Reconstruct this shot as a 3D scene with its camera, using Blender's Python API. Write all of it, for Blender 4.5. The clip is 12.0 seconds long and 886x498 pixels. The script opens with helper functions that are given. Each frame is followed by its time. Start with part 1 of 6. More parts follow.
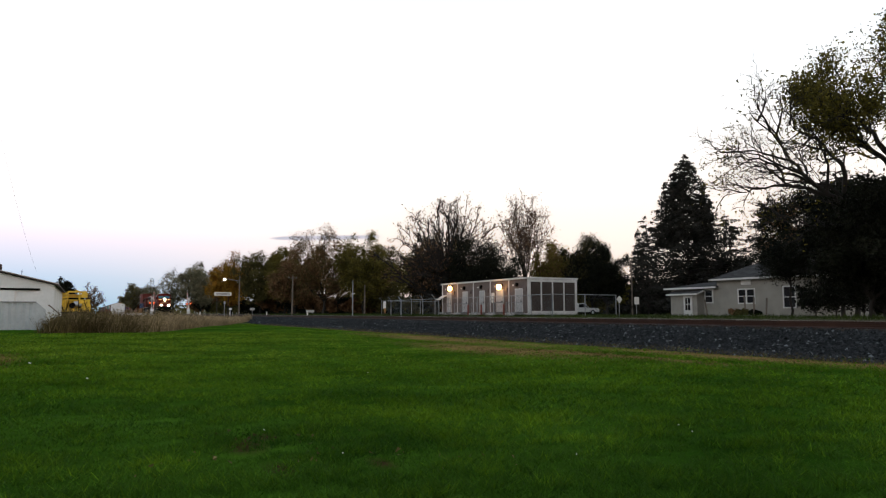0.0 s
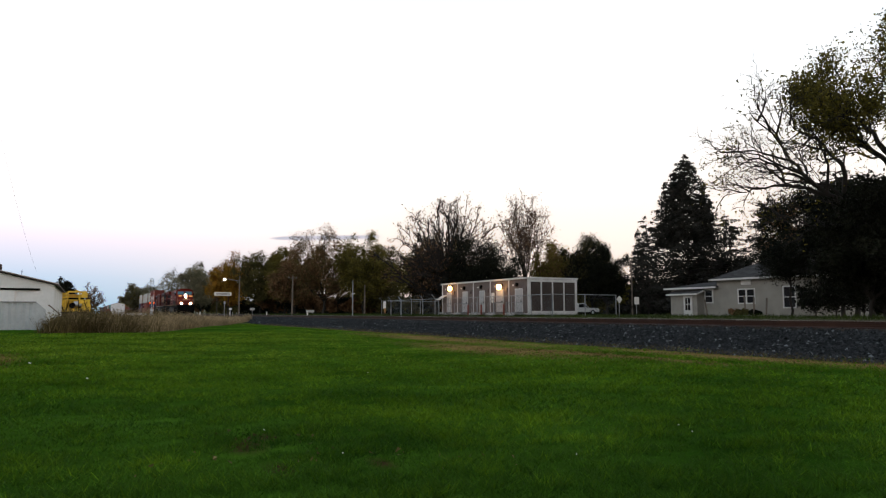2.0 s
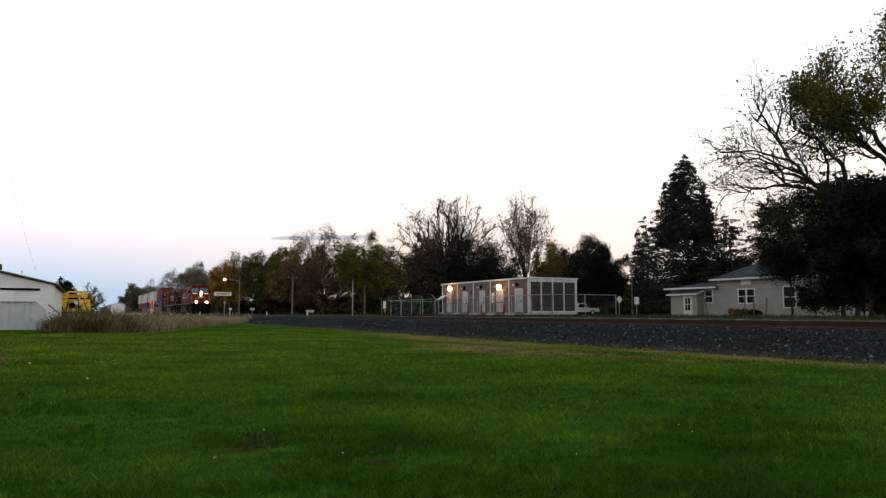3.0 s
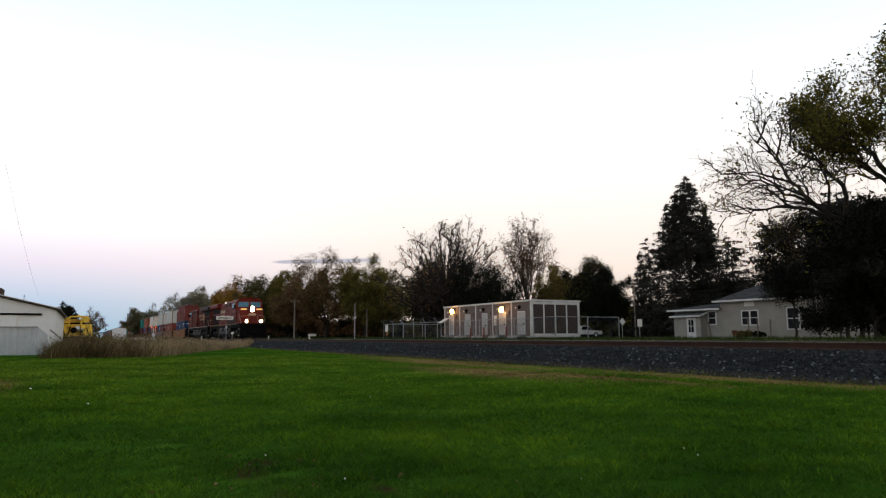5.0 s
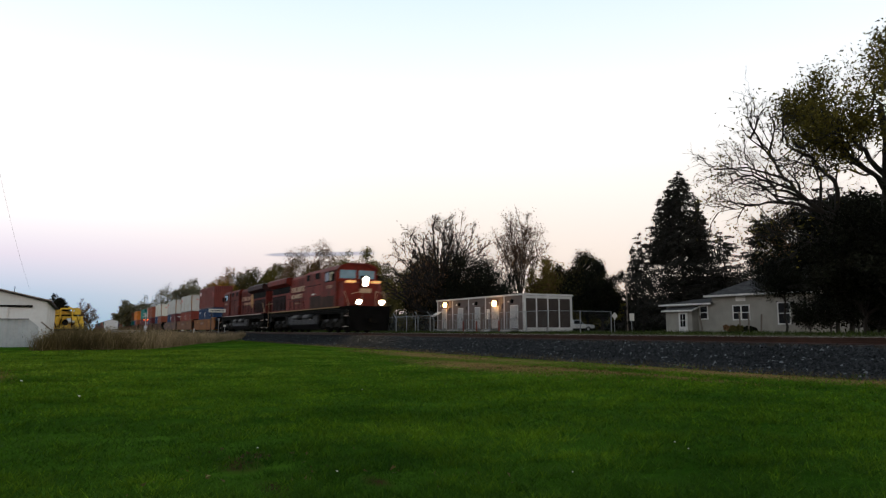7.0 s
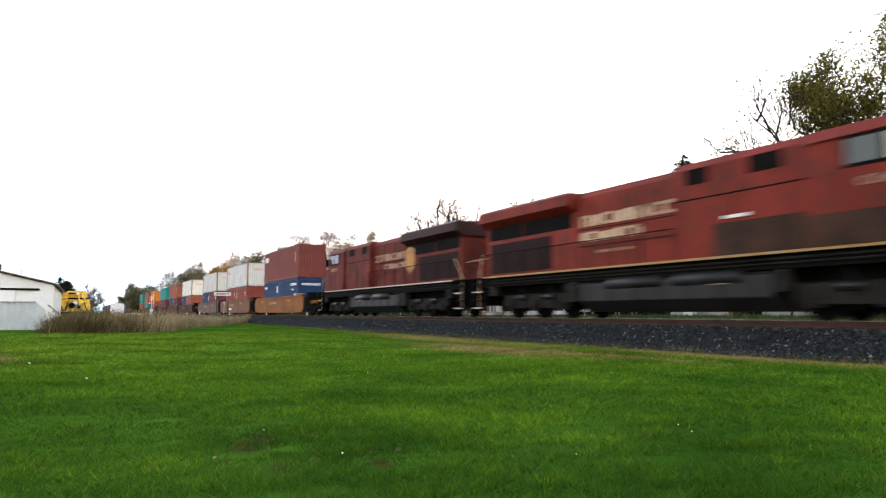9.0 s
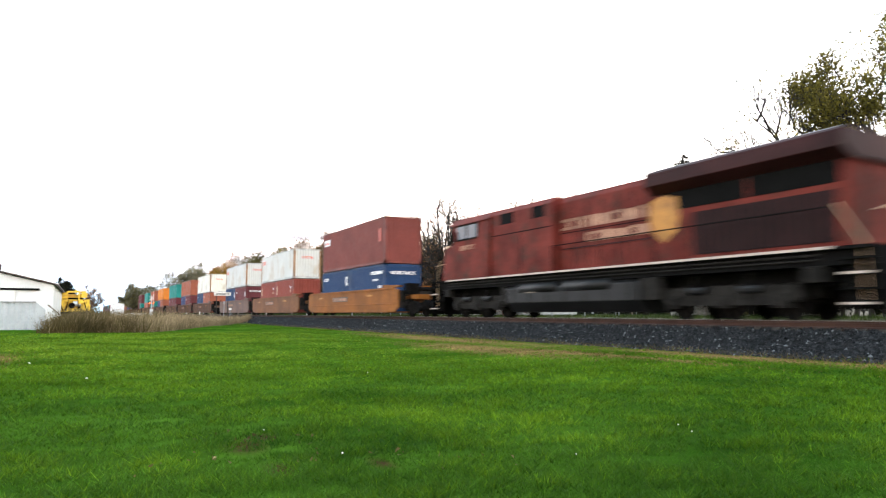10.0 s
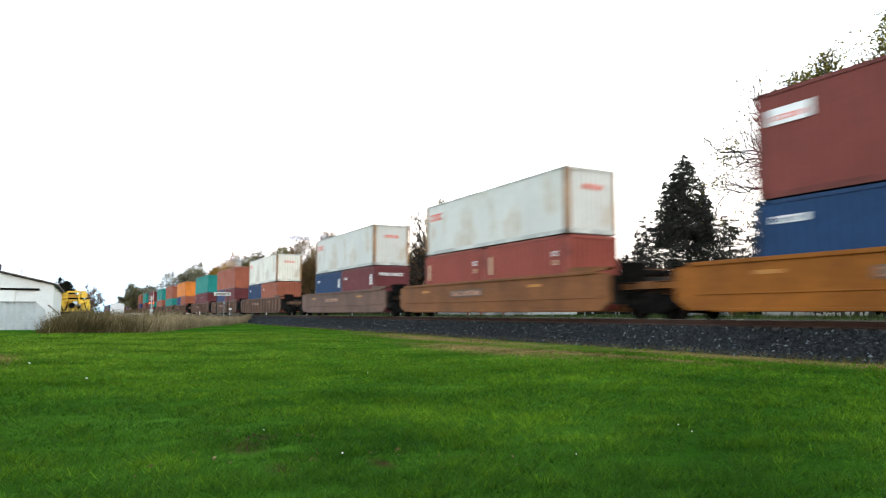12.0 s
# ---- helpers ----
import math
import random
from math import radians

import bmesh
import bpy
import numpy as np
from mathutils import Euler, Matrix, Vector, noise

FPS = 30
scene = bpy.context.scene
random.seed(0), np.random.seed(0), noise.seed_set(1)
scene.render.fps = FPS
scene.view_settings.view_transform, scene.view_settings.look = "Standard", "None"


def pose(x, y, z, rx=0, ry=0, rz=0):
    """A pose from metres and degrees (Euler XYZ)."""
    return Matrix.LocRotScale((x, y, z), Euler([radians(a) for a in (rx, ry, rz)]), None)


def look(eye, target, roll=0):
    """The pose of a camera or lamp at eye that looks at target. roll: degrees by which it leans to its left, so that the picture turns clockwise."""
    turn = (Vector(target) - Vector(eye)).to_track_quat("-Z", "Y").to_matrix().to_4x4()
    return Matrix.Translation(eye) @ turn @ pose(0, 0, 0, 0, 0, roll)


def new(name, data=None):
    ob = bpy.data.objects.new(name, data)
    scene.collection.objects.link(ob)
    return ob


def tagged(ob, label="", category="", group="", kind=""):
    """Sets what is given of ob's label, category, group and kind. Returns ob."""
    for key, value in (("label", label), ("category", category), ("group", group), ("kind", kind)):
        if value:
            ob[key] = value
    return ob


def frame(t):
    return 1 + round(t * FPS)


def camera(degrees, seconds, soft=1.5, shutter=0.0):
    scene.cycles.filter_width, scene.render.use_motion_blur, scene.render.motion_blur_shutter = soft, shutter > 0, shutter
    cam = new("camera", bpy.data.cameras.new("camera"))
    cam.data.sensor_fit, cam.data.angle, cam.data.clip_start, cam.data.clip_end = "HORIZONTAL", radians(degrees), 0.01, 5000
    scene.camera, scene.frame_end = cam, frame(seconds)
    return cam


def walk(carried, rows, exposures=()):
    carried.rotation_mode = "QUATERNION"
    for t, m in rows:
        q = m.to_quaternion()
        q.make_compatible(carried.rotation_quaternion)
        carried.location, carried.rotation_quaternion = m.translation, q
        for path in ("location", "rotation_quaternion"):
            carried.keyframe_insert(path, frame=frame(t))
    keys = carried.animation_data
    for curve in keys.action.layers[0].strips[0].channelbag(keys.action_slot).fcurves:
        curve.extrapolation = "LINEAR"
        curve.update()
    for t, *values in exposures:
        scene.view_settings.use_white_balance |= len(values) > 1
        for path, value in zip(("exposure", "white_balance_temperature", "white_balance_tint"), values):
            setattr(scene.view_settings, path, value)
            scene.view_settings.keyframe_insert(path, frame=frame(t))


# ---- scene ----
# World: rails run along x (the train travels towards +x), lawn at z = 0, rail top at z = 0.8.
YAW, RAIL_Z, TRACK_Y, FAR_Z = 62.25, 0.8, 17.42, 0.75
cam = camera(66.0, 12.0, soft=1.2, shutter=0.8)
SWAY = ((0.0, 0, 5.372, 0), (3.1, 0, 5.372, 0), (3.2, 0, 5.372, 0), (3.3, 0.03, 5.78, 0.05), (3.4, 0.08, 6.02, 0.1),
        (3.5, 0.131, 6.431, 0.16), (3.6, 0.27, 6.93, 0.2), (3.7, 0.27, 7.17, 0.22), (4.5, 0.2, 7.25, 0.25),
        (5.3, 0.223, 7.319, 0.293), (5.5, 0.42, 6.921, 0.382), (5.7, 0.25, 7.5, 0.3), (5.8, 0.2, 7.7, 0.3),
        (6.0, -0.367, 7.153, 0.171), (6.2, -0.1, 7.12, 0.4), (6.3, 0.0, 7.12, 0.5), (6.5, -0.143, 7.446, 0.773),
        (6.7, -0.48, 7.169, 0.265), (7.4, -0.2, 6.2, 0.1), (8.2, -0.03, 5.372, 0), (8.3, -0.03, 5.372, 0), (12.0, -0.03, 5.372, 0))
walk(cam, [(t, pose(0, 0, 1.0, 90 + p, r, YAW + y)) for t, y, p, r in SWAY],
     exposures=((0.0, -0.55, 6500, 10), (3.2, -0.55, 6500, 10), (3.7, -0.55, 6500, 10), (5.3, -0.75, 6500, 10), (6.7, -0.78, 6500, 10), (8.3, -0.3, 6500, 10), (8.8, 0.45, 6550, 11),
                (9.5, 1.24, 6500, 10), (10.5, 1.28, 6450, 9), (11.0, 1.0, 6350, 7), (11.5, 1.08, 6250, 5), (12.0, 0.86, 6200, 4)))

# ---- sky and light: clear dusk, the glow of the set sun towards +x ----
SUN_AZ = radians(25)
world = bpy.data.worlds.new("dusk")
scene.world = world
world.use_nodes = True
wn, wl = world.node_tree.nodes, world.node_tree.links
wn.clear()
w_out, w_bg = wn.new("ShaderNodeOutputWorld"), wn.new("ShaderNodeBackground")
w_co, w_sep = wn.new("ShaderNodeTexCoord"), wn.new("ShaderNodeSeparateXYZ")
wl.new(w_co.outputs["Generated"], w_sep.inputs[0])


def ramp(nodes, stops):
    r = nodes.new("ShaderNodeValToRGB")
    e = r.color_ramp.elements
    while len(e) < len(stops):
        e.new(0.5)
    for el, (p, c) in zip(e, stops):
        el.position, el.color = p, (*c, 1)
    return r


def wmath(op, a, b):
    m = wn.new("ShaderNodeMath")
    m.operation = op
    for i, v in enumerate((a, b)):
        if isinstance(v, (int, float)):
            m.inputs[i].default_value = v
        else:
            wl.new(v, m.inputs[i])
    return m.outputs[0]


HIGH = ((0.30, (1.85, 1.86, 1.88)), (0.45, (1.36, 1.60, 1.80)), (0.65, (0.60, 0.76, 0.92)), (1.0, (0.38, 0.50, 0.62)))
anti = ramp(wn, ((0.0, (0.38, 0.82, 1.16)), (0.045, (0.68, 0.97, 1.32)), (0.095, (1.32, 1.22, 1.48)), (0.15, (1.80, 1.70, 1.76)), *HIGH))
glow = ramp(wn, ((0.0, (1.35, 1.08, 0.95)), (0.06, (1.5, 1.25, 1.12)), (0.2, (1.8, 1.66, 1.56)), *HIGH))
wl.new(w_sep.outputs["Z"], anti.inputs[0])
wl.new(w_sep.outputs["Z"], glow.inputs[0])
toward = wmath("ADD", wmath("MULTIPLY", w_sep.outputs["X"], math.cos(SUN_AZ)), wmath("MULTIPLY", w_sep.outputs["Y"], math.sin(SUN_AZ)))
side = wn.new("ShaderNodeMapRange")
side.inputs["From Min"].default_value, side.inputs["From Max"].default_value = -1.0, -0.6
side.interpolation_type = "SMOOTHSTEP"
wl.new(toward, side.inputs["Value"])
w_mix = wn.new("ShaderNodeMixRGB")
wl.new(side.outputs[0], w_mix.inputs[0])
wl.new(anti.outputs[0], w_mix.inputs[1])
wl.new(glow.outputs[0], w_mix.inputs[2])
nishita = wn.new("ShaderNodeTexSky")
nishita.sky_type, nishita.sun_disc = "NISHITA", False
nishita.sun_elevation, nishita.sun_rotation = radians(2.0), radians(65)
w_add = wn.new("ShaderNodeMixRGB")
w_add.blend_type = "ADD"
w_add.inputs[0].default_value = 0.05
wl.new(w_mix.outputs[0], w_add.inputs[1])
wl.new(nishita.outputs[0], w_add.inputs[2])
# one thin grey-blue cloud low over the trees
CLOUD = Vector((-0.945, 0.308, 0.1085))
lateral, height_ = Vector((0.31, 0.951, 0)).normalized(), 0.1085


def dot_dir(v):
    s = wmath("ADD", wmath("MULTIPLY", w_sep.outputs["X"], v[0]), wmath("MULTIPLY", w_sep.outputs["Y"], v[1]))
    return s


along = wmath("MULTIPLY", wmath("SUBTRACT", dot_dir(lateral), CLOUD.dot(lateral)), 1 / 0.083)
rise = wmath("MULTIPLY", wmath("SUBTRACT", wmath("SUBTRACT", w_sep.outputs["Z"], height_), wmath("MULTIPLY", along, 0.0028)), 1 / 0.0036)
streak = wmath("SUBTRACT", 1.0, wmath("ADD", wmath("POWER", wmath("ABSOLUTE", along, 0), 4.0), wmath("MULTIPLY", rise, rise)))
streak = wmath("MULTIPLY", wmath("MAXIMUM", streak, 0.0), wmath("GREATER_THAN", wmath("MULTIPLY", dot_dir((-1, 0.4)), 1.0), 0.0))
w_cloud = wn.new("ShaderNodeMixRGB")
wl.new(wmath("MINIMUM", wmath("MULTIPLY", streak, 1.6), 0.75), w_cloud.inputs[0])
wl.new(w_add.outputs[0], w_cloud.inputs[1])
w_cloud.inputs[2].default_value = (0.62, 0.66, 0.82, 1)
wl.new(w_cloud.outputs[0], w_bg.inputs[0])
w_bg.inputs[1].default_value = 1.0
wl.new(w_bg.outputs[0], w_out.inputs[0])

sun = new("sun", bpy.data.lights.new("sun", "SUN"))
sun.data.energy, sun.data.angle, sun.data.color = 0.5, radians(25), (1.0, 0.86, 0.74)
sun.matrix_world = look((40 * math.cos(SUN_AZ), 40 * math.sin(SUN_AZ), 9), (0, 0, 0))


# ---- materials ----
def mat(name, c, rough=0.7, metal=0.0, var=0.3, scale=2.0, fine=30.0, bump=0.15, c2=None, use_color=False, island=0.0, sparkle=0.0, stretch=(1, 1, 1), dirt=None, spec=0.5):
    m = bpy.data.materials.new(name)
    m.use_nodes = True
    n, l = m.node_tree.nodes, m.node_tree.links
    b = n["Principled BSDF"]
    b.inputs["Roughness"].default_value, b.inputs["Metallic"].default_value = rough, metal
    b.inputs["Specular IOR Level"].default_value = spec
    co, mp = n.new("ShaderNodeTexCoord"), n.new("ShaderNodeMapping")
    mp.inputs["Scale"].default_value = stretch
    l.new(co.outputs["Object"], mp.inputs[0])

    def tex(s, d=5):
        t = n.new("ShaderNodeTexNoise")
        t.inputs["Scale"].default_value, t.inputs["Detail"].default_value = s, d
        l.new(mp.outputs[0], t.inputs["Vector"])
        return t.outputs["Fac"]

    big, small = tex(scale), tex(fine)
    mr = n.new("ShaderNodeMapRange")
    mr.inputs["From Min"].default_value, mr.inputs["From Max"].default_value = 0.3, 0.7
    l.new(big, mr.inputs["Value"])
    mix = n.new("ShaderNodeMixRGB")
    l.new(mr.outputs[0], mix.inputs[0])
    lo, hi = [x * (1 - var) for x in c], [min(1, x * (1 + var)) for x in (c2 or c)]
    if use_color:
        oi = n.new("ShaderNodeObjectInfo")
        for i, v in ((1, 1 - var), (2, 1 + var * 0.4)):
            mu = n.new("ShaderNodeMixRGB")
            mu.blend_type = "MULTIPLY"
            mu.inputs[0].default_value, mu.inputs[2].default_value = 1.0, (v, v, v, 1)
            l.new(oi.outputs["Color"], mu.inputs[1])
            l.new(mu.outputs[0], mix.inputs[i])
    else:
        mix.inputs[1].default_value, mix.inputs[2].default_value = (*lo, 1), (*hi, 1)
    last = mix.outputs[0]
    m2 = n.new("ShaderNodeMixRGB")
    m2.blend_type = "MULTIPLY"
    r2 = ramp(n, ((0.3, (1 - var,) * 3), (0.7, (1, 1, 1))))
    l.new(small, r2.inputs[0])
    m2.inputs[0].default_value = 0.8
    l.new(last, m2.inputs[1])
    l.new(r2.outputs[0], m2.inputs[2])
    last = m2.outputs[0]
    if dirt:
        d = n.new("ShaderNodeMixRGB")
        dr = ramp(n, ((0.5, (0, 0, 0)), (0.72, (1, 1, 1))))
        l.new(tex(scale * 2.3, 8), dr.inputs[0])
        l.new(dr.outputs[0], d.inputs[0])
        l.new(last, d.inputs[1])
        d.inputs[2].default_value = (*dirt, 1)
        last = d.outputs[0]
    if island:
        g = n.new("ShaderNodeNewGeometry")
        ri = ramp(n, ((0.0, (1 - island,) * 3), (0.8, (1, 1, 1)), (0.955, (1 + island,) * 3), (0.965, (1 + island + sparkle,) * 3)))
        l.new(g.outputs["Random Per Island"], ri.inputs[0])
        mi = n.new("ShaderNodeMixRGB")
        mi.blend_type = "MULTIPLY"
        mi.inputs[0].default_value = 1.0
        l.new(last, mi.inputs[1])
        l.new(ri.outputs[0], mi.inputs[2])
        last = mi.outputs[0]
    l.new(last, b.inputs["Base Color"])
    if bump:
        bp = n.new("ShaderNodeBump")
        bp.inputs["Strength"].default_value, bp.inputs["Distance"].default_value = bump, 0.03
        l.new(small, bp.inputs["Height"])
        l.new(bp.outputs[0], b.inputs["Normal"])
    return m


def glowing(name, c, strength):
    m = bpy.data.materials.new(name)
    m.use_nodes = True
    b = m.node_tree.nodes["Principled BSDF"]
    b.inputs["Base Color"].default_value = (*c, 1)
    b.inputs["Emission Color"].default_value, b.inputs["Emission Strength"].default_value = (*c, 1), strength
    return m


def leafy(name, c, c2, through_light=0.25, island=0.5):
    m = mat(name, c, 0.75, var=0.35, scale=0.5, fine=6, bump=0, c2=c2, island=island, spec=0.06)
    n, l = m.node_tree.nodes, m.node_tree.links
    b = n["Principled BSDF"]
    tr, mx = n.new("ShaderNodeBsdfTranslucent"), n.new("ShaderNodeMixShader")
    l.new(b.inputs["Base Color"].links[0].from_socket, tr.inputs[0])
    mx.inputs[0].default_value = through_light
    l.new(b.outputs[0], mx.inputs[1])
    l.new(tr.outputs[0], mx.inputs[2])
    l.new(mx.outputs[0], n["Material Output"].inputs[0])
    return m


M = {
    "soil": mat("soil_grass", (0.026, 0.085, 0.006), 0.95, var=0.35, scale=0.35, fine=14, bump=0.8, c2=(0.05, 0.11, 0.010), spec=0.0),
    "blade": leafy("grass_blade", (0.054, 0.146, 0.004), (0.102, 0.188, 0.008), 0.25, 0.42),
    "blade_light": leafy("yellow_green_blade", (0.085, 0.172, 0.006), (0.142, 0.220, 0.015), 0.25, 0.42),
    "blade_dark": leafy("deep_green_blade", (0.029, 0.098, 0.005), (0.053, 0.126, 0.009), 0.25, 0.42),
    "far_grass": mat("far_grass", (0.035, 0.05, 0.015), 0.95, var=0.5, scale=0.15, fine=3, bump=0.5, c2=(0.07, 0.065, 0.03), spec=0.1),
    "weed": leafy("dry_weed", (0.095, 0.075, 0.030), (0.165, 0.125, 0.055), 0.25),
    "tan_grass": leafy("tan_grass", (0.32, 0.235, 0.125), (0.44, 0.33, 0.20), 0.2),
    "straw": leafy("straw_grass", (0.19, 0.120, 0.042), (0.27, 0.175, 0.07), 0.2),
    "rough": leafy("rough_grass", (0.028, 0.052, 0.010), (0.052, 0.072, 0.018), 0.15),
    "bed": mat("ballast_bed", (0.011, 0.011, 0.012), 0.95, var=0.5, scale=3, fine=16, bump=1.0, spec=0.2),
    "stone": mat("ballast_stone", (0.025, 0.026, 0.027), 0.8, var=0.35, scale=3, fine=40, bump=0.3, island=0.93, sparkle=4.0, spec=0.2),
    "rail": mat("rail_rust", (0.045, 0.020, 0.013), 0.75, 0.3, var=0.3, scale=2, fine=30, spec=0.3),
    "railhead": mat("rail_worn", (0.35, 0.33, 0.31), 0.3, 1.0, var=0.1, bump=0),
    "tie": mat("tie_wood", (0.03, 0.025, 0.02), 0.9, var=0.4, stretch=(8, 1, 8)),
    "red": mat("loco_red", (0.148, 0.016, 0.007), 0.6, var=0.22, scale=0.7, fine=9, bump=0.05, c2=(0.165, 0.019, 0.012), dirt=(0.070, 0.016, 0.010), spec=0.12),
    "red_dusty": mat("loco_red_dusty", (0.100, 0.014, 0.010), 0.7, var=0.34, scale=0.8, fine=9, bump=0.05, c2=(0.135, 0.024, 0.017), dirt=(0.050, 0.020, 0.014), spec=0.1),
    "black": mat("black_paint", (0.004, 0.0038, 0.0036), 0.7, var=0.4, scale=1.5, fine=12, bump=0.1, spec=0.04),
    "grime": mat("grimy_steel", (0.005, 0.0045, 0.0042), 0.85, 0.0, var=0.5, scale=2, fine=14, bump=0.2, dirt=(0.013, 0.011, 0.009), spec=0.03),
    "truck_frame": mat("dusty_truck_frame", (0.019, 0.017, 0.015), 0.8, var=0.5, scale=2.5, fine=14, bump=0.2, dirt=(0.006, 0.0055, 0.005), spec=0.08),
    "tank": mat("tank_grey", (0.010, 0.010, 0.0105), 0.5, var=0.4, scale=1.0, fine=10, bump=0.1, spec=0.2),
    "faded": mat("faded_lettering", (0.33, 0.165, 0.10), 0.7, var=0.35, scale=2, fine=10, bump=0),
    "maroon": mat("dark_maroon", (0.030, 0.008, 0.008), 0.6, var=0.35, scale=0.8, fine=9, bump=0.05, spec=0.12),
    "grille_dark": mat("grille_dark", (0.014, 0.006, 0.006), 0.7, var=0.4, scale=1.5, fine=12, bump=0.1, spec=0.1),
    "red_grime": mat("grime_on_red", (0.030, 0.016, 0.010), 0.75, var=0.4, scale=0.9, fine=8, bump=0.05, c2=(0.052, 0.020, 0.012), spec=0.15),
    "blind": mat("cab_blind", (0.34, 0.28, 0.18), 0.6, var=0.1, bump=0),
    "cream": mat("cream_lettering", (0.46, 0.30, 0.18), 0.6, var=0.25, scale=2, fine=10, bump=0),
    "yellow_stripe": mat("sill_yellow", (0.30, 0.165, 0.045), 0.6, var=0.3, bump=0),
    "white_stripe": mat("sill_white", (0.42, 0.34, 0.29), 0.6, var=0.3, scale=6, bump=0),
    "emblem": mat("emblem_yellow", (0.38, 0.155, 0.012), 0.6, var=0.35, scale=3, bump=0),
    # the blue sky mirrored in the windshield is put into its base colour
    "windshield": mat("sky_blue_windshield", (0.055, 0.19, 0.28), 0.12, var=0.15, bump=0, spec=0.3),
    "glass": mat("cab_glass", (0.02, 0.035, 0.04), 0.08, var=0.1, bump=0, spec=0.4),
    "head": glowing("headlight_lens", (1.0, 0.72, 0.38), 520.0),
    "ditch": glowing("ditch_lens", (1.0, 0.72, 0.40), 330.0),
    "number": glowing("number_board", (1.0, 0.50, 0.16), 1.0),
    "amber": glowing("wall_lamp_lens", (1.0, 0.50, 0.16), 22.0),
    "street": glowing("street_lamp_lens", (1.0, 0.88, 0.70), 8.0),
    "signal_red": glowing("signal_lens", (1.0, 0.10, 0.03), 6.0),
    "box": mat("container_paint", (1, 1, 1), 0.55, var=0.22, scale=0.6, fine=9, bump=0.05, use_color=True, dirt=None, spec=0.15),
    "box_stained": mat("stained_container_paint", (1, 1, 1), 0.6, var=0.12, scale=0.5, fine=7, bump=0.04, use_color=True, dirt=(0.40, 0.33, 0.25), spec=0.15, stretch=(1, 1, 0.6)),
    "box_frame": mat("container_frame", (1, 1, 1), 0.6, var=0.45, scale=1.2, fine=9, bump=0.08, use_color=True, spec=0.2),
    "box_under": mat("container_underside", (0.03, 0.028, 0.026), 0.8),
    "marking": mat("container_marking", (0.72, 0.72, 0.72), 0.6, var=0.15, bump=0),
    "marking_red": mat("container_marking_red", (0.65, 0.14, 0.10), 0.6, var=0.2, bump=0),
    "well": mat("well_car_paint", (1, 1, 1), 0.65, var=0.38, scale=0.8, fine=8, bump=0.1, use_color=True, spec=0.15),
    "louver_brown": mat("louver_brown", (0.058, 0.045, 0.038), 0.75, var=0.15, scale=1.2, fine=20, bump=0.1, spec=0.1),
    "grey_wall": mat("brown_grey_panel", (0.120, 0.086, 0.074), 0.7, var=0.12, scale=1.2, fine=20, bump=0.15),
    "white_trim": mat("white_trim", (0.56, 0.54, 0.515), 0.6, var=0.14, scale=1.5, fine=20, bump=0.05),
    "door_paint": mat("door_paint", (0.36, 0.355, 0.35), 0.5, var=0.1, bump=0.03),
    "house_wall": mat("house_stucco", (0.255, 0.235, 0.205), 0.85, var=0.14, scale=0.8, fine=18, bump=0.2),
    "shingle": mat("shingle_grey", (0.066, 0.062, 0.061), 0.95, spec=0.05, var=0.35, scale=1.5, fine=10, bump=0.4, stretch=(1, 1, 4)),
    "dark_glass": mat("window_glass", (0.015, 0.017, 0.02), 0.05, var=0.1, bump=0, spec=0.8),
    "metal_white": mat("white_sheet_metal", (0.60, 0.615, 0.61), 0.5, 0.0, var=0.1, scale=0.5, fine=6, bump=0.03),
    "fence_metal": mat("grey_sheet_metal", (0.37, 0.40, 0.415), 0.5, 0.1, var=0.14, scale=0.7, fine=6, bump=0.03),
    "roof_brown": mat("roof_brown", (0.05, 0.03, 0.025), 0.7, var=0.2),
    "yellow": mat("machine_yellow", (0.74, 0.46, 0.02), 0.5, var=0.2, scale=2, fine=14, bump=0.05, dirt=(0.42, 0.27, 0.04)),
    "fence_wire": mat("fence_wire", (0.10, 0.105, 0.11), 0.6, 0.3, var=0.2, bump=0),
    "bollard_red": mat("bollard_red", (0.24, 0.06, 0.04), 0.6, var=0.25, bump=0.05),
    "galv": mat("galvanised_steel", (0.30, 0.31, 0.32), 0.5, 0.6, var=0.2, bump=0.05),
    "pole_wood": mat("pole_wood", (0.16, 0.125, 0.10), 0.9, var=0.3, stretch=(6, 6, 0.5), bump=0.3),
    "concrete": mat("concrete", (0.32, 0.31, 0.29), 0.85, var=0.2, scale=1, fine=15, bump=0.2),
    "asphalt": mat("asphalt", (0.05, 0.05, 0.052), 0.9, var=0.25, fine=25, bump=0.3),
    "sign": mat("sign_white", (0.68, 0.64, 0.58), 0.6, var=0.1, bump=0),
    "ink": mat("sign_ink", (0.06, 0.055, 0.05), 0.7, var=0.1, bump=0),
    "silver": mat("silver_paint", (0.60, 0.61, 0.63), 0.45, 0.3, var=0.15, bump=0.03),
    "bark": mat("bark", (0.020, 0.0155, 0.012), 0.95, var=0.4, scale=2, fine=14, bump=0.5, stretch=(3, 3, 0.6)),
    "twig": mat("bare_twigs", (0.018, 0.0135, 0.011), 0.95, var=0.3, bump=0.1),
    "pale_twig": mat("pale_twigs", (0.075, 0.050, 0.036), 0.95, var=0.3, bump=0.1),
    "leaf_green": leafy("leaf_green", (0.085, 0.078, 0.026), (0.135, 0.115, 0.040), 0.3),
    # distance haze on the farthest trees is put into this paler leaf colour
    "leaf_hazy": leafy("leaf_hazy_grey_green", (0.21, 0.195, 0.120), (0.29, 0.265, 0.170), 0.35),
    # near black: the shade inside dense foliage is put into the leaf colour
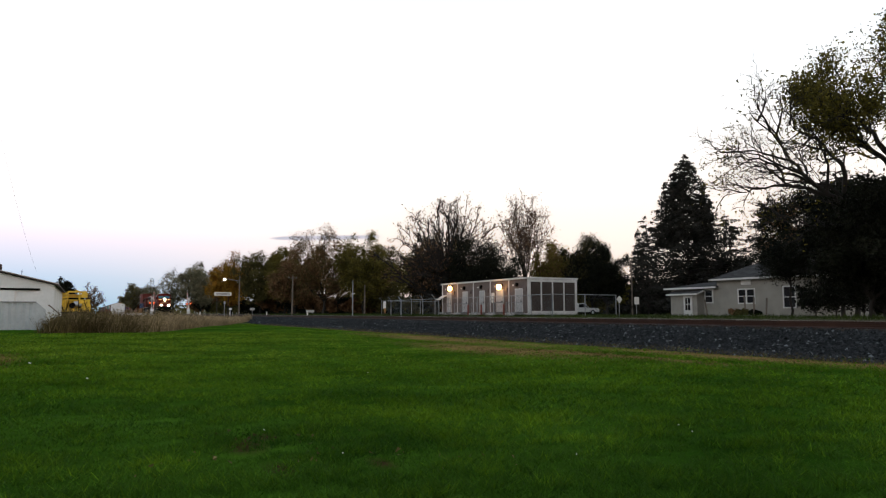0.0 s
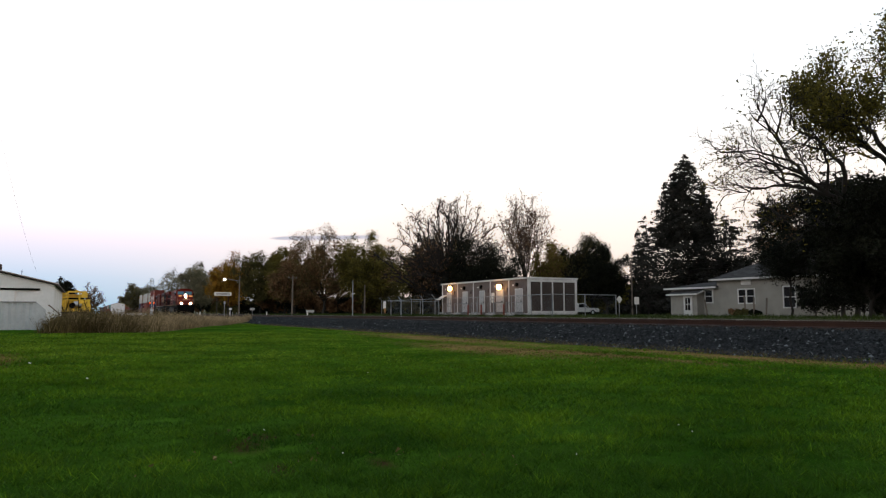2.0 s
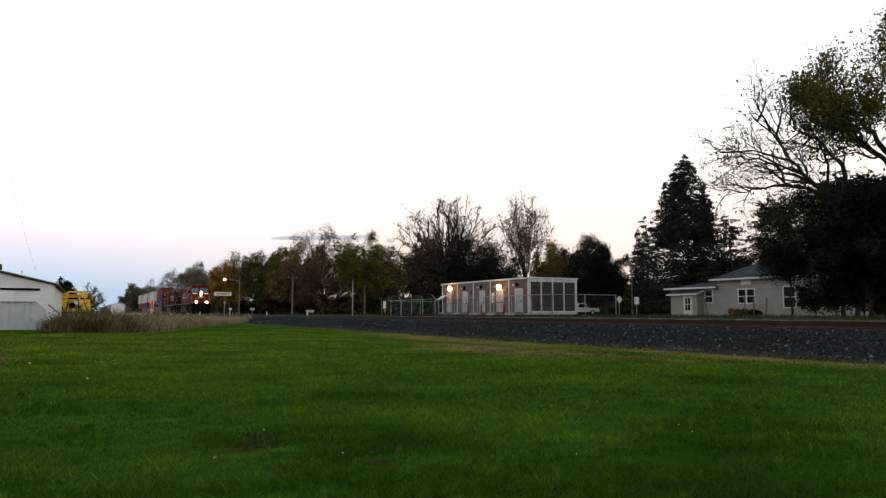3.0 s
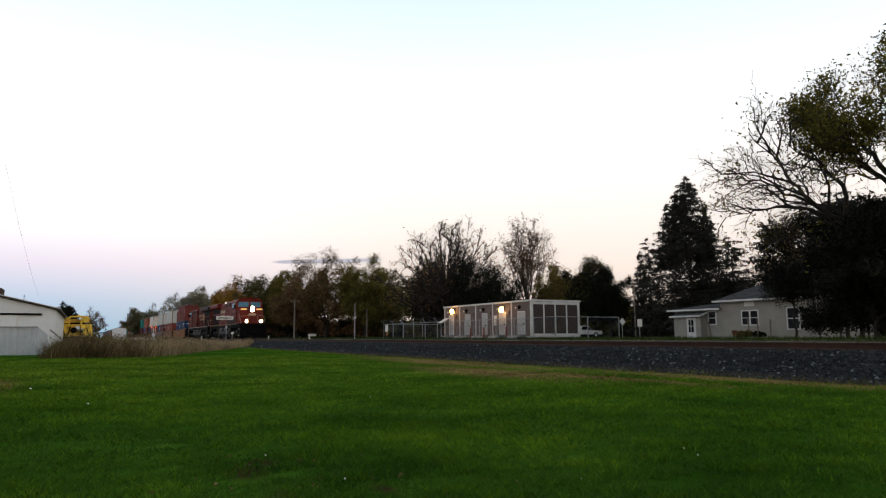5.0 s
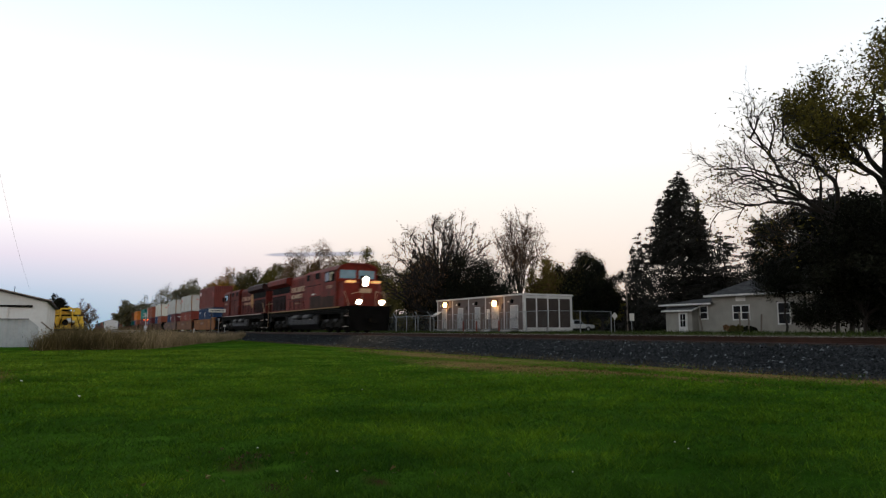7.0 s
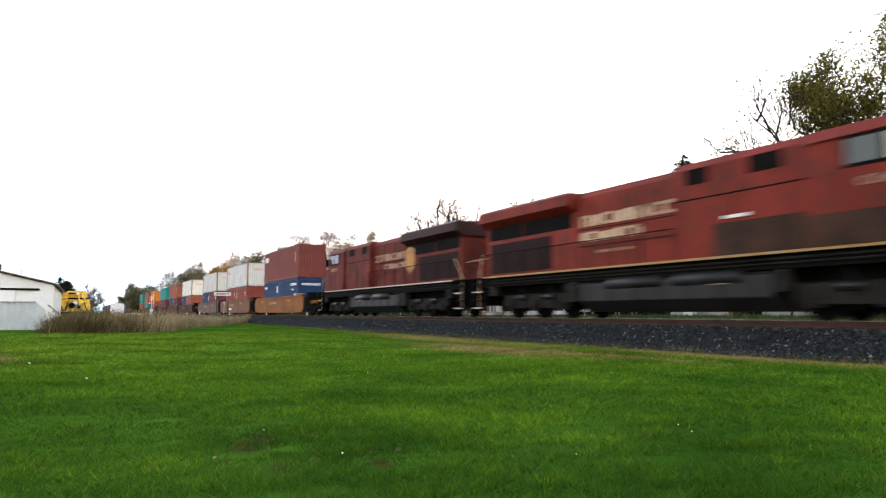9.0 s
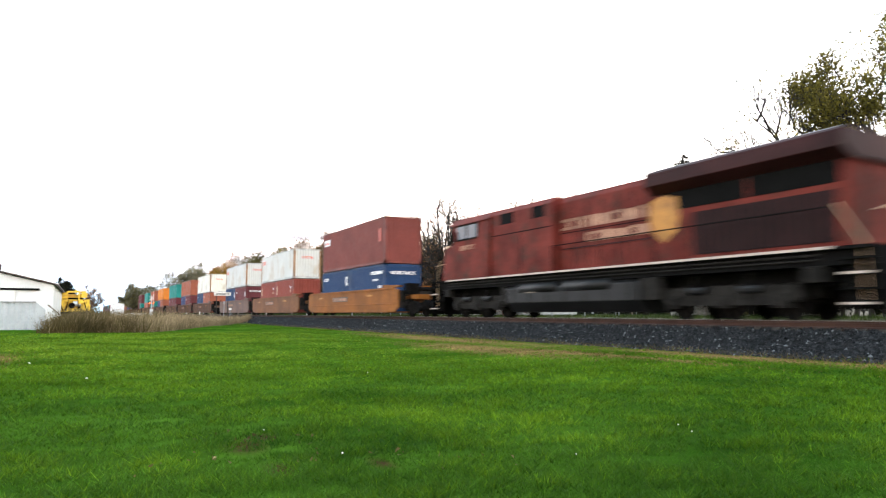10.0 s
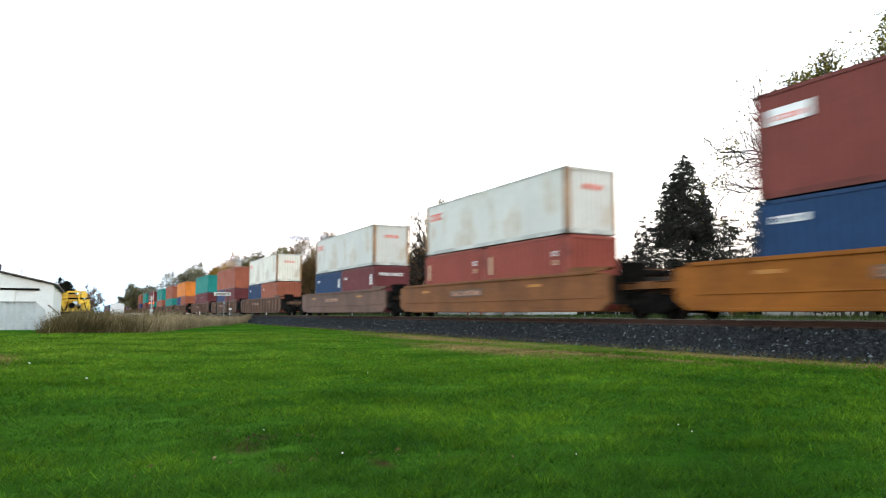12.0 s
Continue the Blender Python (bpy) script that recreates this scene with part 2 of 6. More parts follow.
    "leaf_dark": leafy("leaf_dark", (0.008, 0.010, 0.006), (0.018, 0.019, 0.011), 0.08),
    "leaf_olive": leafy("leaf_olive", (0.135, 0.115, 0.022), (0.215, 0.175, 0.035), 0.45),
    "leaf_orange": leafy("leaf_orange", (0.36, 0.165, 0.020), (0.50, 0.25, 0.036), 0.35),
    "leaf_rust": leafy("leaf_rust", (0.175, 0.090, 0.045), (0.26, 0.145, 0.075), 0.3),
    "needle": leafy("spruce_needle", (0.020, 0.021, 0.017), (0.052, 0.049, 0.042), 0.08),
}


# patches of dry, thin grass: centre x, y and half widths
DRY = ((-16.5, 10.0, 3.6, 1.0), (-14.0, 10.8, 2.5, 0.6), (-24.0, 12.4, 7.0, 1.0), (-11.0, 13.2, 4.0, 0.7), (-6.5, 13.4, 2.5, 0.8), (-17.0, -1.8, 2.2, 0.5), (-35, 14.0, 12.0, 0.5), (-12.5, 11.0, 3.0, 0.35))


BARE = ((-5.35, 1.12, 0.26, 0.13), (-4.42, 1.16, 0.20, 0.09), (-5.7, 1.35, 0.14, 0.08), (-4.3, 1.8, 0.16, 0.07))


def add_dry(m, colour, patches):
    n, l = m.node_tree.nodes, m.node_tree.links
    b = n["Principled BSDF"]
    base = b.inputs["Base Color"].links[0].from_socket
    co, no = n.new("ShaderNodeTexCoord"), n.new("ShaderNodeTexNoise")
    no.inputs["Scale"].default_value, no.inputs["Detail"].default_value = 1.6, 6
    l.new(co.outputs["Object"], no.inputs["Vector"])
    total = None
    for cx, cy, sx, sy in patches:
        mp, gr = n.new("ShaderNodeMapping"), n.new("ShaderNodeTexGradient")
        mp.vector_type = "POINT"
        mp.inputs["Scale"].default_value = (0.55 / sx, 0.55 / sy, 0.0)
        mp.inputs["Location"].default_value = (-cx * 0.55 / sx, -cy * 0.55 / sy, 0.0)
        gr.gradient_type = "SPHERICAL"
        l.new(co.outputs["Object"], mp.inputs[0])
        l.new(mp.outputs[0], gr.inputs[0])
        if total is None:
            total = gr.outputs["Fac"]
        else:
            mx = n.new("ShaderNodeMath")
            mx.operation = "MAXIMUM"
            l.new(total, mx.inputs[0])
            l.new(gr.outputs["Fac"], mx.inputs[1])
            total = mx.outputs[0]
    ad = n.new("ShaderNodeMath")
    ad.operation = "MULTIPLY"
    l.new(total, ad.inputs[0])
    l.new(no.outputs["Fac"], ad.inputs[1])
    r = ramp(n, ((0.06, (0, 0, 0)), (0.4, (1, 1, 1))))
    l.new(ad.outputs[0], r.inputs[0])
    mix = n.new("ShaderNodeMixRGB")
    l.new(r.outputs[0], mix.inputs[0])
    l.new(base, mix.inputs[1])
    mix.inputs[2].default_value = (*colour, 1)
    l.new(mix.outputs[0], b.inputs["Base Color"])


add_dry(M["soil"], (0.20, 0.13, 0.05), DRY)
add_dry(M["soil"], (0.046, 0.031, 0.013), BARE)


# ---- mesh helpers ----
class G:
    """Vertices and faces of one mesh."""

    def __init__(self):
        self.v, self.f = [], []

    def add(self, vs, fs):
        k = len(self.v)
        self.v += [tuple(p) for p in vs]
        self.f += [tuple(i + k for i in q) for q in fs]
        return self

    def box(self, x0, x1, y0, y1, z0, z1):
        return self.add([(x, y, z) for x in (x0, x1) for y in (y0, y1) for z in (z0, z1)],
                        [(0, 1, 3, 2), (4, 6, 7, 5), (0, 4, 5, 1), (2, 3, 7, 6), (0, 2, 6, 4), (1, 5, 7, 3)])

    def prism(self, poly, a, b, axis="y"):
        """A polygon drawn out along an axis; its points are (x, z), (y, z) or (x, y)."""
        put = {"y": lambda p, t: (p[0], t, p[1]), "x": lambda p, t: (t, p[0], p[1]), "z": lambda p, t: (p[0], p[1], t)}[axis]
        n = len(poly)
        return self.add([put(p, a) for p in poly] + [put(p, b) for p in poly],
                        [tuple(range(n))[::-1], tuple(range(n, 2 * n))] + [(i, (i + 1) % n, n + (i + 1) % n, n + i) for i in range(n)])

    def tube(self, p, q, r, r2=None, n=8, caps=True):
        p, q = Vector(p), Vector(q)
        w = (q - p).normalized()
        u = w.orthogonal().normalized()
        s = w.cross(u)
        ring = lambda c, k: [c + (u * math.cos(2 * math.pi * i / n) + s * math.sin(2 * math.pi * i / n)) * k for i in range(n)]
        fs = [(i, (i + 1) % n, n + (i + 1) % n, n + i) for i in range(n)]
        if caps:
            fs += [tuple(range(n))[::-1], tuple(range(n, 2 * n))]
        return self.add(ring(p, r) + ring(q, r if r2 is None else r2), fs)

    def mesh(self, name):
        me = bpy.data.meshes.new(name)
        me.from_pydata(self.v, [], self.f)
        me.update()
        return me


def fix(me):
    b = bmesh.new()
    b.from_mesh(me)
    bmesh.ops.recalc_face_normals(b, faces=b.faces)
    b.to_mesh(me)
    b.free()


def part(name, g, material, parent, label="", bevel=0.0, smooth=False):
    me = g if isinstance(g, bpy.types.Mesh) else g.mesh(name)
    if not isinstance(g, bpy.types.Mesh):
        if len(me.polygons) < 6000:
            fix(me)
        me.materials.append(M[material])
        if smooth:
            me.polygons.foreach_set("use_smooth", [True] * len(me.polygons))
    ob = new(name, me)
    if parent:
        ob.parent = parent
    if label:
        ob["label"] = label
    if bevel:
        m = ob.modifiers.new("edge", "BEVEL")
        m.width, m.segments, m.limit_method = bevel, 2, "ANGLE"
    return ob


def thing(name, m, label, category, group="", kind=""):
    ob = new(name)
    ob.matrix_basis = m
    return tagged(ob, label, category, group, kind)


def grid_mesh(name, xs, ys, height):
    v = [(x, y, height(x, y)) for x in xs for y in ys]
    k = len(ys)
    me = bpy.data.meshes.new(name)
    me.from_pydata(v, [], [(i * k + j, (i + 1) * k + j, (i + 1) * k + j + 1, i * k + j + 1) for i in range(len(xs) - 1) for j in range(k - 1)])
    me.update()
    return me


# ---- ground ----
def ground_z(x, y):
    """Lawn, then the ballast shoulder and the track bed, then the higher ground behind the track."""
    pts = ((-1e4, 0.0), (13.9, 0.0), (14.6, 0.10), (15.7, 0.50), (16.2, 0.58), (18.7, 0.58), (19.3, 0.5), (20.8, 0.22), (23.5, 0.40), (29.0, 0.72), (1e5, 0.75))
    for (a, za), (b, zb) in zip(pts, pts[1:]):
        if y <= b:
            z = za + (zb - za) * (y - a) / (b - a)
            break
    if y < 13.9:
        z += 0.06 * math.sin(x * 0.21 + 1.3) * math.sin(y * 0.33) * min(1, math.hypot(x, y) / 8) * max(0, min(1, (13 - y) / 4))
        z += max(0, min(1, (-x - 60) / 40)) * 0.5
    return z


def build_ground():
    xs = [-3000, -1500, -800, -500, -350, -260, -200, -170] + [-160 + 2.5 * i for i in range(78)] + [40, 60, 100, 200, 500, 1500, 3000]
    ys = [-3000, -1500, -600, -200, -80, -40] + [-24 + 1.5 * i for i in range(25)] + [13.4, 13.9, 14.25, 14.6, 15.15, 15.7, 16.2, 17.4, 18.7, 19.3, 20.0, 20.8, 22, 23.5, 26, 29, 40, 60, 90, 150, 300, 700, 1500, 3000]
    me = grid_mesh("ground", xs, ys, ground_z)
    for k in ("soil", "bed", "far_grass"):
        me.materials.append(M[k])
    for p in me.polygons:
        c = p.center
        p.material_index = 1 if 13.9 < c.y < 20.8 else (2 if c.y > 20.8 or c.x < -62 else 0)
        p.use_smooth = True
    ob = new("ground", me)
    tagged(ob, "mown green lawn rising to a gravel railway bed", "ground", kind="structure")


build_ground()


# ---- track ----
def build_track():
    prof = ((-0.07, -0.17), (0.07, -0.17), (0.07, -0.155), (0.012, -0.14), (0.012, -0.045), (0.036, -0.035), (0.036, 0.0), (-0.036, 0.0), (-0.036, -0.035), (-0.012, -0.045), (-0.012, -0.14), (-0.07, -0.155))
    tr = thing("railway_track", pose(0, TRACK_Y, RAIL_Z), "single railway track with rusty rails on dark wooden ties", "railway track", kind="structure")
    for s in (-1, 1):
        g = G().prism([(s * 0.753 + a, b) for a, b in prof], -900, 300, "x")
        r = part("rail", g, "rail", tr, "rust-brown steel rail")
        part("rail_head", G().box(-900, 300, s * 0.753 - 0.03, s * 0.753 + 0.03, -0.001, 0.003), "railhead", r, "polished running surface")
    t = G().box(-0.11, 0.11, -1.3, 1.3, -0.35, -0.165).mesh("tie")
    fix(t)
    t.materials.append(M["tie"])
    far = G()
    for i in range(1100):
        x = 25 - i * 0.55
        if i < 260:
            o = new("tie", t)
            o.parent, o.location = tr, (x, random.uniform(-0.05, 0.05), random.uniform(-0.012, 0.004))
        elif x > -420:
            far.box(x - 0.11, x + 0.11, -1.3, 1.3, -0.35, -0.165)
    tagged(part("far_ties", far, "tie", tr), kind="stuff")


build_track()


# ---- train ----
SPEED, HEAD_8 = 19.1, -17.1  # the headlight passes x = -17.1 at 8.4 s


def rail_pose(u, turned=False):
    """Where a thing u metres behind (negative) the leading headlight stands at the start."""
    return pose(HEAD_8 - SPEED * 8.4 + u, TRACK_Y, RAIL_Z, 0, 0, 180 if turned else 0)


ROLLING, WHEELSETS = [], []  # (thing, offset u, turned); wheelsets turn on their axles


def wheelset(parent, x, r, sign):
    ob = None
    g = G().tube((0, -0.8, 0), (0, 0.8, 0), 0.08, n=10)
    for s in (-1, 1):
        g.tube((0, s * 0.70, 0), (0, s * 0.82, 0), r, n=20)
        g.tube((0, s * 0.66, 0), (0, s * 0.70, 0), r + 0.03, n=20)
        g.tube((0, s * 0.82, 0), (0, s * 0.84, 0), 0.16, n=10)
        for k in range(5):
            a = k * 1.2566
            g.tube((math.cos(a) * r * 0.6, s * 0.815, math.sin(a) * r * 0.6), (math.cos(a) * r * 0.6, s * 0.83, math.sin(a) * r * 0.6), 0.05, n=6)
    ob = part("wheelset", g, "grime", parent)
    ob.location = (x, 0, r)
    WHEELSETS.append((ob, (x, 0, r), r, sign))
    return ob


def loco_truck(parent, xs, sign):
    g = G()
    a, b = min(xs), max(xs)
    for s in (-1, 1):
        y0, y1 = sorted((s * 1.0, s * 1.16))
        g.prism([(a - 0.55, 0.62), (a - 0.35, 0.92), (a + 0.5, 0.98), (a + 0.75, 0.72), (a + 1.1, 0.72), (a + 1.35, 0.98), (b - 1.35, 0.98), (b - 1.1, 0.72),
                 (b - 0.75, 0.72), (b - 0.5, 0.98), (b + 0.35, 0.92), (b + 0.55, 0.62), (b + 0.4, 0.5), (b - 0.45, 0.42), (a + 0.45, 0.42), (a - 0.4, 0.5)], y0, y1)
        for x in xs:
            g.box(x - 0.22, x + 0.22, *sorted((s * 1.0, s * 1.25)), 0.34, 0.72)
            g.tube((x, s * 1.2, 0.52), (x, s * 1.32, 0.52), 0.13, n=10)
            for d in (-0.36, 0.36):
                g.tube((x + d, s * 1.1, 0.55), (x + d, s * 1.1, 1.0), 0.1, n=8)
    g.box(a - 0.3, b + 0.3, -0.3, 0.3, 0.6, 1.2)
    t = part("truck", g, "truck_frame", parent, "grimy six-wheel truck")
    for s in (-1, 1):
        for i in range(2):
            x = (xs[i] + xs[i + 1]) / 2
            part("brake_cylinder", G().tube((x - 0.3, s * 1.2, 0.86), (x + 0.3, s * 1.2, 0.86), 0.11, n=10), "tank", t)
    for x in xs:
        wheelset(t, x, 0.53, sign)


def letter_bars(name, parent, x0, x1, z0, z1, y, n, material, seed, facing="y"):
    """Plain blocks in place of lettering."""
    rnd = random.Random(seed)
    w = (x1 - x0) / n
    g = G()
    for i in range(n):
        a, b = x0 + i * w + w * 0.08, x0 + (i + 1) * w - w * 0.10
        k = rnd.randrange(3)
        lo, hi = y - 0.006, y + 0.006
        q = lambda p, r, s, t: g.box(p, r, lo, hi, s, t) if facing == "y" else g.box(lo, hi, p, r, s, t)
        t = (z1 - z0) * 0.24
        if k == 0:
            q(a, a + (b - a) * 0.3, z0, z1), q(b - (b - a) * 0.3, b, z0, z1), q(a, b, z1 - t, z1)
        elif k == 1:
            q(a, a + (b - a) * 0.32, z0, z1), q(a, b, z0, z0 + t), q(a, b, z1 - t, z1)
        else:
            q(a, b, z0, z1 - (z1 - z0) * rnd.uniform(0, 0.15))
    return part(name, g, material, parent)


def locomotive(m, paint, stripe, lit, emblem, sign, label):
    L = thing("locomotive", m, label, "locomotive")
    # underframe, walkway, ends
    part("underframe", G().box(-21.6, 0.75, -1.35, 1.35, 1.36, 1.72).box(-21.2, 0.3, -0.6, 0.6, 1.0, 1.36), "black", L)
    part("walkway", G().box(-21.65, 0.8, -1.52, 1.52, 1.72, 1.80), "grime", L)
    for s in (-1, 1):
        part("sill_stripe", G().box(-20.6, -0.9, s * 1.53 - 0.006, s * 1.53 + 0.006, 1.74, 1.81), stripe, L, "pale painted sill edge")
    # nose with chamfered corners, then cab
    nose = G()
    outline = lambda f, k: [(f - 0.28, -1.42 * k), (f, -1.05 * k), (f, 1.05 * k), (f - 0.28, 1.42 * k)]
    lo, hi = outline(0.0, 1), outline(-0.32, 0.97)
    base = [(-1.9, -1.45), *lo, (-1.9, 1.45)]
    top = [(-1.9, -1.42), *hi, (-1.9, 1.42)]
    nose.add([(x, y, 1.8) for x, y in base] + [(x, y, 3.42 if i in (1, 2, 3, 4) else 3.62) for i, (x, y) in enumerate(top)],
             [(0, 1, 2, 3, 4, 5)[::-1], (6, 7, 8, 9, 10, 11)] + [(i, (i + 1) % 6, 6 + (i + 1) % 6, 6 + i) for i in range(6)])
    nz = part("nose", nose, paint, L, "blunt chamfered red nose", bevel=0.05)
    part("nose_door", G().box(-0.03, 0.012, -0.95, -0.35, 1.9, 3.0), paint, nz, bevel=0.01)
    cab = G()
    prof = [(-1.55, 1.8), (-1.55, 3.6), (-1.5, 4.45), (-1.2, 4.72), (-0.6, 4.87), (0.6, 4.87), (1.2, 4.72), (1.5, 4.45), (1.55, 3.6), (1.55, 1.8)]
    cab.prism(prof, -5.0, -1.62, "x")
    roof = [(-1.58, 4.40), (-1.26, 4.74), (-0.62, 4.91), (0.62, 4.91), (1.26, 4.74), (1.58, 4.40), (1.5, 4.42), (0.6, 4.83), (-0.6, 4.83), (-1.5, 4.42)]
    cb = part("cab", cab, paint, L, "red cab with large windows", bevel=0.03)
    part("cab_roof", G().prism(roof, -5.05, -1.35, "x"), paint, L)
    for s in (-1, 1):
        part("windshield", G().box(-1.63, -1.585, *sorted((s * 0.12, s * 1.30)), 3.80, 4.40), "windshield", cb, "windshield coloured pale blue for the sky's reflection")
        part("window_frame", G().box(-4.05, -2.05, s * 1.545 - 0.02, s * 1.545 + 0.02, 3.62, 4.36), "black", cb)
        for a in (-3.95, -2.95):
            part("side_window", G().box(a, a + 0.85, s * 1.56 - 0.02, s * 1.56 + 0.02, 3.70, 4.30), "blind" if lit and a > -3.5 else "glass", cb)
        part("number_board", G().box(-0.62, -0.22, *sorted((s * 0.62, s * 1.22)), 3.42, 3.57), "number" if lit else "cream", L, "lit amber number board" if lit else "")
        part("mirror", G().box(-1.9, -1.8, *sorted((s * 1.6, s * 1.8)), 3.6, 4.1), "black", cb)
        part("cab_door", G().box(-4.9, -4.2, s * 1.555 - 0.012, s * 1.555 + 0.012, 1.85, 3.5), paint, cb, bevel=0.01)
    # headlight in the nose, ditch lights on the pilot
    hd = part("headlight_housing", G().box(-0.42, 0.03, -0.26, 0.26, 3.14, 3.90), "black", L, bevel=0.03)
    for z in (3.34, 3.66):
        part("headlight", G().tube((0.02, 0, z), (0.06, 0, z), 0.145, n=16), "head" if lit else "glass", hd, "bright warm twin headlight" if lit else "")
    for s in (-1, 1):
        dl = part("ditch_housing", G().tube((0.72, s * 0.82, 2.05), (0.93, s * 0.82, 2.05), 0.23, n=14).box(0.7, 0.85, s * 0.82 - 0.1, s * 0.82 + 0.1, 1.8, 1.95), "black", L)
        part("ditch_light", G().tube((0.93, s * 0.82, 2.05), (0.945, s * 0.82, 2.05), 0.145, n=14), "ditch" if lit else "glass", dl, "bright warm ditch light" if lit else "")
    part("nose_crest", G().box(-0.02, 0.012, -0.42, 0.42, 2.72, 3.02), "cream", nz, "worn cream panel")
    part("pilot", G().add([(0.75, -1.5, 1.35), (0.75, 1.5, 1.35), (0.84, 1.5, 1.2), (0.84, -1.5, 1.2), (0.6, -1.5, 0.14), (0.6, 1.5, 0.14), (0.93, 0.9, 0.14), (0.93, -0.9, 0.14)],
                          [(0, 1, 2, 3), (2, 3, 7, 6), (4, 5, 6, 7), (0, 1, 5, 4), (0, 3, 7, 4), (1, 2, 6, 5)]), "black", L, "black snow plow")
    for x in (0.78, -21.66):
        part("end_plate", G().box(x - 0.05, x + 0.05, -1.5, 1.5, 0.55, 1.78), "black", L)
    for x0, x1 in ((0.8, 1.55), (-22.2, -21.6)):
        part("coupler", G().box(x0, x1, -0.14, 0.14, 0.72, 1.0).box(min(x0, x1, key=lambda v: -abs(v + 10.5)) - 0.12, min(x0, x1, key=lambda v: -abs(v + 10.5)) + 0.12, -0.2, 0.2, 0.68, 1.04), "grime", L, bevel=0.03)
    for s in (-1, 1):
        for x in (0.35, -21.2):
            st = part("step_frame", G().box(x - 0.4, x + 0.4, *sorted((s * 1.18, s * 1.22)), 0.3, 1.75), "black", L)
            for k in range(4):
                part("step", G().box(x - 0.38, x + 0.38, *sorted((s * 1.21, s * 1.52)), 0.40 + 0.36 * k, 0.44 + 0.36 * k), "black", st)
            for z in (0.40, 1.12):
                part("step_edge", G().box(x - 0.36, x + 0.36, s * 1.525 - 0.006, s * 1.525 + 0.006, z, z + 0.06), "white_stripe", st)
    # hoods: wide cabinet behind the cab, engine hood, radiator section with its wings
    part("cabinet_hood", G().prism([(-1.42, 1.8), (-1.42, 4.5), (-1.2, 4.74), (1.2, 4.74), (1.42, 4.5), (1.42, 1.8)], -9.5, -5.0, "x"), paint, L, bevel=0.03)
    for s in (-1, 1):
        for a, b in ((-6.75, -5.75), (-8.95, -8.15)):
            part("vent_opening", G().box(a, b, s * 1.425 - 0.012, s * 1.425 + 0.012, 4.02, 4.48), "black", L)
        part("panel_seam", G().box(-9.4, -5.1, s * 1.425 - 0.008, s * 1.425 + 0.008, 3.56, 3.60).box(-7.3, -7.26, s * 1.425 - 0.008, s * 1.425 + 0.008, 1.9, 3.56), "black", L)
        if lit:
            part("lower_panel", G().box(-8.0, -5.1, s * 1.43 - 0.012, s * 1.43 + 0.012, 1.82, 2.75), "red_grime", L, "dirt-darkened lower doors")
            part("cab_grime", G().box(-4.98, -1.95, s * 1.565 - 0.006, s * 1.565 + 0.006, 1.82, 2.6), "red_grime", cb, "dirt-darkened lower cab side")
    part("engine_hood", G().prism([(-1.12, 1.8), (-1.12, 4.45), (-0.95, 4.68), (0.95, 4.68), (1.12, 4.45), (1.12, 1.8)], -14.5, -9.5, "x"), paint, L, bevel=0.02)
    for s in (-1, 1):
        g = G()
        for k in range(6):
            x = -14.4 + k * 0.8
            g.box(x, x + 0.02, s * 1.12 - 0.012, s * 1.12 + 0.012, 1.9, 4.3)
        part("door_seam", g.box(-14.4, -9.6, s * 1.12 - 0.012, s * 1.12 + 0.012, 3.24, 3.27), "black", L)
    part("radiator_body", G().box(-20.9, -14.5, -1.12, 1.12, 1.8, 4.1), paint, L, bevel=0.02)
    wing = [(-1.15, 3.98), (-1.55, 4.22), (-1.55, 4.62), (-1.4, 4.72), (1.4, 4.72), (1.55, 4.62), (1.55, 4.22), (1.15, 3.98)]
    # on the trailing locomotive the wing is a darker maroon than the body
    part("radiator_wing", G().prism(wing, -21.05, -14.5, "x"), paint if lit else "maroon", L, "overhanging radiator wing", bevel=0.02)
    part("radiator_top", G().box(-20.8, -14.9, -1.3, 1.3, 4.72, 4.76), "galv", L)
    for s in (-1, 1):
        gr = part("radiator_grille", G().box(-20.6, -16.1, s * 1.13 - 0.012, s * 1.13 + 0.012, 1.95, 3.25), "grille_dark", L, "dark maroon ribbed radiator doors")
        g = G()
        for k in range(16):
            g.box(-20.55 + k * 0.28, -20.49 + k * 0.28, s * 1.145 - 0.02, s * 1.145 + 0.02, 1.98, 3.24)
        part("grille_slat", g, "maroon", gr)
        # screens drawn out to the wing's full length, its shade painted in with them
        for a, b in ((-20.7, -18.1), (-18.0, -14.8)):
            part("intake_screen", G().box(a, b, s * 1.13 - 0.012, s * 1.13 + 0.012, 3.42, 4.02), "black", L, "black intake screen that also carries the wing's shade")
        letter_bars("lettering", L, -14.3, -9.65, 3.36, 3.78, s * 1.14, 8, "cream" if lit else "faded", 3)
        letter_bars("small_lettering", L, -14.3, -11.1, 2.80, 3.16, s * 1.14, 7, "cream" if lit else "faded", 5)
        if lit:
            part("road_plate", G().box(-7.6, -6.8, s * 1.44 - 0.012, s * 1.44 + 0.012, 2.86, 2.95), "sign", L, "pale strip on the hood side")
            letter_bars("notice_text", L, -13.4, -11.6, 2.36, 2.46, s * 1.14, 9, "faded", 15)
        letter_bars("cab_number", cb, -3.7, -2.4, 3.16, 3.38, s * 1.562, 4, "faded", 23)
        if emblem:
            part("emblem", G().prism([(-15.45, 2.75), (-15.58, 3.2), (-15.5, 3.8), (-14.95, 3.95), (-14.4, 3.8), (-14.32, 3.2), (-14.45, 2.75), (-14.95, 2.4)], s * 1.145 - 0.006, s * 1.145 + 0.006), "emblem", L, "faded yellow emblem")
    # roof fittings
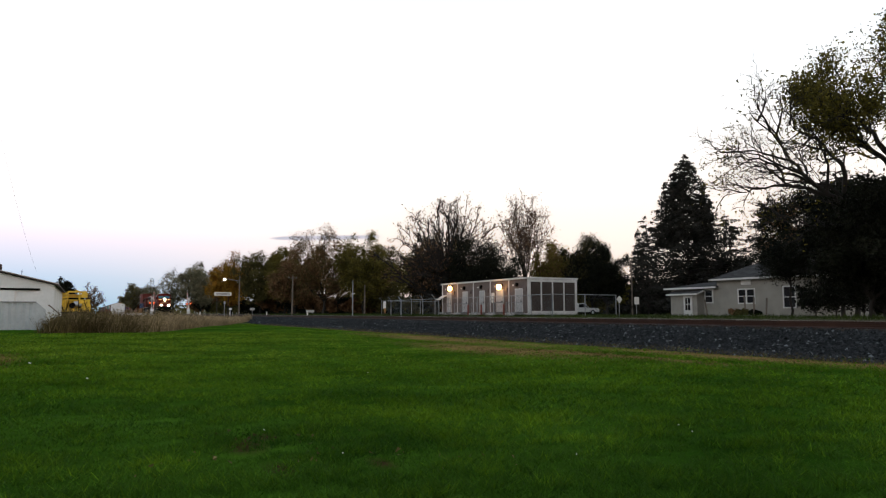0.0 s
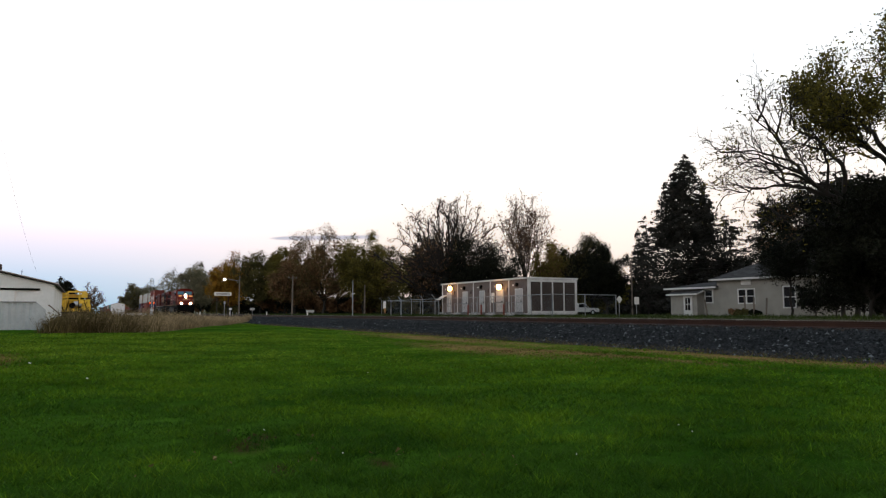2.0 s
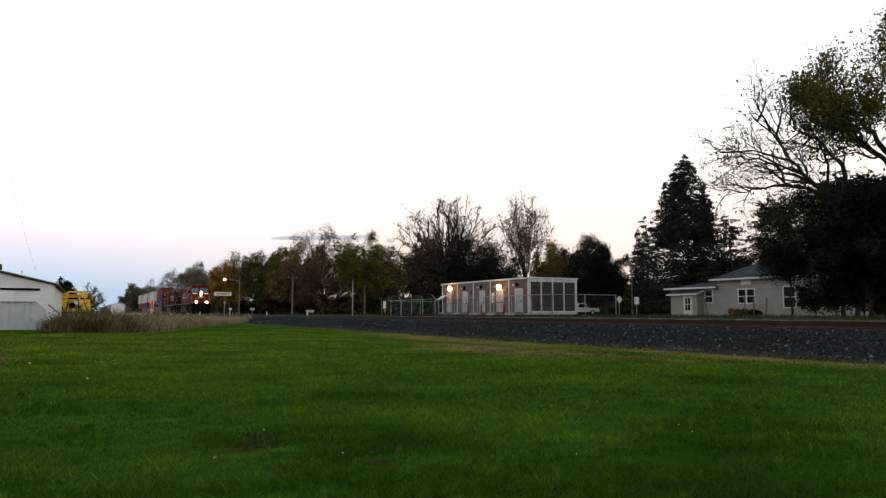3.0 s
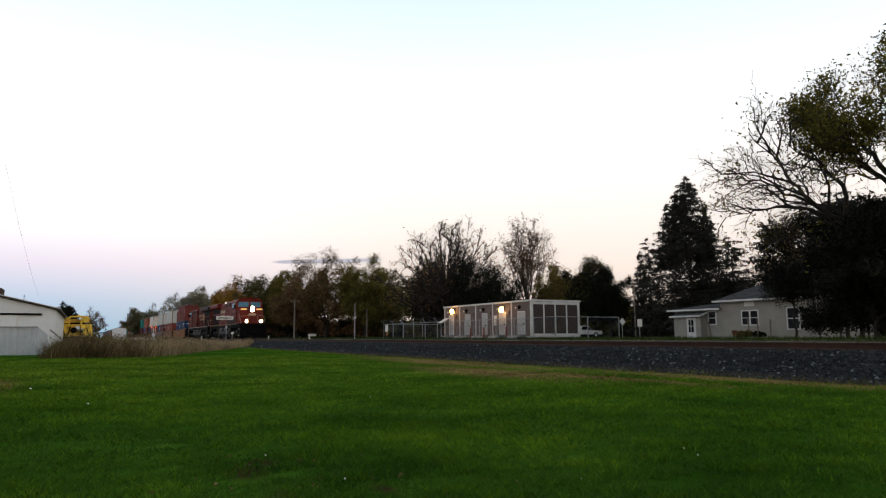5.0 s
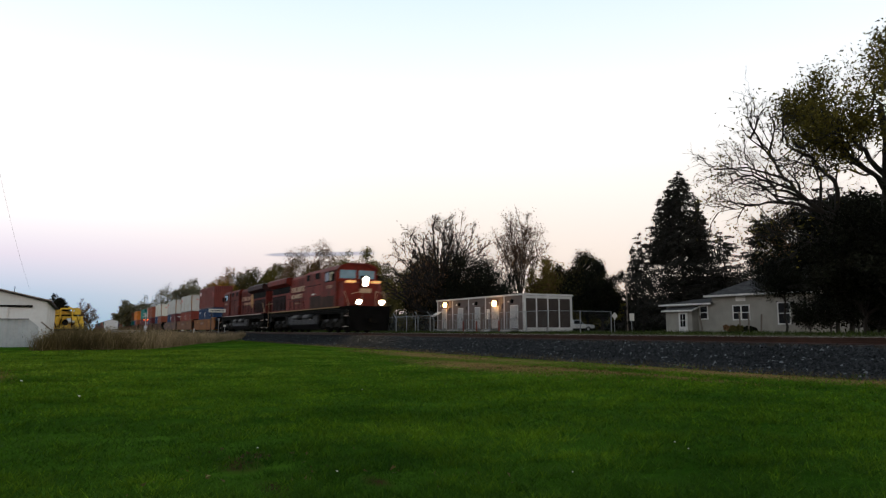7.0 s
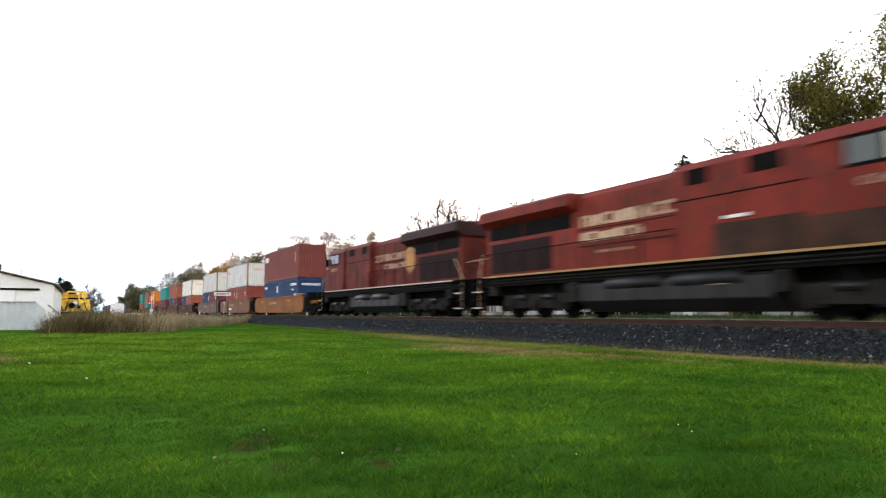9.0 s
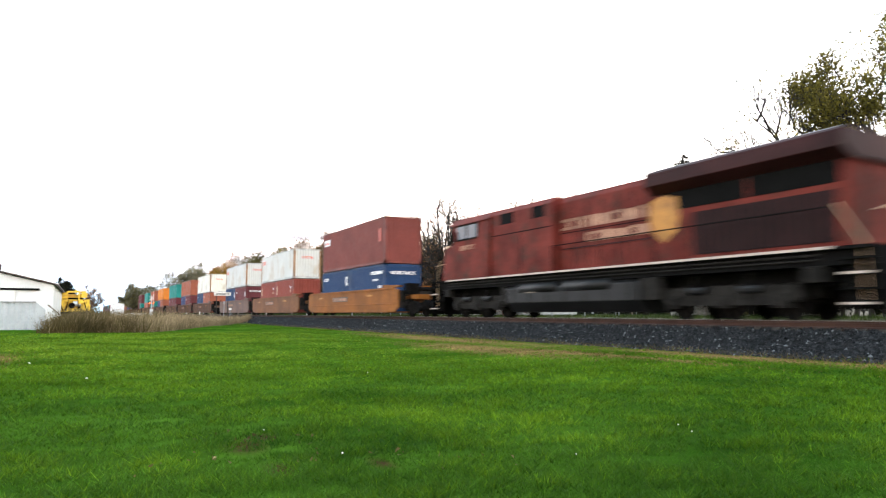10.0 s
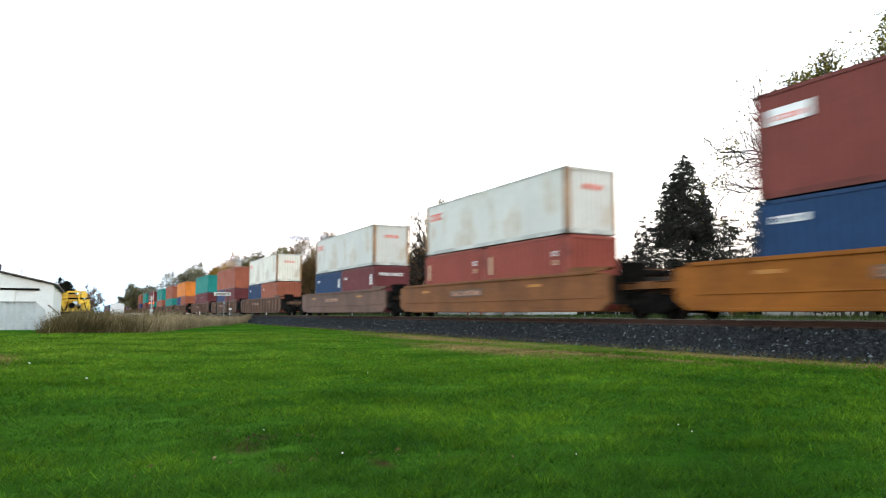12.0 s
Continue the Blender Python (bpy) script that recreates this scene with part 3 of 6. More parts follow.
    part("exhaust_stack", G().box(-11.6, -10.6, -0.4, 0.4, 4.66, 4.75), "black", L, bevel=0.02)
    part("horn", G().tube((-9.9, 0.3, 4.78), (-9.5, 0.3, 4.78), 0.03, 0.08, n=10).tube((-9.9, 0.5, 4.78), (-9.6, 0.5, 4.78), 0.03, 0.07, n=10).box(-9.85, -9.8, 0.25, 0.55, 4.66, 4.78), "grime", L)
    part("antenna", G().box(-3.6, -2.9, -0.35, 0.35, 4.9, 4.98), "cream", L, bevel=0.02)
    # pipes, boxes and cables along the frame
    for s in (-1, 1):
        for z, r_ in ((1.62, 0.035), (1.50, 0.025)):
            part("air_pipe", G().tube((-20.2, s * 1.40, z), (-1.0, s * 1.40, z), r_, n=6), "truck_frame", L)
        for a, b, z0, z1 in ((-6.1, -5.75, 0.75, 1.34), (-14.9, -14.15, 0.62, 1.34), (-1.0, -0.55, 1.0, 1.36), (-20.3, -19.8, 0.95, 1.36)):
            part("frame_box", G().box(a, b, *sorted((s * 1.12, s * 1.42)), z0, z1), "truck_frame", L, bevel=0.02)
        for x in (-16.2, -18.1, -2.4, -4.3):
            part("sand_hose", G().tube((x, s * 1.2, 1.36), (x + 0.25, s * 1.22, 0.8), 0.03, n=6).tube((x + 0.25, s * 1.22, 0.8), (x + 0.1, s * 1.15, 0.25), 0.03, n=6), "truck_frame", L)
        for k in range(7):
            x = -13.6 + k * 1.15
            part("tank_strap", G().box(x - 0.04, x + 0.04, *sorted((s * 1.415, s * 1.435)), 0.62, 1.24), "truck_frame", L)
        part("tank_gauge", G().box(-8.2, -7.6, s * 1.43 - 0.015, s * 1.43 + 0.015, 1.02, 1.10), "white_stripe", L)
        part("hood_latch_row", G().box(-14.4, -9.6, s * 1.125 - 0.02, s * 1.125 + 0.02, 2.62, 2.66), "maroon", L)
    # tank, reservoirs, handrails
    part("fuel_tank", G().prism([(-1.42, 0.62), (-1.42, 1.22), (-1.2, 1.36), (1.2, 1.36), (1.42, 1.22), (1.42, 0.62), (1.05, 0.24), (-1.05, 0.24)], -14.0, -6.2, "x"), "tank", L, "dark grey fuel tank", bevel=0.03)
    for s in (-1, 1):
        for a, b in ((-9.6, -7.2), (-12.6, -10.1)):
            part("air_reservoir", G().tube((a, s * 1.3, 1.2), (b, s * 1.3, 1.2), 0.22, n=14), "tank", L, smooth=True)
        g = G()
        for k in range(9):
            x = -20.3 + k * 1.35
            g.tube((x, s * 1.48, 1.8), (x, s * 1.48, 2.78), 0.02, n=5)
        part("handrail", g.tube((-20.6, s * 1.48, 2.78), (-9.5, s * 1.48, 2.78), 0.022, n=5), "black", L)
        for x, d in ((-20.75, -0.55), (-0.2, 0.55)):
            part("end_handrail", G().tube((x, s * 1.45, 2.85), (x + d, s * 1.35, 1.9), 0.022, n=5).tube((x + d, s * 1.35, 1.9), (x + d, s * 1.35, 0.5), 0.022, n=5).tube((x + d * 1.6, s * 0.5, 1.8), (x + d * 1.6, s * 0.5, 2.8), 0.02, n=5)
                 .tube((x + d * 1.6, s * 0.5, 2.8), (x + d * 1.6, s * 1.3, 2.6), 0.02, n=5), "cream", L)
    loco_truck(L, (-5.2, -3.35, -1.5), sign)
    loco_truck(L, (-19.0, -17.15, -15.3), sign)
    return L


LEAD_U, REAR_U = 0.0, -44.2
lead = locomotive(rail_pose(LEAD_U), "red", "yellow_stripe", True, False, 1, "red diesel locomotive with lit headlights pulling a freight train")
ROLLING.append((lead, LEAD_U, False))
trail = locomotive(rail_pose(REAR_U, True), "red_dusty", "white_stripe", False, True, -1, "dusty red diesel locomotive running backwards behind the first")
ROLLING.append((trail, REAR_U, True))


def freight_truck(parent, x):
    g = G()
    for s in (-1, 1):
        g.prism([(x - 1.25, 0.38), (x - 1.25, 0.66), (x - 0.7, 0.66), (x - 0.35, 0.86), (x + 0.35, 0.86), (x + 0.7, 0.66), (x + 1.25, 0.66), (x + 1.25, 0.38), (x + 0.8, 0.38), (x + 0.4, 0.2), (x - 0.4, 0.2), (x - 0.8, 0.38)], *sorted((s * 0.92, s * 1.06)))
        for d in (-0.16, 0, 0.16):
            g.tube((x + d, s * 1.0, 0.26), (x + d, s * 1.0, 0.62), 0.07, n=8)
        for d in (-0.89, 0.89):
            g.tube((x + d, s * 1.0, 0.46), (x + d, s * 1.16, 0.46), 0.1, n=10)
    g.box(x - 0.3, x + 0.3, -1.1, 1.1, 0.5, 0.8)
    t = part("truck", g, "grime", parent, "grimy four-wheel truck")
    for d in (-0.89, 0.89):
        wheelset(t, x + d, 0.46, 1)


def shared(name, g, material):
    me = g.mesh(name)
    fix(me)
    me.materials.append(M[material])
    return me


ladder_rail = shared("ladder_rail", G().tube((0, 0, 0), (0, 0, 1.1), 0.025, n=5), "grime")
ladder_rung = shared("ladder_rung", G().tube((0, 0, 0), (0.8, 0, 0), 0.018, n=5), "grime")


def well_unit(m, colour, ribbed, front_gap, rear_gap):
    """A double-stack well: x = 0 at the front of its container; its sides reach past both ends."""
    W = thing("well_car", m, ("brown ribbed" if ribbed else "rusty orange-tan") + " steel well car of a container train", "rail car", "well cars of the train")
    a, b = -15.0, 2.5
    parts = []
    for s in (-1, 1):
        y0, y1 = s * 1.36, s * 1.44
        g = G().prism([(a, 0.6), (a + 0.5, 0.28), (b - 0.5, 0.28), (b, 0.6), (b, 1.55), (b - 0.5, 1.62), (a + 0.5, 1.62), (a, 1.55)], *sorted((y0, y1)))
        parts.append(part("side_wall", g, "well", W))
        g = G().box(a + 0.6, b - 0.6, *sorted((s * 1.34, s * 1.5)), 1.58, 1.7).box(a + 1.4, b - 1.4, *sorted((s * 1.2, s * 1.48)), 0.24, 0.34)
        g.box(a + 0.8, b - 0.8, *sorted((s * 1.43, s * 1.47)), 0.72, 0.76)
        parts.append(part("side_rail", g, "well", W, bevel=0.015))
        if ribbed:
            g = G()
            for k in range(14):
                g.box(a + 0.9 + k * 1.2, a + 1.0 + k * 1.2, *sorted((s * 1.43, s * 1.52)), 0.3, 1.6)
            parts.append(tagged(part("side_rib", g, "well", W), kind="stuff"))
        parts.append(part("corner_wing", G().prism([(b - 2.4, 1.7), (b - 0.2, 1.7), (b - 0.1, 1.8), (b - 2.2, 1.9)], *sorted((s * 1.1, s * 1.42))), "well", W))
        q = part("data_panel", G().box(-9.0, -6.0, s * 1.45 - 0.02, s * 1.45 + 0.02, 0.98, 1.3), "box_frame", W)
        q.color = (0.12, 0.09, 0.07, 1)
        letter_bars("lettering", q, -8.9, -6.1, 1.03, 1.25, s * 1.475, 9, "faded", 11)
        for x in (-2.4, -12.2):
            part("placard", G().box(x, x + 0.85, s * 1.45 - 0.008, s * 1.45 + 0.008, 1.24, 1.35), "emblem", W)
    for x in (a + 0.1, b - 0.1):
        q = part("bulkhead", G().box(x - 0.06, x + 0.06, -1.34, 1.34, 0.5, 1.5), "box_frame", W)
        q.color = (0.025, 0.022, 0.02, 1)
    parts.append(part("well_floor", G().box(a + 1.5, b - 1.5, -1.3, 1.3, 0.24, 0.3), "well", W))
    for x0, x1 in ((b, b + 1.2), (a - 1.2, a)):
        parts.append(part("end_platform", G().box(x0 - 0.3, x1 + 0.3, -0.9, 0.9, 1.0, 1.25).box(x0 - 0.2, x1 + 0.2, -0.35, 0.35, 0.7, 1.0), "box_frame", W))
        parts[-1].color = (0.03, 0.027, 0.025, 1)
        for s in (-1, 1):
            for x in (x0 + 0.2, x1 - 0.2):
                part("ladder_rail", ladder_rail, None, W).location = (x, s * 1.2, 0.8)
            for z in (0.9, 1.2, 1.5, 1.85):
                part("ladder_rung", ladder_rung, None, W).location = (x0 + 0.2, s * 1.2, z)
    part("brake_gear", G().box(b + 0.1, b + 0.7, -1.1, -0.4, 1.25, 1.9).tube((b + 0.3, -0.9, 1.6), (b + 0.3, 0.9, 1.6), 0.12, n=10), "grime", W)
    if front_gap > 6:
        freight_truck(W, b + 1.3)
        part("coupler", G().box(b + 1.4, b + 3.3, -0.14, 0.14, 0.7, 0.95), "grime", W)
    if rear_gap > 6:
        freight_truck(W, a - 1.3)
        part("coupler", G().box(a - 3.3, a - 1.4, -0.14, 0.14, 0.7, 0.95), "grime", W)
    else:
        freight_truck(W, a - 1.35)
    for p in parts:
        if not p.color[0] == 0.03:
            p.color = (*colour, 1)
    return W


def container_meshes(length, height, deep=0.036):
    """Corrugated sides, ends, roof and frame of a container; x from -length to 0, centred in y, from z = 0."""
    h, w = height, 1.219
    sides, ends = [], []
    n = int((length - 0.5) / 0.28)
    step = (length - 0.5) / n
    for s in (-1, 1):
        ys = []
        for i in range(n):
            x = -length + 0.25 + i * step
            ys += [(x, 0), (x + step * 0.25, 0), (x + step * 0.5, deep), (x + step * 0.75, deep)]
        ys.append((-0.25, 0))
        v = [(x, s * (w - 0.012 - d), z) for x, d in ys for z in (0.16, h - 0.1)]
        sides.append(G().add(v, [(2 * i, 2 * i + 2, 2 * i + 3, 2 * i + 1) for i in range(len(ys) - 1)]))
    m = 9
    st = (2 * w - 0.24) / m
    for x, sx in ((0, 1), (-length, -1)):
        ys = []
        for i in range(m):
            y = -w + 0.12 + i * st
            ys += [(y, 0), (y + st * 0.25, 0), (y + st * 0.5, 0.04), (y + st * 0.75, 0.04)]
        ys.append((w - 0.12, 0))
        ends.append(G().add([(x - sx * (0.03 + d), y, z) for y, d in ys for z in (0.16, h - 0.1)], [(2 * i, 2 * i + 2, 2 * i + 3, 2 * i + 1) for i in range(len(ys) - 1)]))
    roof = G().box(-length + 0.05, -0.05, -w + 0.03, w - 0.03, h - 0.06, h - 0.02)
    frame_ = G()
    for s in (-1, 1):
        frame_.box(-length, 0, *sorted((s * (w - 0.07), s * w)), h - 0.1, h).box(-length, 0, *sorted((s * (w - 0.06), s * w)), 0.0, 0.17)
    for x in (0, -length):
        a, b = sorted((x, x - 0.12 if x == 0 else x + 0.12))
        frame_.box(a, b, -w, w, h - 0.12, h - 0.003).box(a, b, -w, w, 0.003, 0.18)
    posts = [G().box(*sorted((x, x + (-0.27 if x == 0 else 0.27))), *sorted((s * w, s * (w - 0.14))), 0, h - 0.004) for x in (0, -length) for s in (-1, 1)]
    under = G().box(-length + 0.05, -0.05, -w + 0.05, w - 0.05, 0.02, 0.1)
    return sides, ends, roof, frame_, posts, under


BOX_CACHE = {}


def container(m, length, height, colour, label, marks=()):
    key = (length, height, 0.009 if colour[1] > 0.4 else 0.036)
    if key not in BOX_CACHE:
        sides, ends, roof, fr, posts, under = container_meshes(*key)
        built = []
        for nm, g, k in [("side_panel", g, "box") for g in sides] + [("end_panel", g, "box") for g in ends] + [("roof", roof, "box"), ("edge_frame", fr, "box_frame")] + [("corner_post", p, "box_frame") for p in posts] + [("underside", under, "box_under")]:
            me = g.mesh(nm)
            fix(me)
            me.materials.append(M["box_stained" if k == "box" and key[2] < 0.02 else k])
            built.append((nm, me))
        BOX_CACHE[key] = built
    C = thing("container", m, label, "shipping container", "containers on the train")
    for nm, me in BOX_CACHE[key]:
        part(nm, me, None, C).color = (*colour, 1)
    for i, (x0, x1, z0, z1, n, k) in enumerate(marks):
        for s in (-1, 1):
            if n > 1:
                letter_bars("marking", C, x0, x1, z0, z1, s * (1.222 + 0.008 * i), n, k, 7 + i)
            else:
                part("marking", G().box(x0, x1, s * 1.222 - 0.006, s * 1.222 + 0.006, z0, z1), k, C)
    return C


BRICK = (0.235, 0.050, 0.034)
RED, MAROON, BLUE, WHITE, TEAL, ORANGE, NAVY, RUST, CREAM, GREY = (0.166, 0.039, 0.031), (0.13, 0.03, 0.034), (0.010, 0.038, 0.108), (0.53, 0.53, 0.50), (0.02, 0.22, 0.19), (0.62, 0.20, 0.03), (0.035, 0.05, 0.13), (0.30, 0.09, 0.05), (0.68, 0.66, 0.58), (0.30, 0.30, 0.31)
NAMES = {BRICK: "warm brick-red", RED: "brick-red", MAROON: "dark maroon", BLUE: "deep blue", WHITE: "dirty white", TEAL: "teal green", ORANGE: "bright orange", NAVY: "navy blue", RUST: "rust-red", CREAM: "cream white", GREY: "plain grey"}
TAN, BROWN = (0.240, 0.080, 0.008), (0.125, 0.064, 0.04)
TAN2, GREYBROWN = (0.18, 0.070, 0.022), (0.145, 0.08, 0.058)
# u of the container's front, well colour, ribbed, top colour, top height, bottom colours
CARS = [(-51.8, TAN, False, RED, 2.896, (BLUE, BLUE)), (-72.2, TAN2, False, WHITE, 2.591, (BRICK, BRICK)), (-91.8, GREYBROWN, False, WHITE, 2.591, (MAROON, BLUE)),
        (-116.4, BROWN, True, CREAM, 2.591, (RUST, BLUE)), (-136.6, BROWN, True, RUST, 2.591, (MAROON, NAVY)), (-156.8, BROWN, True, TEAL, 2.591, (MAROON, MAROON)),
        (-181.4, BROWN, True, ORANGE, 2.591, (RUST, NAVY)), (-201.6, BROWN, True, RUST, 2.591, (TEAL, TEAL)), (-221.8, BROWN, True, TEAL, 2.591, (RUST, RUST)),
        (-246.4, BROWN, True, MAROON, 2.591, (TEAL, MAROON)), (-266.6, BROWN, True, TEAL, 2.591, (RED, RED)), (-286.8, BROWN, True, RUST, 2.591, (NAVY, RED))]
rnd = random.Random(4)
u = -311.4
while u > -640:
    for k in range(3):
        CARS.append((u - 20.2 * k, BROWN, True, rnd.choice((RED, TEAL, MAROON, WHITE, RUST, BLUE)), 2.591, (rnd.choice((RED, NAVY, RUST)),) * 2))
    u -= 65.0


def build_cars():
    fronts = [c[0] for c in CARS]
    for i, (u, wc, ribbed, top, th, low) in enumerate(CARS):
        ahead = (fronts[i - 1] - u) if i else 30
        behind = (u - fronts[i + 1]) if i + 1 < len(CARS) else 30
        ROLLING.append((well_unit(rail_pose(u), wc, ribbed, 7 if ahead > 22 else 4, 7 if behind > 22 else 4), u, False))
        lift = lambda z: rail_pose(u) @ Matrix.Translation((0, 0, z))
        near = i < 6
        marks = {RED: ((-11.75, -10.5, 1.95, 2.4, 1, "marking"), (-11.6, -10.7, 2.05, 2.2, 6, "marking_red"), (-0.95, -0.75, 1.4, 2.2, 1, "marking_red")),
                 WHITE: ((-11.6, -10.3, 1.75, 2.1, 3, "marking_red"),), CREAM: ((-11.6, -10.5, 1.75, 2.1, 3, "marking_red"),)}.get(top, ()) if near else ()
        ROLLING.append((container(lift(3.26), 12.19, th, top, NAMES[top] + " corrugated steel container stacked on another", marks), u, False))
        ROLLING[-1] = (*ROLLING[-1], 3.26)
        for k, c in enumerate(low):
            x = -6.13 * k
            mk = {0: ((-5.6, -4.6, 2.25, 2.45, 4, "marking"), (-0.9, -0.4, 1.8, 2.4, 2, "marking")) if k else ((-2.3, -0.4, 2.3, 2.5, 7, "marking"), (-1.9, -1.1, 1.9, 2.02, 6, "marking"), (-1.0, -0.5, 1.45, 1.6, 4, "marking")),
                  1: ((-5.7, -5.5, 1.6, 2.4, 1, "cream"), (-1.0, -0.7, 2.1, 2.3, 2, "marking"), (-1.0, -0.7, 1.75, 1.95, 2, "cream")),
                  2: ((-5.4, -4.9, 2.2, 2.35, 3, "marking"), (-0.6, -0.35, 1.7, 2.35, 1, "marking"))}.get(i, ((-5.3, -4.8, 2.2, 2.35, 3, "marking"),)) if near else ()
            box = container(rail_pose(u + x) @ Matrix.Translation((0, 0, 0.31)), 6.058, 2.896, c, NAMES[c] + " corrugated steel container down in the well car", mk)
            ROLLING.append((box, u + x, False, 0.31))
            if i in (0, 2) and k == 0:
                letter_bars("marking", box, -0.85, 0.85, 2.28, 2.46, -0.02, 8, "marking", 2, "x")
        if near and top in (WHITE, CREAM):
            c = ROLLING[-3][0]
            for o in c.children:
                if o.name.startswith("corner_post"):
                    o.color = (0.33, 0.18, 0.09, 1)
            letter_bars("marking", c, -0.5, 0.5, 1.75, 1.95, -0.02, 6, "marking_red", 2, "x")


build_cars()


# ---- equipment building behind the track ----
def equipment_building():
    B = thing("equipment_building", pose(0, 0, 0), "long brown-grey prefabricated equipment building with white trim and two lit lamps", "utility building")
    x0, x1, y0, y1, z0, z1 = -68.0, -51.2, 35.7, 41.2, 0.98, 4.12
    part("wall", G().box(x0, x1, y0, y1, z0, z1), "grey_wall", B, "brown-grey wall panels")
    part("base_beam", G().box(x0 - 0.02, x1 + 0.02, y0 - 0.02, y1 + 0.02, z0 - 0.12, z0 + 0.02), "white_trim", B)
    for x in (-67.6, -63, -59, -55, -51.7):
        part("footing", G().box(x - 0.2, x + 0.2, y0 + 0.2, y0 + 0.8, 0.6, z0 - 0.1).box(x - 0.2, x + 0.2, y1 - 0.8, y1 - 0.2, 0.6, z0 - 0.1), "concrete", B)
    part("roof", G().box(x0 - 0.12, x1 + 0.12, y0 - 0.14, y1 + 0.12, z1, z1 + 0.16), "white_trim", B, "flat white roof edge", bevel=0.02)
    for x in (-67.93, -64.46, -61.08, -57.76, -54.41, -51.27):
        part("trim", G().box(x - 0.08, x + 0.08, y0 - 0.03, y0 + 0.02, z0, z1), "white_trim", B)
    for y in (35.79, 37.10, 38.38, 39.68, 41.08):
        part("end_trim", G().box(x1 - 0.02, x1 + 0.04, y - (0.07 if 36 < y < 41 else 0.12), y + (0.07 if 36 < y < 41 else 0.12), z0, z1), "white_trim", B)
    for z in (z0 + 0.10, z1 - 0.14):
        part("end_rail", G().box(x1 - 0.02, x1 + 0.034, y0 + 0.2, y1 - 0.2, z - 0.12, z + 0.12), "white_trim", B)
    for a, b in ((35.95, 37.0), (37.2, 38.28), (38.48, 39.58), (39.78, 40.92)):
        pn = part("louver_panel", G().box(x1, x1 + 0.012, a, b, z0 + 0.25, z1 - 0.28), "louver_brown", B, "brown louvered vent panel")
        g = G()
        for k in range(14):
            z = z0 + 0.32 + k * 0.178
            g.add([(x1 + 0.012, a, z + 0.1), (x1 + 0.012, b, z + 0.1), (x1 + 0.045, b, z), (x1 + 0.045, a, z)], [(0, 1, 2, 3)])
        part("louver", g, "louver_brown", pn)
    for a, b in ((-66.78, -65.86), (-63.22, -62.26), (-59.72, -58.84), (-56.5, -55.39), (-53.26, -52.15)):
        d = part("door", G().box(a, b, y0 - 0.05, y0 + 0.02, 1.13, 3.2), "door_paint", B, "pale grey steel door", bevel=0.01)
        part("door_frame", G().box(a - 0.07, a, y0 - 0.06, y0 + 0.02, 1.1, 3.27).box(b, b + 0.07, y0 - 0.06, y0 + 0.02, 1.1, 3.27).box(a, b, y0 - 0.06, y0 + 0.02, 3.2, 3.27), "white_trim", d)
        part("door_handle", G().box(b - 0.16, b - 0.1, y0 - 0.12, y0 - 0.05, 2.05, 2.15), "black", d)
        st = part("door_steps", G().box(a - 0.1, b + 0.1, y0 - 1.0, y0 - 0.06, 0.95, 1.08).box(a - 0.05, b + 0.05, y0 - 1.35, y0 - 1.0, 0.7, 0.85), "galv", B)
        for x in (a - 0.1, b + 0.1):
            part("step_rail", G().tube((x, y0 - 1.0, 0.9), (x, y0 - 1.0, 2.0), 0.025, n=6).tube((x, y0 - 1.0, 2.0), (x, y0 - 0.05, 2.0), 0.025, n=6), "galv", st)
        part("vent_hood", G().tube((a + 0.3, y0 - 0.18, 3.68), (a + 0.3, y0, 3.68), 0.14, n=10).box(a + 0.2, a + 0.4, y0 - 0.2, y0 - 0.05, 3.45, 3.6), "black", B)
        part("wall_box", G().box(b + 0.3, b + 0.75, y0 - 0.12, y0, 3.0, 3.4), "grey_wall", B, bevel=0.01)
        part("small_plate", G().box(a - 0.5, a - 0.3, y0 - 0.04, y0, 3.55, 3.68), "sign", B)
    part("notice", G().box(-57.5, -57.0, y0 - 0.05, y0, 2.0, 3.0), "sign", B, "white notice board")
    part("awning", G().add([(-67.9, y0, 3.0), (-66.9, y0, 3.0), (-66.9, y0 - 0.9, 2.5), (-67.9, y0 - 0.9, 2.5), (-67.9, y0, 2.94), (-66.9, y0, 2.94), (-66.9, y0 - 0.9, 2.44), (-67.9, y0 - 0.9, 2.44)],
                           [(0, 1, 2, 3), (4, 5, 6, 7), (0, 1, 5, 4), (1, 2, 6, 5), (2, 3, 7, 6), (3, 0, 4, 7)]), "white_trim", B)
    for x, z in ((-65.7, 3.66), (-55.7, 3.5)):
        lp = part("wall_lamp", G().box(x - 0.2, x + 0.2, y0 - 0.2, y0, z - 0.05, z + 0.3), "black", B)
        lit = new("wall_light", bpy.data.lights.new("wall_light", "POINT"))
        lit.data.energy, lit.data.color, lit.data.shadow_soft_size = 45, (1.0, 0.45, 0.12), 0.12
        lit.location = (x, y0 - 0.75, z - 0.05)
        part("lamp_lens", G().prism([(x - 0.26, z - 0.1), (x - 0.26, z + 0.12), (x - 0.12, z + 0.26), (x + 0.12, z + 0.26), (x + 0.26, z + 0.12), (x + 0.26, z - 0.1), (x + 0.12, z - 0.26), (x - 0.12, z - 0.26)], y0 - 0.42, y0 - 0.2), "amber", lp, "glowing amber lamp")


equipment_building()
for x in (-60.9, -58.3, -54.2):
    K = thing("bollard", pose(x, 34.95, 0.55), "rust-red steel pipe bollard before the equipment building", "bollard", "bollards before the equipment building")
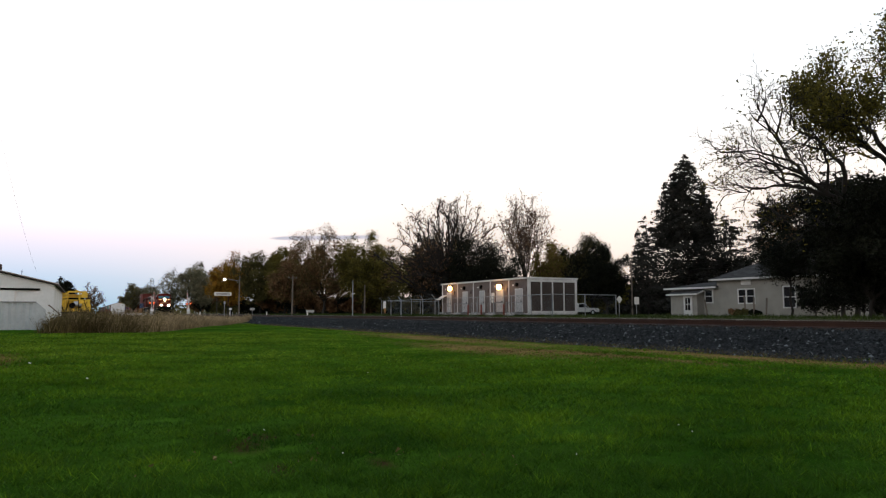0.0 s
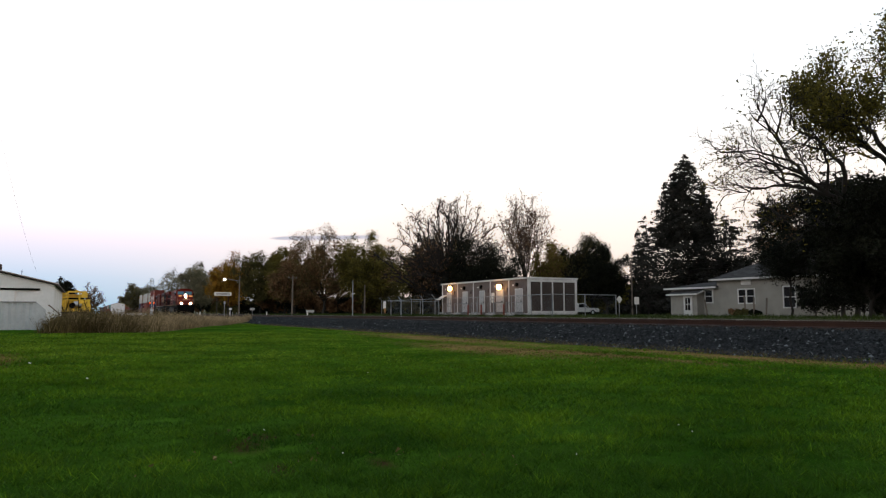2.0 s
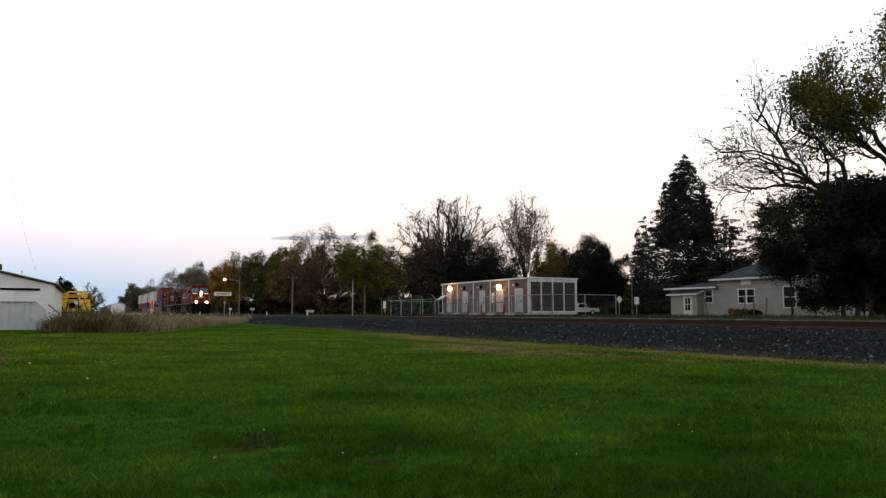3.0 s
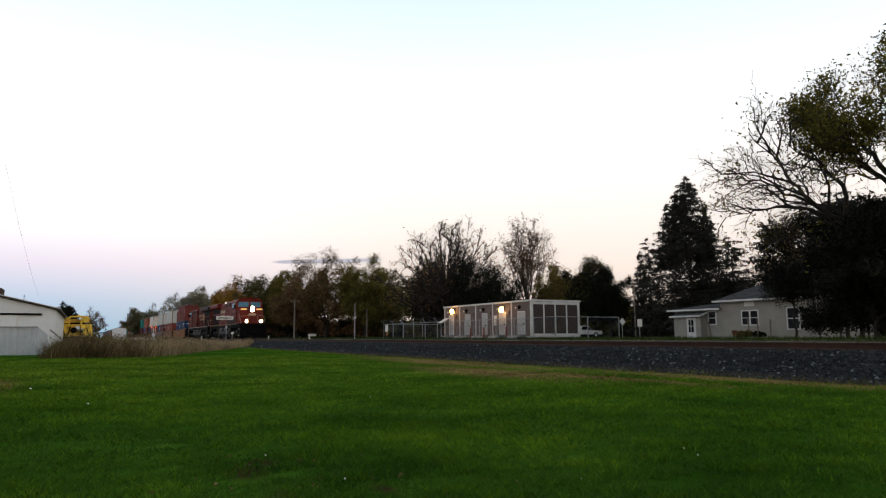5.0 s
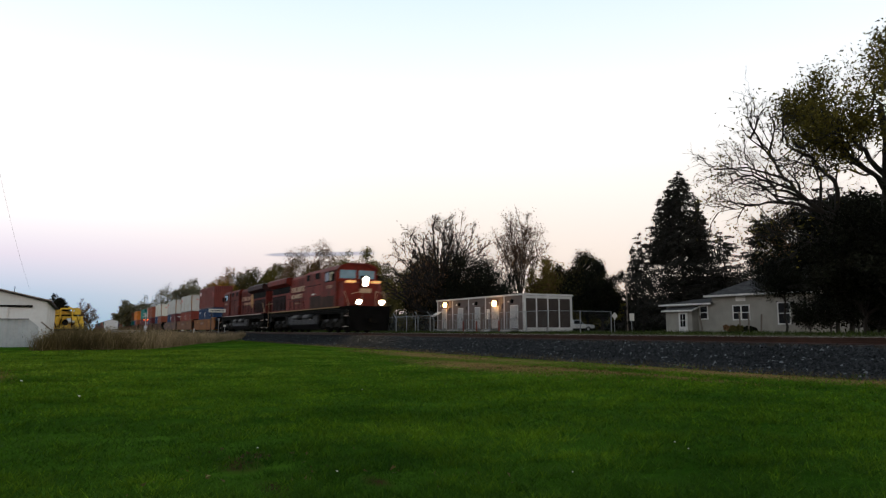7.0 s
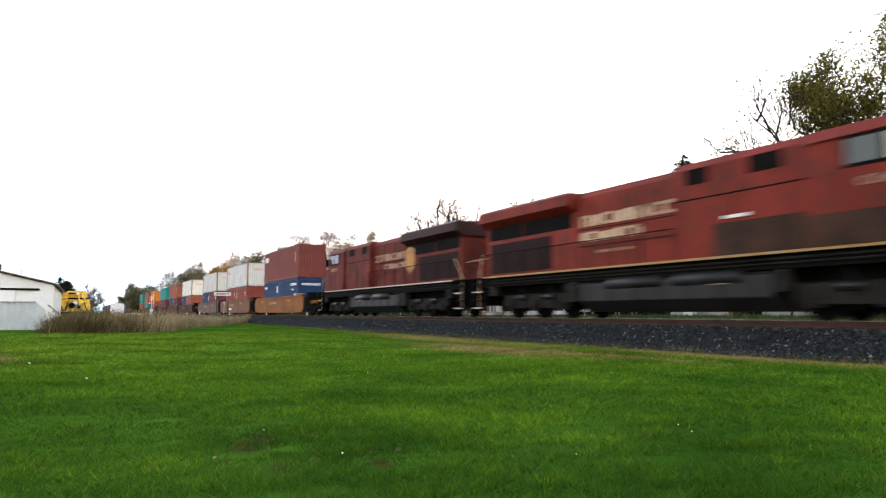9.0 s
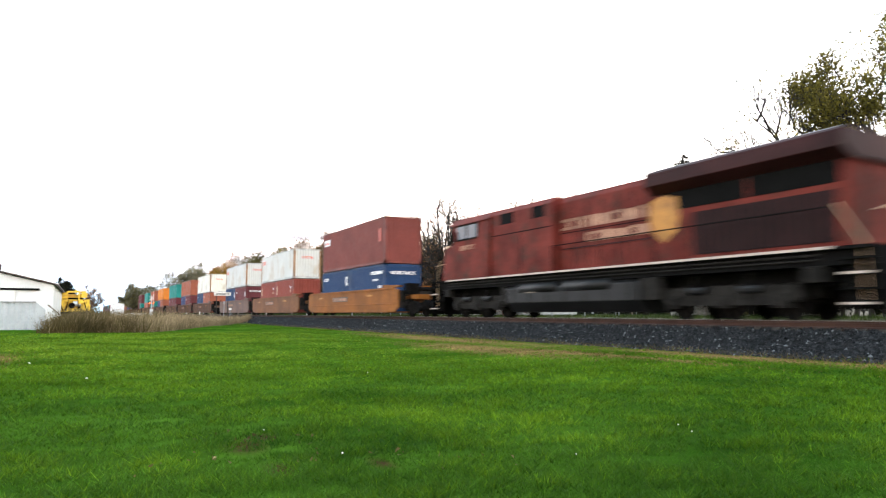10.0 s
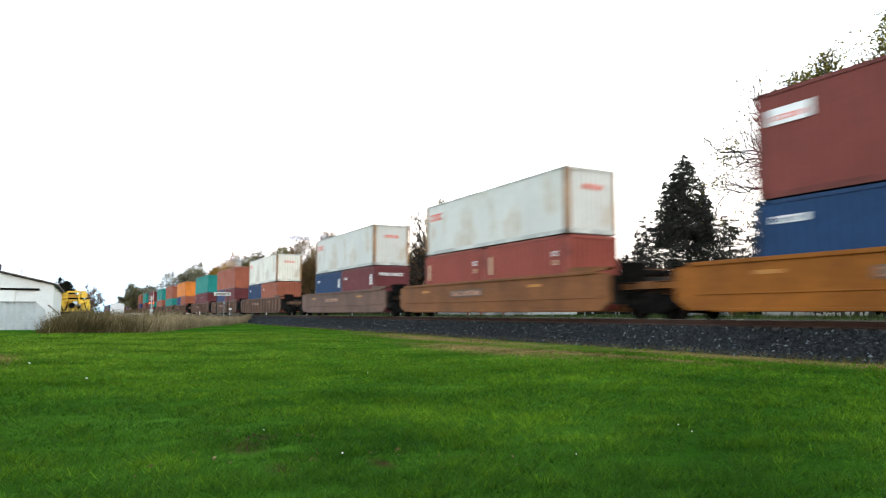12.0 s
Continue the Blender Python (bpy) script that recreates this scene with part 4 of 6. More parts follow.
    part("pipe", G().tube((0, 0, 0), (0, 0, 1.25), 0.09, n=10).tube((0, 0, 1.25), (0, 0, 1.31), 0.09, 0.04, n=10), "bollard_red", K)


def chain_fence():
    F = thing("chain_link_fence", pose(0, 0, 0), "grey chain-link fence with barbed wire arms round the equipment building", "fence")
    runs = (((-83.0, 34.6), (-46.2, 34.6)), ((-46.2, 34.6), (-46.2, 41.5)), ((-83.0, 34.6), (-83.0, 43.0)))
    wires = G()
    for (ax, ay), (bx, by) in runs:
        length = math.hypot(bx - ax, by - ay)
        n = max(2, round(length / 3.0))
        for k in range(n + 1):
            x, y = ax + (bx - ax) * k / n, ay + (by - ay) * k / n
            p = part("post", G().tube((x, y, 0.55), (x, y, 2.62), 0.045, n=8), "galv", F)
            if ax < -60 and x < -66:
                part("barb_arm", G().tube((x, y, 2.62), (x - 0.15, y - 0.35, 3.05), 0.03, n=6), "galv", p)
        part("top_rail", G().tube((ax, ay, 2.58), (bx, by, 2.58), 0.025, n=6), "galv", F)
        m = int(length / 0.28)
        for k in range(m):
            f0, f1 = k / m, min(1, k / m + 1.9 / length)
            pt = lambda f, z: (ax + (bx - ax) * f, ay + (by - ay) * f, z)
            wires.tube(pt(f0, 0.7), pt(f1, 2.55), 0.005, n=3, caps=False)
            wires.tube(pt(f1, 0.7), pt(f0, 2.55), 0.005, n=3, caps=False)
    for z, d in ((2.75, 0.1), (2.9, 0.22), (3.04, 0.34)):
        wires.tube((-83, 34.6 - d, z), (-66, 34.6 - d, z), 0.008, n=3)
    tagged(part("wire_mesh", wires, "fence_wire", F), kind="stuff")
    s = part("warning_sign", G().box(-82.3, -81.4, 34.5, 34.53, 1.6, 2.5), "sign", F, "white warning sign with a yellow diamond")
    part("sign_diamond", G().prism([(-82.0, 1.35), (-81.6, 1.75), (-81.2, 1.35), (-81.6, 0.95)], 34.46, 34.49), "emblem", s)


chain_fence()


# ---- house ----
def window(parent, x0, x1, z0, z1, y, double=False, depth=0.06):
    w = part("window", G().box(x0, x1, y - 0.02, y + 0.03, z0, z1), "dark_glass", parent, "dark sash window in a white frame")
    t = 0.11
    g = G().box(x0 - t, x0, y - depth, y + 0.02, z0 - t, z1 + t).box(x1, x1 + t, y - depth, y + 0.02, z0 - t, z1 + t).box(x0, x1, y - depth, y + 0.02, z1, z1 + t).box(x0, x1, y - depth, y + 0.02, z0 - t, z0)
    part("window_frame", g, "white_trim", w)
    zc = (z0 + z1) / 2
    part("sash_bar", G().box(x0, x1, y - 0.04, y, zc - 0.035, zc + 0.035), "white_trim", w)
    if double:
        xc = (x0 + x1) / 2
        part("mullion", G().box(xc - 0.08, xc + 0.08, y - 0.055, y, z0, z1), "white_trim", w)


def house():
    H = thing("house", pose(0, 0, 0), "small single-storey greige house with white trim and grey hipped roof", "house")
    y = 57.0
    part("wall", G().box(-48.5, -38.2, y, y + 9, 0.6, 4.35), "house_wall", H, "plain greige stucco wall")
    part("wing_wall", G().box(-54.6, -48.5, y + 0.02, y + 6, 0.6, 3.62), "house_wall", H)
    part("porch_wall", G().box(-53.86, -50.3, y - 0.9, y, 0.6, 3.0), "house_wall", H)
    part("porch_gable", G().prism([(y - 0.9, 3.0), (y, 3.0), (y, 3.4)], -53.86, -50.3, "x"), "house_wall", H)
    roof = G().add([(-49.0, y - 0.5, 4.42), (-37.7, y - 0.5, 4.42), (-37.7, y + 9.5, 4.42), (-49.0, y + 9.5, 4.42), (-44.6, y + 4.5, 6.75), (-42.2, y + 4.5, 6.75)],
                   [(0, 1, 5, 4), (1, 2, 5), (2, 3, 4, 5), (3, 0, 4), (0, 3, 2, 1)])
    part("roof", roof, "shingle", H, "grey shingle hipped roof")
    part("eave_trim", G().box(-49.05, -37.65, y - 0.56, y - 0.5, 4.26, 4.44).box(-49.06, -49.0, y - 0.56, y + 9.5, 4.26, 4.44).box(-37.7, -37.64, y - 0.56, y + 9.5, 4.26, 4.44), "white_trim", H)
    part("wing_roof", G().add([(-55.2, y - 0.45, 3.66), (-48.3, y - 0.45, 3.66), (-48.5, y + 6.4, 3.75), (-55.2, y + 6.4, 3.75), (-53.5, y + 3, 4.25), (-48.4, y + 3, 4.45)],
                              [(0, 1, 5, 4), (1, 2, 5), (2, 3, 4, 5), (3, 0, 4), (0, 3, 2, 1)]), "shingle", H)
    part("wing_trim", G().box(-55.26, -48.25, y - 0.5, y - 0.45, 3.52, 3.7).box(-55.26, -55.2, y - 0.5, y + 6.4, 3.52, 3.7), "white_trim", H)
    part("porch_roof", G().add([(-54.15, y - 1.2, 3.0), (-50.0, y - 1.2, 3.0), (-50.0, y + 0.02, 3.42), (-54.15, y + 0.02, 3.42), (-54.15, y - 1.2, 2.92), (-50.0, y - 1.2, 2.92), (-50.0, y + 0.02, 3.34), (-54.15, y + 0.02, 3.34)],
                               [(0, 1, 2, 3), (4, 5, 6, 7), (0, 1, 5, 4), (1, 2, 6, 5), (2, 3, 7, 6), (3, 0, 4, 7)]), "shingle", H)
    part("porch_trim", G().box(-54.2, -49.95, y - 1.25, y - 1.2, 2.86, 3.03).add([(-49.95, y - 1.25, 2.86), (-49.95, y - 1.25, 3.03), (-49.95, y, 3.46), (-49.95, y, 3.28), (-50.0, y - 1.25, 2.86), (-50.0, y - 1.25, 3.03), (-50.0, y, 3.46), (-50.0, y, 3.28)],
                                                                                  [(0, 1, 2, 3), (4, 5, 6, 7), (0, 1, 5, 4), (1, 2, 6, 5), (2, 3, 7, 6), (3, 0, 4, 7)]), "white_trim", H)
    d = part("door", G().box(-52.05, -50.9, y - 0.96, y - 0.88, 0.62, 2.78), "white_trim", H, "white door with a tall dark pane")
    part("door_pane", G().box(-51.8, -51.15, y - 0.98, y - 0.95, 1.3, 2.6), "dark_glass", d)
    part("door_bar", G().box(-51.8, -51.15, y - 1.0, y - 0.97, 1.9, 1.96).box(-51.5, -51.45, y - 1.0, y - 0.97, 1.3, 2.6), "white_trim", d)
    part("door_step", G().box(-52.2, -50.75, y - 1.7, y - 0.9, 0.5, 0.72), "concrete", H)
    window(H, -49.95, -49.1, 2.12, 3.34, y)
    window(H, -45.9, -44.15, 2.0, 3.28, y, True)
    window(H, -41.0, -39.9, 1.55, 3.4, y)
    part("attic_vent", G().box(-45.6, -44.5, y - 0.03, y + 0.02, 3.75, 4.2), "white_trim", H)
    part("chimney", G().box(-41.2, -40.6, y + 5, y + 5.6, 6.0, 7.4), "concrete", H)


house()


def leaning_post(x, y, h, lean):
    P = thing("fence_post", pose(x, y, 0.7, 0, lean, 0), "thin weathered wooden fence post in weeds", "fence post", "posts beside the house")
    part("stake", G().prism([(-0.05, -0.05), (0.05, -0.05), (0.05, 0.05), (-0.05, 0.05)], -0.1, h, "z"), "pole_wood", P, bevel=0.01)


for x, y, h, lean in ((-47.6, 54.5, 1.7, -10), (-41.6, 52.5, 1.9, -4), (-40.4, 52.0, 1.7, 2), (-38.8, 51.5, 1.6, 4)):
    leaning_post(x, y, h, lean)


# ---- white metal shed, its fence, and the yellow machine ----
def metal_shed():
    S = thing("metal_shed", pose(0, 0, 0), "white sheet-metal shed with a low gable and brown roof edge", "shed")
    x0, x1 = -72.0, -48.3
    prof = [(-1.6, 0), (-1.6, 2.72), (-10.0, 4.75), (-18.75, 2.75), (-18.75, 0)]
    part("wall", G().prism(prof, x0, x1, "x"), "metal_white", S, "white vertical sheet-metal walls")
    g = G()
    for k in range(58):
        yy = -1.7 - k * 0.29
        top = 2.72 + (4.75 - 2.72) * (min(-1.6 - yy, yy + 18.75)) / 8.75
        g.box(x1, x1 + 0.02, yy - 0.025, yy + 0.025, 0, top)
    for k in range(78):
        xx = x1 - 0.1 - k * 0.3
        g.box(xx - 0.025, xx + 0.025, -1.6, -1.58, 0, 2.7)
    tagged(part("wall_rib", g, "metal_white", S), kind="stuff")
    for s in (0, 1):
        a, b = ((-1.35, 2.70), (-10.0, 4.79)) if s == 0 else ((-10.0, 4.79), (-19.05, 2.72))
        part("roof", G().prism([a, b, (b[0], b[1] + 0.07), (a[0], a[1] + 0.07)], x0 - 0.3, x1 + 0.3, "x"), "roof_brown", S, "brown metal roof with white rake line")
        part("rake_trim", G().prism([(a[0], a[1] + 0.07), (b[0], b[1] + 0.07), (b[0], b[1] + 0.11), (a[0], a[1] + 0.11)], x1 + 0.05, x1 + 0.32, "x"), "white_trim", S)
    part("door_track", G().box(x1 + 0.02, x1 + 0.14, -9.5, -2.35, 2.38, 2.5), "black", S)
    part("sliding_door", G().box(x1 + 0.03, x1 + 0.09, -9.0, -3.6, 0.05, 2.38), "metal_white", S)
    part("door_edge", G().box(x1 + 0.02, x1 + 0.12, -3.66, -3.58, 0.05, 2.38), "white_trim", S)
    part("roof_vent", G().prism([(-4.95, 3.6), (-4.55, 3.55), (-4.55, 4.0), (-4.95, 4.2)], x1 - 2.0, x1 - 1.4, "x"), "roof_brown", S)
    part("finial", G().tube((x1, -3.35, 3.3), (x1, -3.35, 3.62), 0.015, n=6).tube((x1, -3.42, 3.52), (x1, -3.28, 3.52), 0.01, n=5), "black", S)


metal_shed()


def metal_fence():
    F = thing("metal_fence", pose(0, 0, 0), "grey-white corrugated metal fence panel standing in the lawn", "fence")
    g = G()
    x, k = -46.2, 0
    ys = [-7.5 + 0.17 * i for i in range(31)]
    v = []
    for i, y in enumerate(ys):
        v += [(x + (0.10 if i % 2 else 0), y, z) for z in (0.0, 1.62)]
    n = len(ys)
    g.add(v + [(p[0] - 0.06, p[1], p[2]) for p in v], [(2 * i, 2 * i + 2, 2 * i + 3, 2 * i + 1) for i in range(n - 1)] + [(2 * n + 2 * i, 2 * n + 2 * i + 1, 2 * n + 2 * i + 3, 2 * n + 2 * i + 2) for i in range(n - 1)])
    part("sheet", g, "fence_metal", F)
    part("cap", G().box(x - 0.12, x + 0.12, -7.5, -2.4, 1.6, 1.68), "galv", F, bevel=0.01)
    for y in (-7.4, -4.9, -2.42):
        part("post", G().box(x - 0.16, x - 0.06, y - 0.05, y + 0.05, 0, 1.6), "galv", F)
    part("end_sheet", G().prism([(-2.4, 0), (-2.4, 1.64), (-1.9, 1.2), (-1.85, 0)], x - 0.08, x - 0.02, "x"), "fence_metal", F, "bent end sheet")
    part("loose_board", G().prism([(-1.2, 0.9), (-1.12, 0.9), (-1.75, 1.5), (-1.85, 1.48)], x - 0.5, x - 0.46, "x"), "pole_wood", F)


metal_fence()


def yellow_machine():
    Y = thing("track_machine", pose(-66.5, -0.85, 0.02), "yellow track maintenance machine parked behind dry weeds", "work machine")
    part("chassis", G().box(-3.0, 0.5, -1.2, 1.2, 0.7, 1.1), "black", Y, bevel=0.03)
    part("engine_block", G().box(-2.6, -0.2, -0.9, 0.9, 1.1, 2.3), "grime", Y, "dark engine between yellow frames", bevel=0.05)
    for y0, y1, z0, z1 in ((-1.5, -0.95, 1.1, 1.5), (0.75, 1.45, 1.1, 1.72), (-0.35, 0.45, 1.1, 1.36), (-1.45, -1.3, 1.4, 2.1), (-0.8, -0.45, 1.3, 2.1), (1.2, 1.38, 1.6, 2.15), (0.5, 1.1, 1.78, 2.02), (-1.3, -0.85, 1.75, 2.05), (-0.4, -0.1, 1.9, 2.04)):
        part("body_panel", G().box(-0.3, 0.45, y0, y1, z0, z1), "yellow", Y, "chipped yellow steel panel", bevel=0.03)
    part("main_frame", G().box(-0.45, -0.05, -1.35, 1.3, 1.05, 2.08), "yellow", Y, "scuffed yellow main frame", bevel=0.05)
    for y_, z_, r_ in ((-0.78, 1.86, 0.17), (0.62, 1.55, 0.14), (-1.12, 1.3, 0.12), (1.05, 1.9, 0.12)):
        part("port", G().tube((-0.1, y_, z_), (0.02, y_, z_), r_, n=12), "black", Y)
    part("upper_box", G().box(-0.4, 0.3, -1.35, -0.42, 2.22, 2.72), "yellow", Y, bevel=0.04)
    part("rear_cover", G().box(-0.75, -0.55, -0.35, 0.9, 2.1, 2.6), "yellow", Y, bevel=0.04)
    part("upper_box", G().box(-0.4, 0.25, 0.72, 1.18, 2.3, 2.72), "yellow", Y, bevel=0.04)
    for y0, y1, z0, z1 in ((-1.4, 1.2, 2.02, 2.14), (-0.3, 1.1, 2.74, 2.86), (-0.4, -0.28, 2.1, 2.8), (0.5, 0.62, 2.1, 2.8)):
        part("frame_bar", G().box(-0.5, 0.2, y0, y1, z0, z1), "yellow", Y, bevel=0.02)
    for s in (-1, 1):
        part("brace", G().prism([(s * 1.4, 1.1), (s * 1.5, 1.1), (s * 1.15, 2.1), (s * 1.05, 2.1)], 0.2, 0.35, "x"), "yellow", Y)
    part("crane_arm", G().prism([(0.2, 2.86), (1.15, 2.5), (1.25, 2.6), (0.25, 2.98)], -0.2, 0.1, "x"), "yellow", Y)
    part("air_cleaner", G().tube((-0.5, -0.95, 2.72), (-0.5, -0.95, 3.15), 0.24, n=12), "black", Y, "black air cleaner")
    part("stack", G().tube((-0.8, -0.2, 2.2), (-0.8, -0.2, 3.05), 0.07, n=8), "grime", Y)
    part("lamp_rim", G().tube((0.46, 0.05, 1.62), (0.56, 0.05, 1.62), 0.25, n=16), "black", Y)
    part("air_tank", G().tube((0.2, 0.15, 1.78), (0.2, 0.75, 1.78), 0.22, n=12), "silver", Y)
    part("grille", G().box(0.46, 0.5, -1.25, -0.75, 1.55, 1.95), "black", Y)
    part("notice", G().box(0.3, 0.32, -0.98, -0.72, 2.35, 2.58), "sign", Y)
    for y0, y1 in ((0.9, 1.2), (-0.2, -0.4), (0.5, 0.55), (-0.9, -0.6)):
        part("hose", G().tube((0.4, y0, 2.1), (0.5, y1, 1.2), 0.04, n=6), "black", Y)
    part("side_post", G().box(0.2, 0.3, -1.85, -1.72, 0.5, 2.0), "black", Y)
    for s in (-1, 1):
        for x in (-2.2, 0.0):
            w = part("wheel", G().tube((x, s * 0.95, 0.42), (x, s * 1.2, 0.42), 0.42, n=18), "grime", Y)
            part("hub", G().tube((x, s * 1.2, 0.42), (x, s * 1.24, 0.42), 0.16, n=10), "yellow", w)


yellow_machine()


# ---- crossing, signs, poles ----
def crossing_signal(x, y, arm_side):
    C = thing("crossing_signal", pose(x, y, 0.45), "railway crossing signal with red lamps and a raised gate", "crossing signal", "signals at the level crossing")
    m = part("mast", G().tube((0, 0, 0), (0, 0, 4.3), 0.07, n=10), "silver", C)
    part("base", G().box(-0.35, 0.35, -0.35, 0.35, 0, 0.9), "silver", C, bevel=0.03)
    for s in (-1, 1):
        c = Vector((0.1, 0, 3.7))
        part("crossbuck", G().prism([(s * -0.42 - 0.08, -0.42), (s * -0.42 + 0.08, -0.42), (s * 0.42 + 0.08, 0.42), (s * 0.42 - 0.08, 0.42)], 0.09 + 0.02 * s, 0.105 + 0.02 * s, "x"), "sign", C).location = (0, 0, 3.75)
        b = part("light_backing", G().tube((0.12, s * 0.38, 2.75), (0.15, s * 0.38, 2.75), 0.25, n=16), "black", C)
        part("signal_lens", G().tube((0.15, s * 0.38, 2.75), (0.19, s * 0.38, 2.75), 0.13, n=14), "signal_red", b, "glowing red lamp")
    part("light_bar", G().box(0.06, 0.12, -0.5, 0.5, 2.72, 2.78), "black", C)
    g = part("gate_arm", G().box(-0.04, 0.04, arm_side * 0.35 - 0.06, arm_side * 0.35 + 0.06, 1.0, 5.3), "sign", C, "raised white gate arm")
    for k in range(5):
        part("red_band", G().box(-0.045, 0.045, arm_side * 0.35 - 0.065, arm_side * 0.35 + 0.065, 1.5 + k * 0.8, 1.85 + k * 0.8), "marking_red", g)
    part("mechanism", G().box(-0.3, 0.3, -0.25, 0.25, 0.9, 1.5), "silver", C, bevel=0.03)


crossing_signal(-160.5, 13.2, 1)
crossing_signal(-167.0, 21.6, -1)
road = G().box(-167, -160.8, -200, 13.6, 0.44, 0.56).box(-167, -160.8, 21.5, 220, 0.7, 0.8).box(-167, -160.8, 18.3, 21.5, 0.6, 0.78).box(-167, -160.8, 13.6, 16.55, 0.5, 0.78).box(-167, -160.8, 16.8, 18.05, 0.5, 0.78)
tagged(part("road", road, "asphalt", None), "dark asphalt side road over the level crossing", "road", kind="structure")


def bungalow():
    B = thing("signal_cabinet", pose(-120, 4.9, 0.42), "silver metal signal cabinet beside the crossing", "cabinet")
    part("body", G().box(-0.9, 0.9, -0.95, 0.95, 0.15, 2.0), "silver", B, bevel=0.02)
    part("roof", G().prism([(-1.02, 2.0), (1.02, 2.0), (0, 2.18)], -1.0, 1.0, "x"), "silver", B)
    part("door", G().box(0.9, 0.93, -0.8, 0.8, 0.25, 1.9), "silver", B, bevel=0.01)
    part("handle", G().box(0.93, 0.97, 0.5, 0.56, 0.9, 1.2), "black", B)
    part("footing", G().box(-0.8, 0.8, -0.85, 0.85, -0.1, 0.15), "concrete", B)


bungalow()
for x, y in ((-112, 6.4), (-110, 7.6)):
    K = thing("barrier_block", pose(x, y, 0.38), "white painted concrete barrier block in dry grass", "barrier", "white blocks by the crossing")
    part("block", G().prism([(-0.35, 0), (0.35, 0), (0.2, 0.6), (-0.2, 0.6)], -0.8, 0.8), "white_trim", K, bevel=0.03)


def station_sign():
    S = thing("station_sign", pose(-78.0, 13.6, 0.2), "long white station name board on two posts", "sign")
    for y in (-0.6, 0.6):
        part("post", G().box(-0.04, 0.04, y - 0.04, y + 0.04, 0, 2.75), "tie", S)
    b = part("board", G().box(0.05, 0.09, -0.9, 0.9, 2.72, 3.1), "sign", S, "white board with dark bars", bevel=0.01)
    letter_bars("bar_text", b, -0.72, 0.72, 2.83, 2.99, 0.098, 12, "ink", 9, "x")


station_sign()


def small_sign(name, x, y, z0, z, w, h, label, material, diamond=False):
    S = thing(name, pose(x, y, z0), label, "sign")
    part("post", G().tube((0, 0, 0), (0, 0, z), 0.035, n=8), "galv", S)
    if diamond:
        part("board", G().prism([(0, z - w), (w, z), (0, z + w), (-w, z)], 0.04, 0.06, "x"), material, S)
    else:
        part("board", G().box(0.04, 0.06, -w, w, z - h, z + h), material, S)


small_sign("speed_sign", -78.5, 13.9, 0.2, 1.95, 0.11, 0.14, "small white trackside board on a post", "galv")
small_sign("mile_sign", -76.0, 14.1, 0.2, 1.25, 0.14, 0.10, "small pale trackside number board on a post", "sign")
small_sign("road_sign", -118, 25.5, 0.5, 1.2, 0.4, 0.2, "low pale road sign on a post", "galv")
small_sign("diamond_sign", -48.0, 43.5, 0.7, 1.55, 0.35, 0, "pale yellow diamond warning sign", "sign", True)
small_sign("white_sign", -50.0, 47.5, 0.7, 1.5, 0.3, 0.35, "white rectangular notice on a post", "sign")


def utility_pole(x, y, z0, h, r, label, arm=True, material="pole_wood"):
    P = thing("utility_pole", pose(x, y, z0), label, "pole", "poles behind the track")
    part("shaft", G().tube((0, 0, 0), (0, 0, h), r, r * 0.65, n=10), material, P)
    if arm:
        c = part("cross_arm", G().box(-0.06, 0.06, -0.8, 0.8, h - 0.5, h - 0.38), "pole_wood", P)
        for y_ in (-0.7, 0, 0.7):
            part("insulator", G().tube((0, y_, h - 0.38), (0, y_, h - 0.2), 0.05, 0.03, n=8), "galv", c)
    return P


utility_pole(-118.6, 32.5, 0.7, 6.9, 0.16, "pale weathered wooden utility pole with a cross arm")
utility_pole(-71.1, 26.2, 0.5, 4.1, 0.06, "thin grey metal pole in grass", False, "galv")
utility_pole(-66.0, 62.0, 0.7, 7.0, 0.1, "dark wooden pole before the trees", False)
utility_pole(-118.5, 46.0, 0.7, 5.5, 0.14, "short pale wooden pole before the trees", False)
L = utility_pole(-122.8, 24.2, 0.5, 7.0, 0.12, "wooden pole with a lit street lamp on a long arm", False)
arm = part("lamp_arm", G().tube((0, 0, 6.1), (-1.2, -2.3, 6.55), 0.04, n=8), "galv", L)
part("lamp_head", G().box(-1.5, -1.0, -2.6, -2.1, 6.5, 6.68), "galv", arm, bevel=0.03)
part("lamp_lens", G().tube((-1.22, -2.35, 6.5), (-1.22, -2.35, 6.22), 0.24, 0.18, n=14), "street", arm, "glowing white street lamp")

for x, y in ((-95, 22.5), (-92, 13.3), (-74, 22.0), (-118, 21.8)):
    K = thing("marker_post", pose(x, y, 0.15), "small white trackside marker post", "marker post", "markers beside the rails")
    part("stake", G().box(-0.06, 0.06, -0.06, 0.06, 0, 1.05), "sign", K, bevel=0.01)


def pickup(x, y, turn, label, paint):
    C = thing("pickup_truck", pose(x, y, 0.72, 0, 0, turn), label, "car")
    part("body", G().prism([(-2.6, 0.45), (-2.6, 1.0), (-0.6, 1.0), (1.1, 1.0), (2.5, 0.95), (2.6, 0.75), (2.6, 0.45)], -0.9, 0.9), paint, C, bevel=0.05)
    c = part("cabin", G().prism([(-0.7, 1.0), (-0.55, 1.6), (0.5, 1.62), (1.15, 1.0)], -0.82, 0.82), paint, C, bevel=0.05)
    part("side_glass", G().prism([(-0.55, 1.06), (-0.45, 1.52), (0.45, 1.54), (0.95, 1.06)], -0.835, 0.835), "dark_glass", c)
    for px in (-1.7, 1.6):
        for s in (-1, 1):
            w = part("wheel", G().tube((px, s * 0.7, 0.36), (px, s * 0.92, 0.36), 0.36, n=16), "black", C)
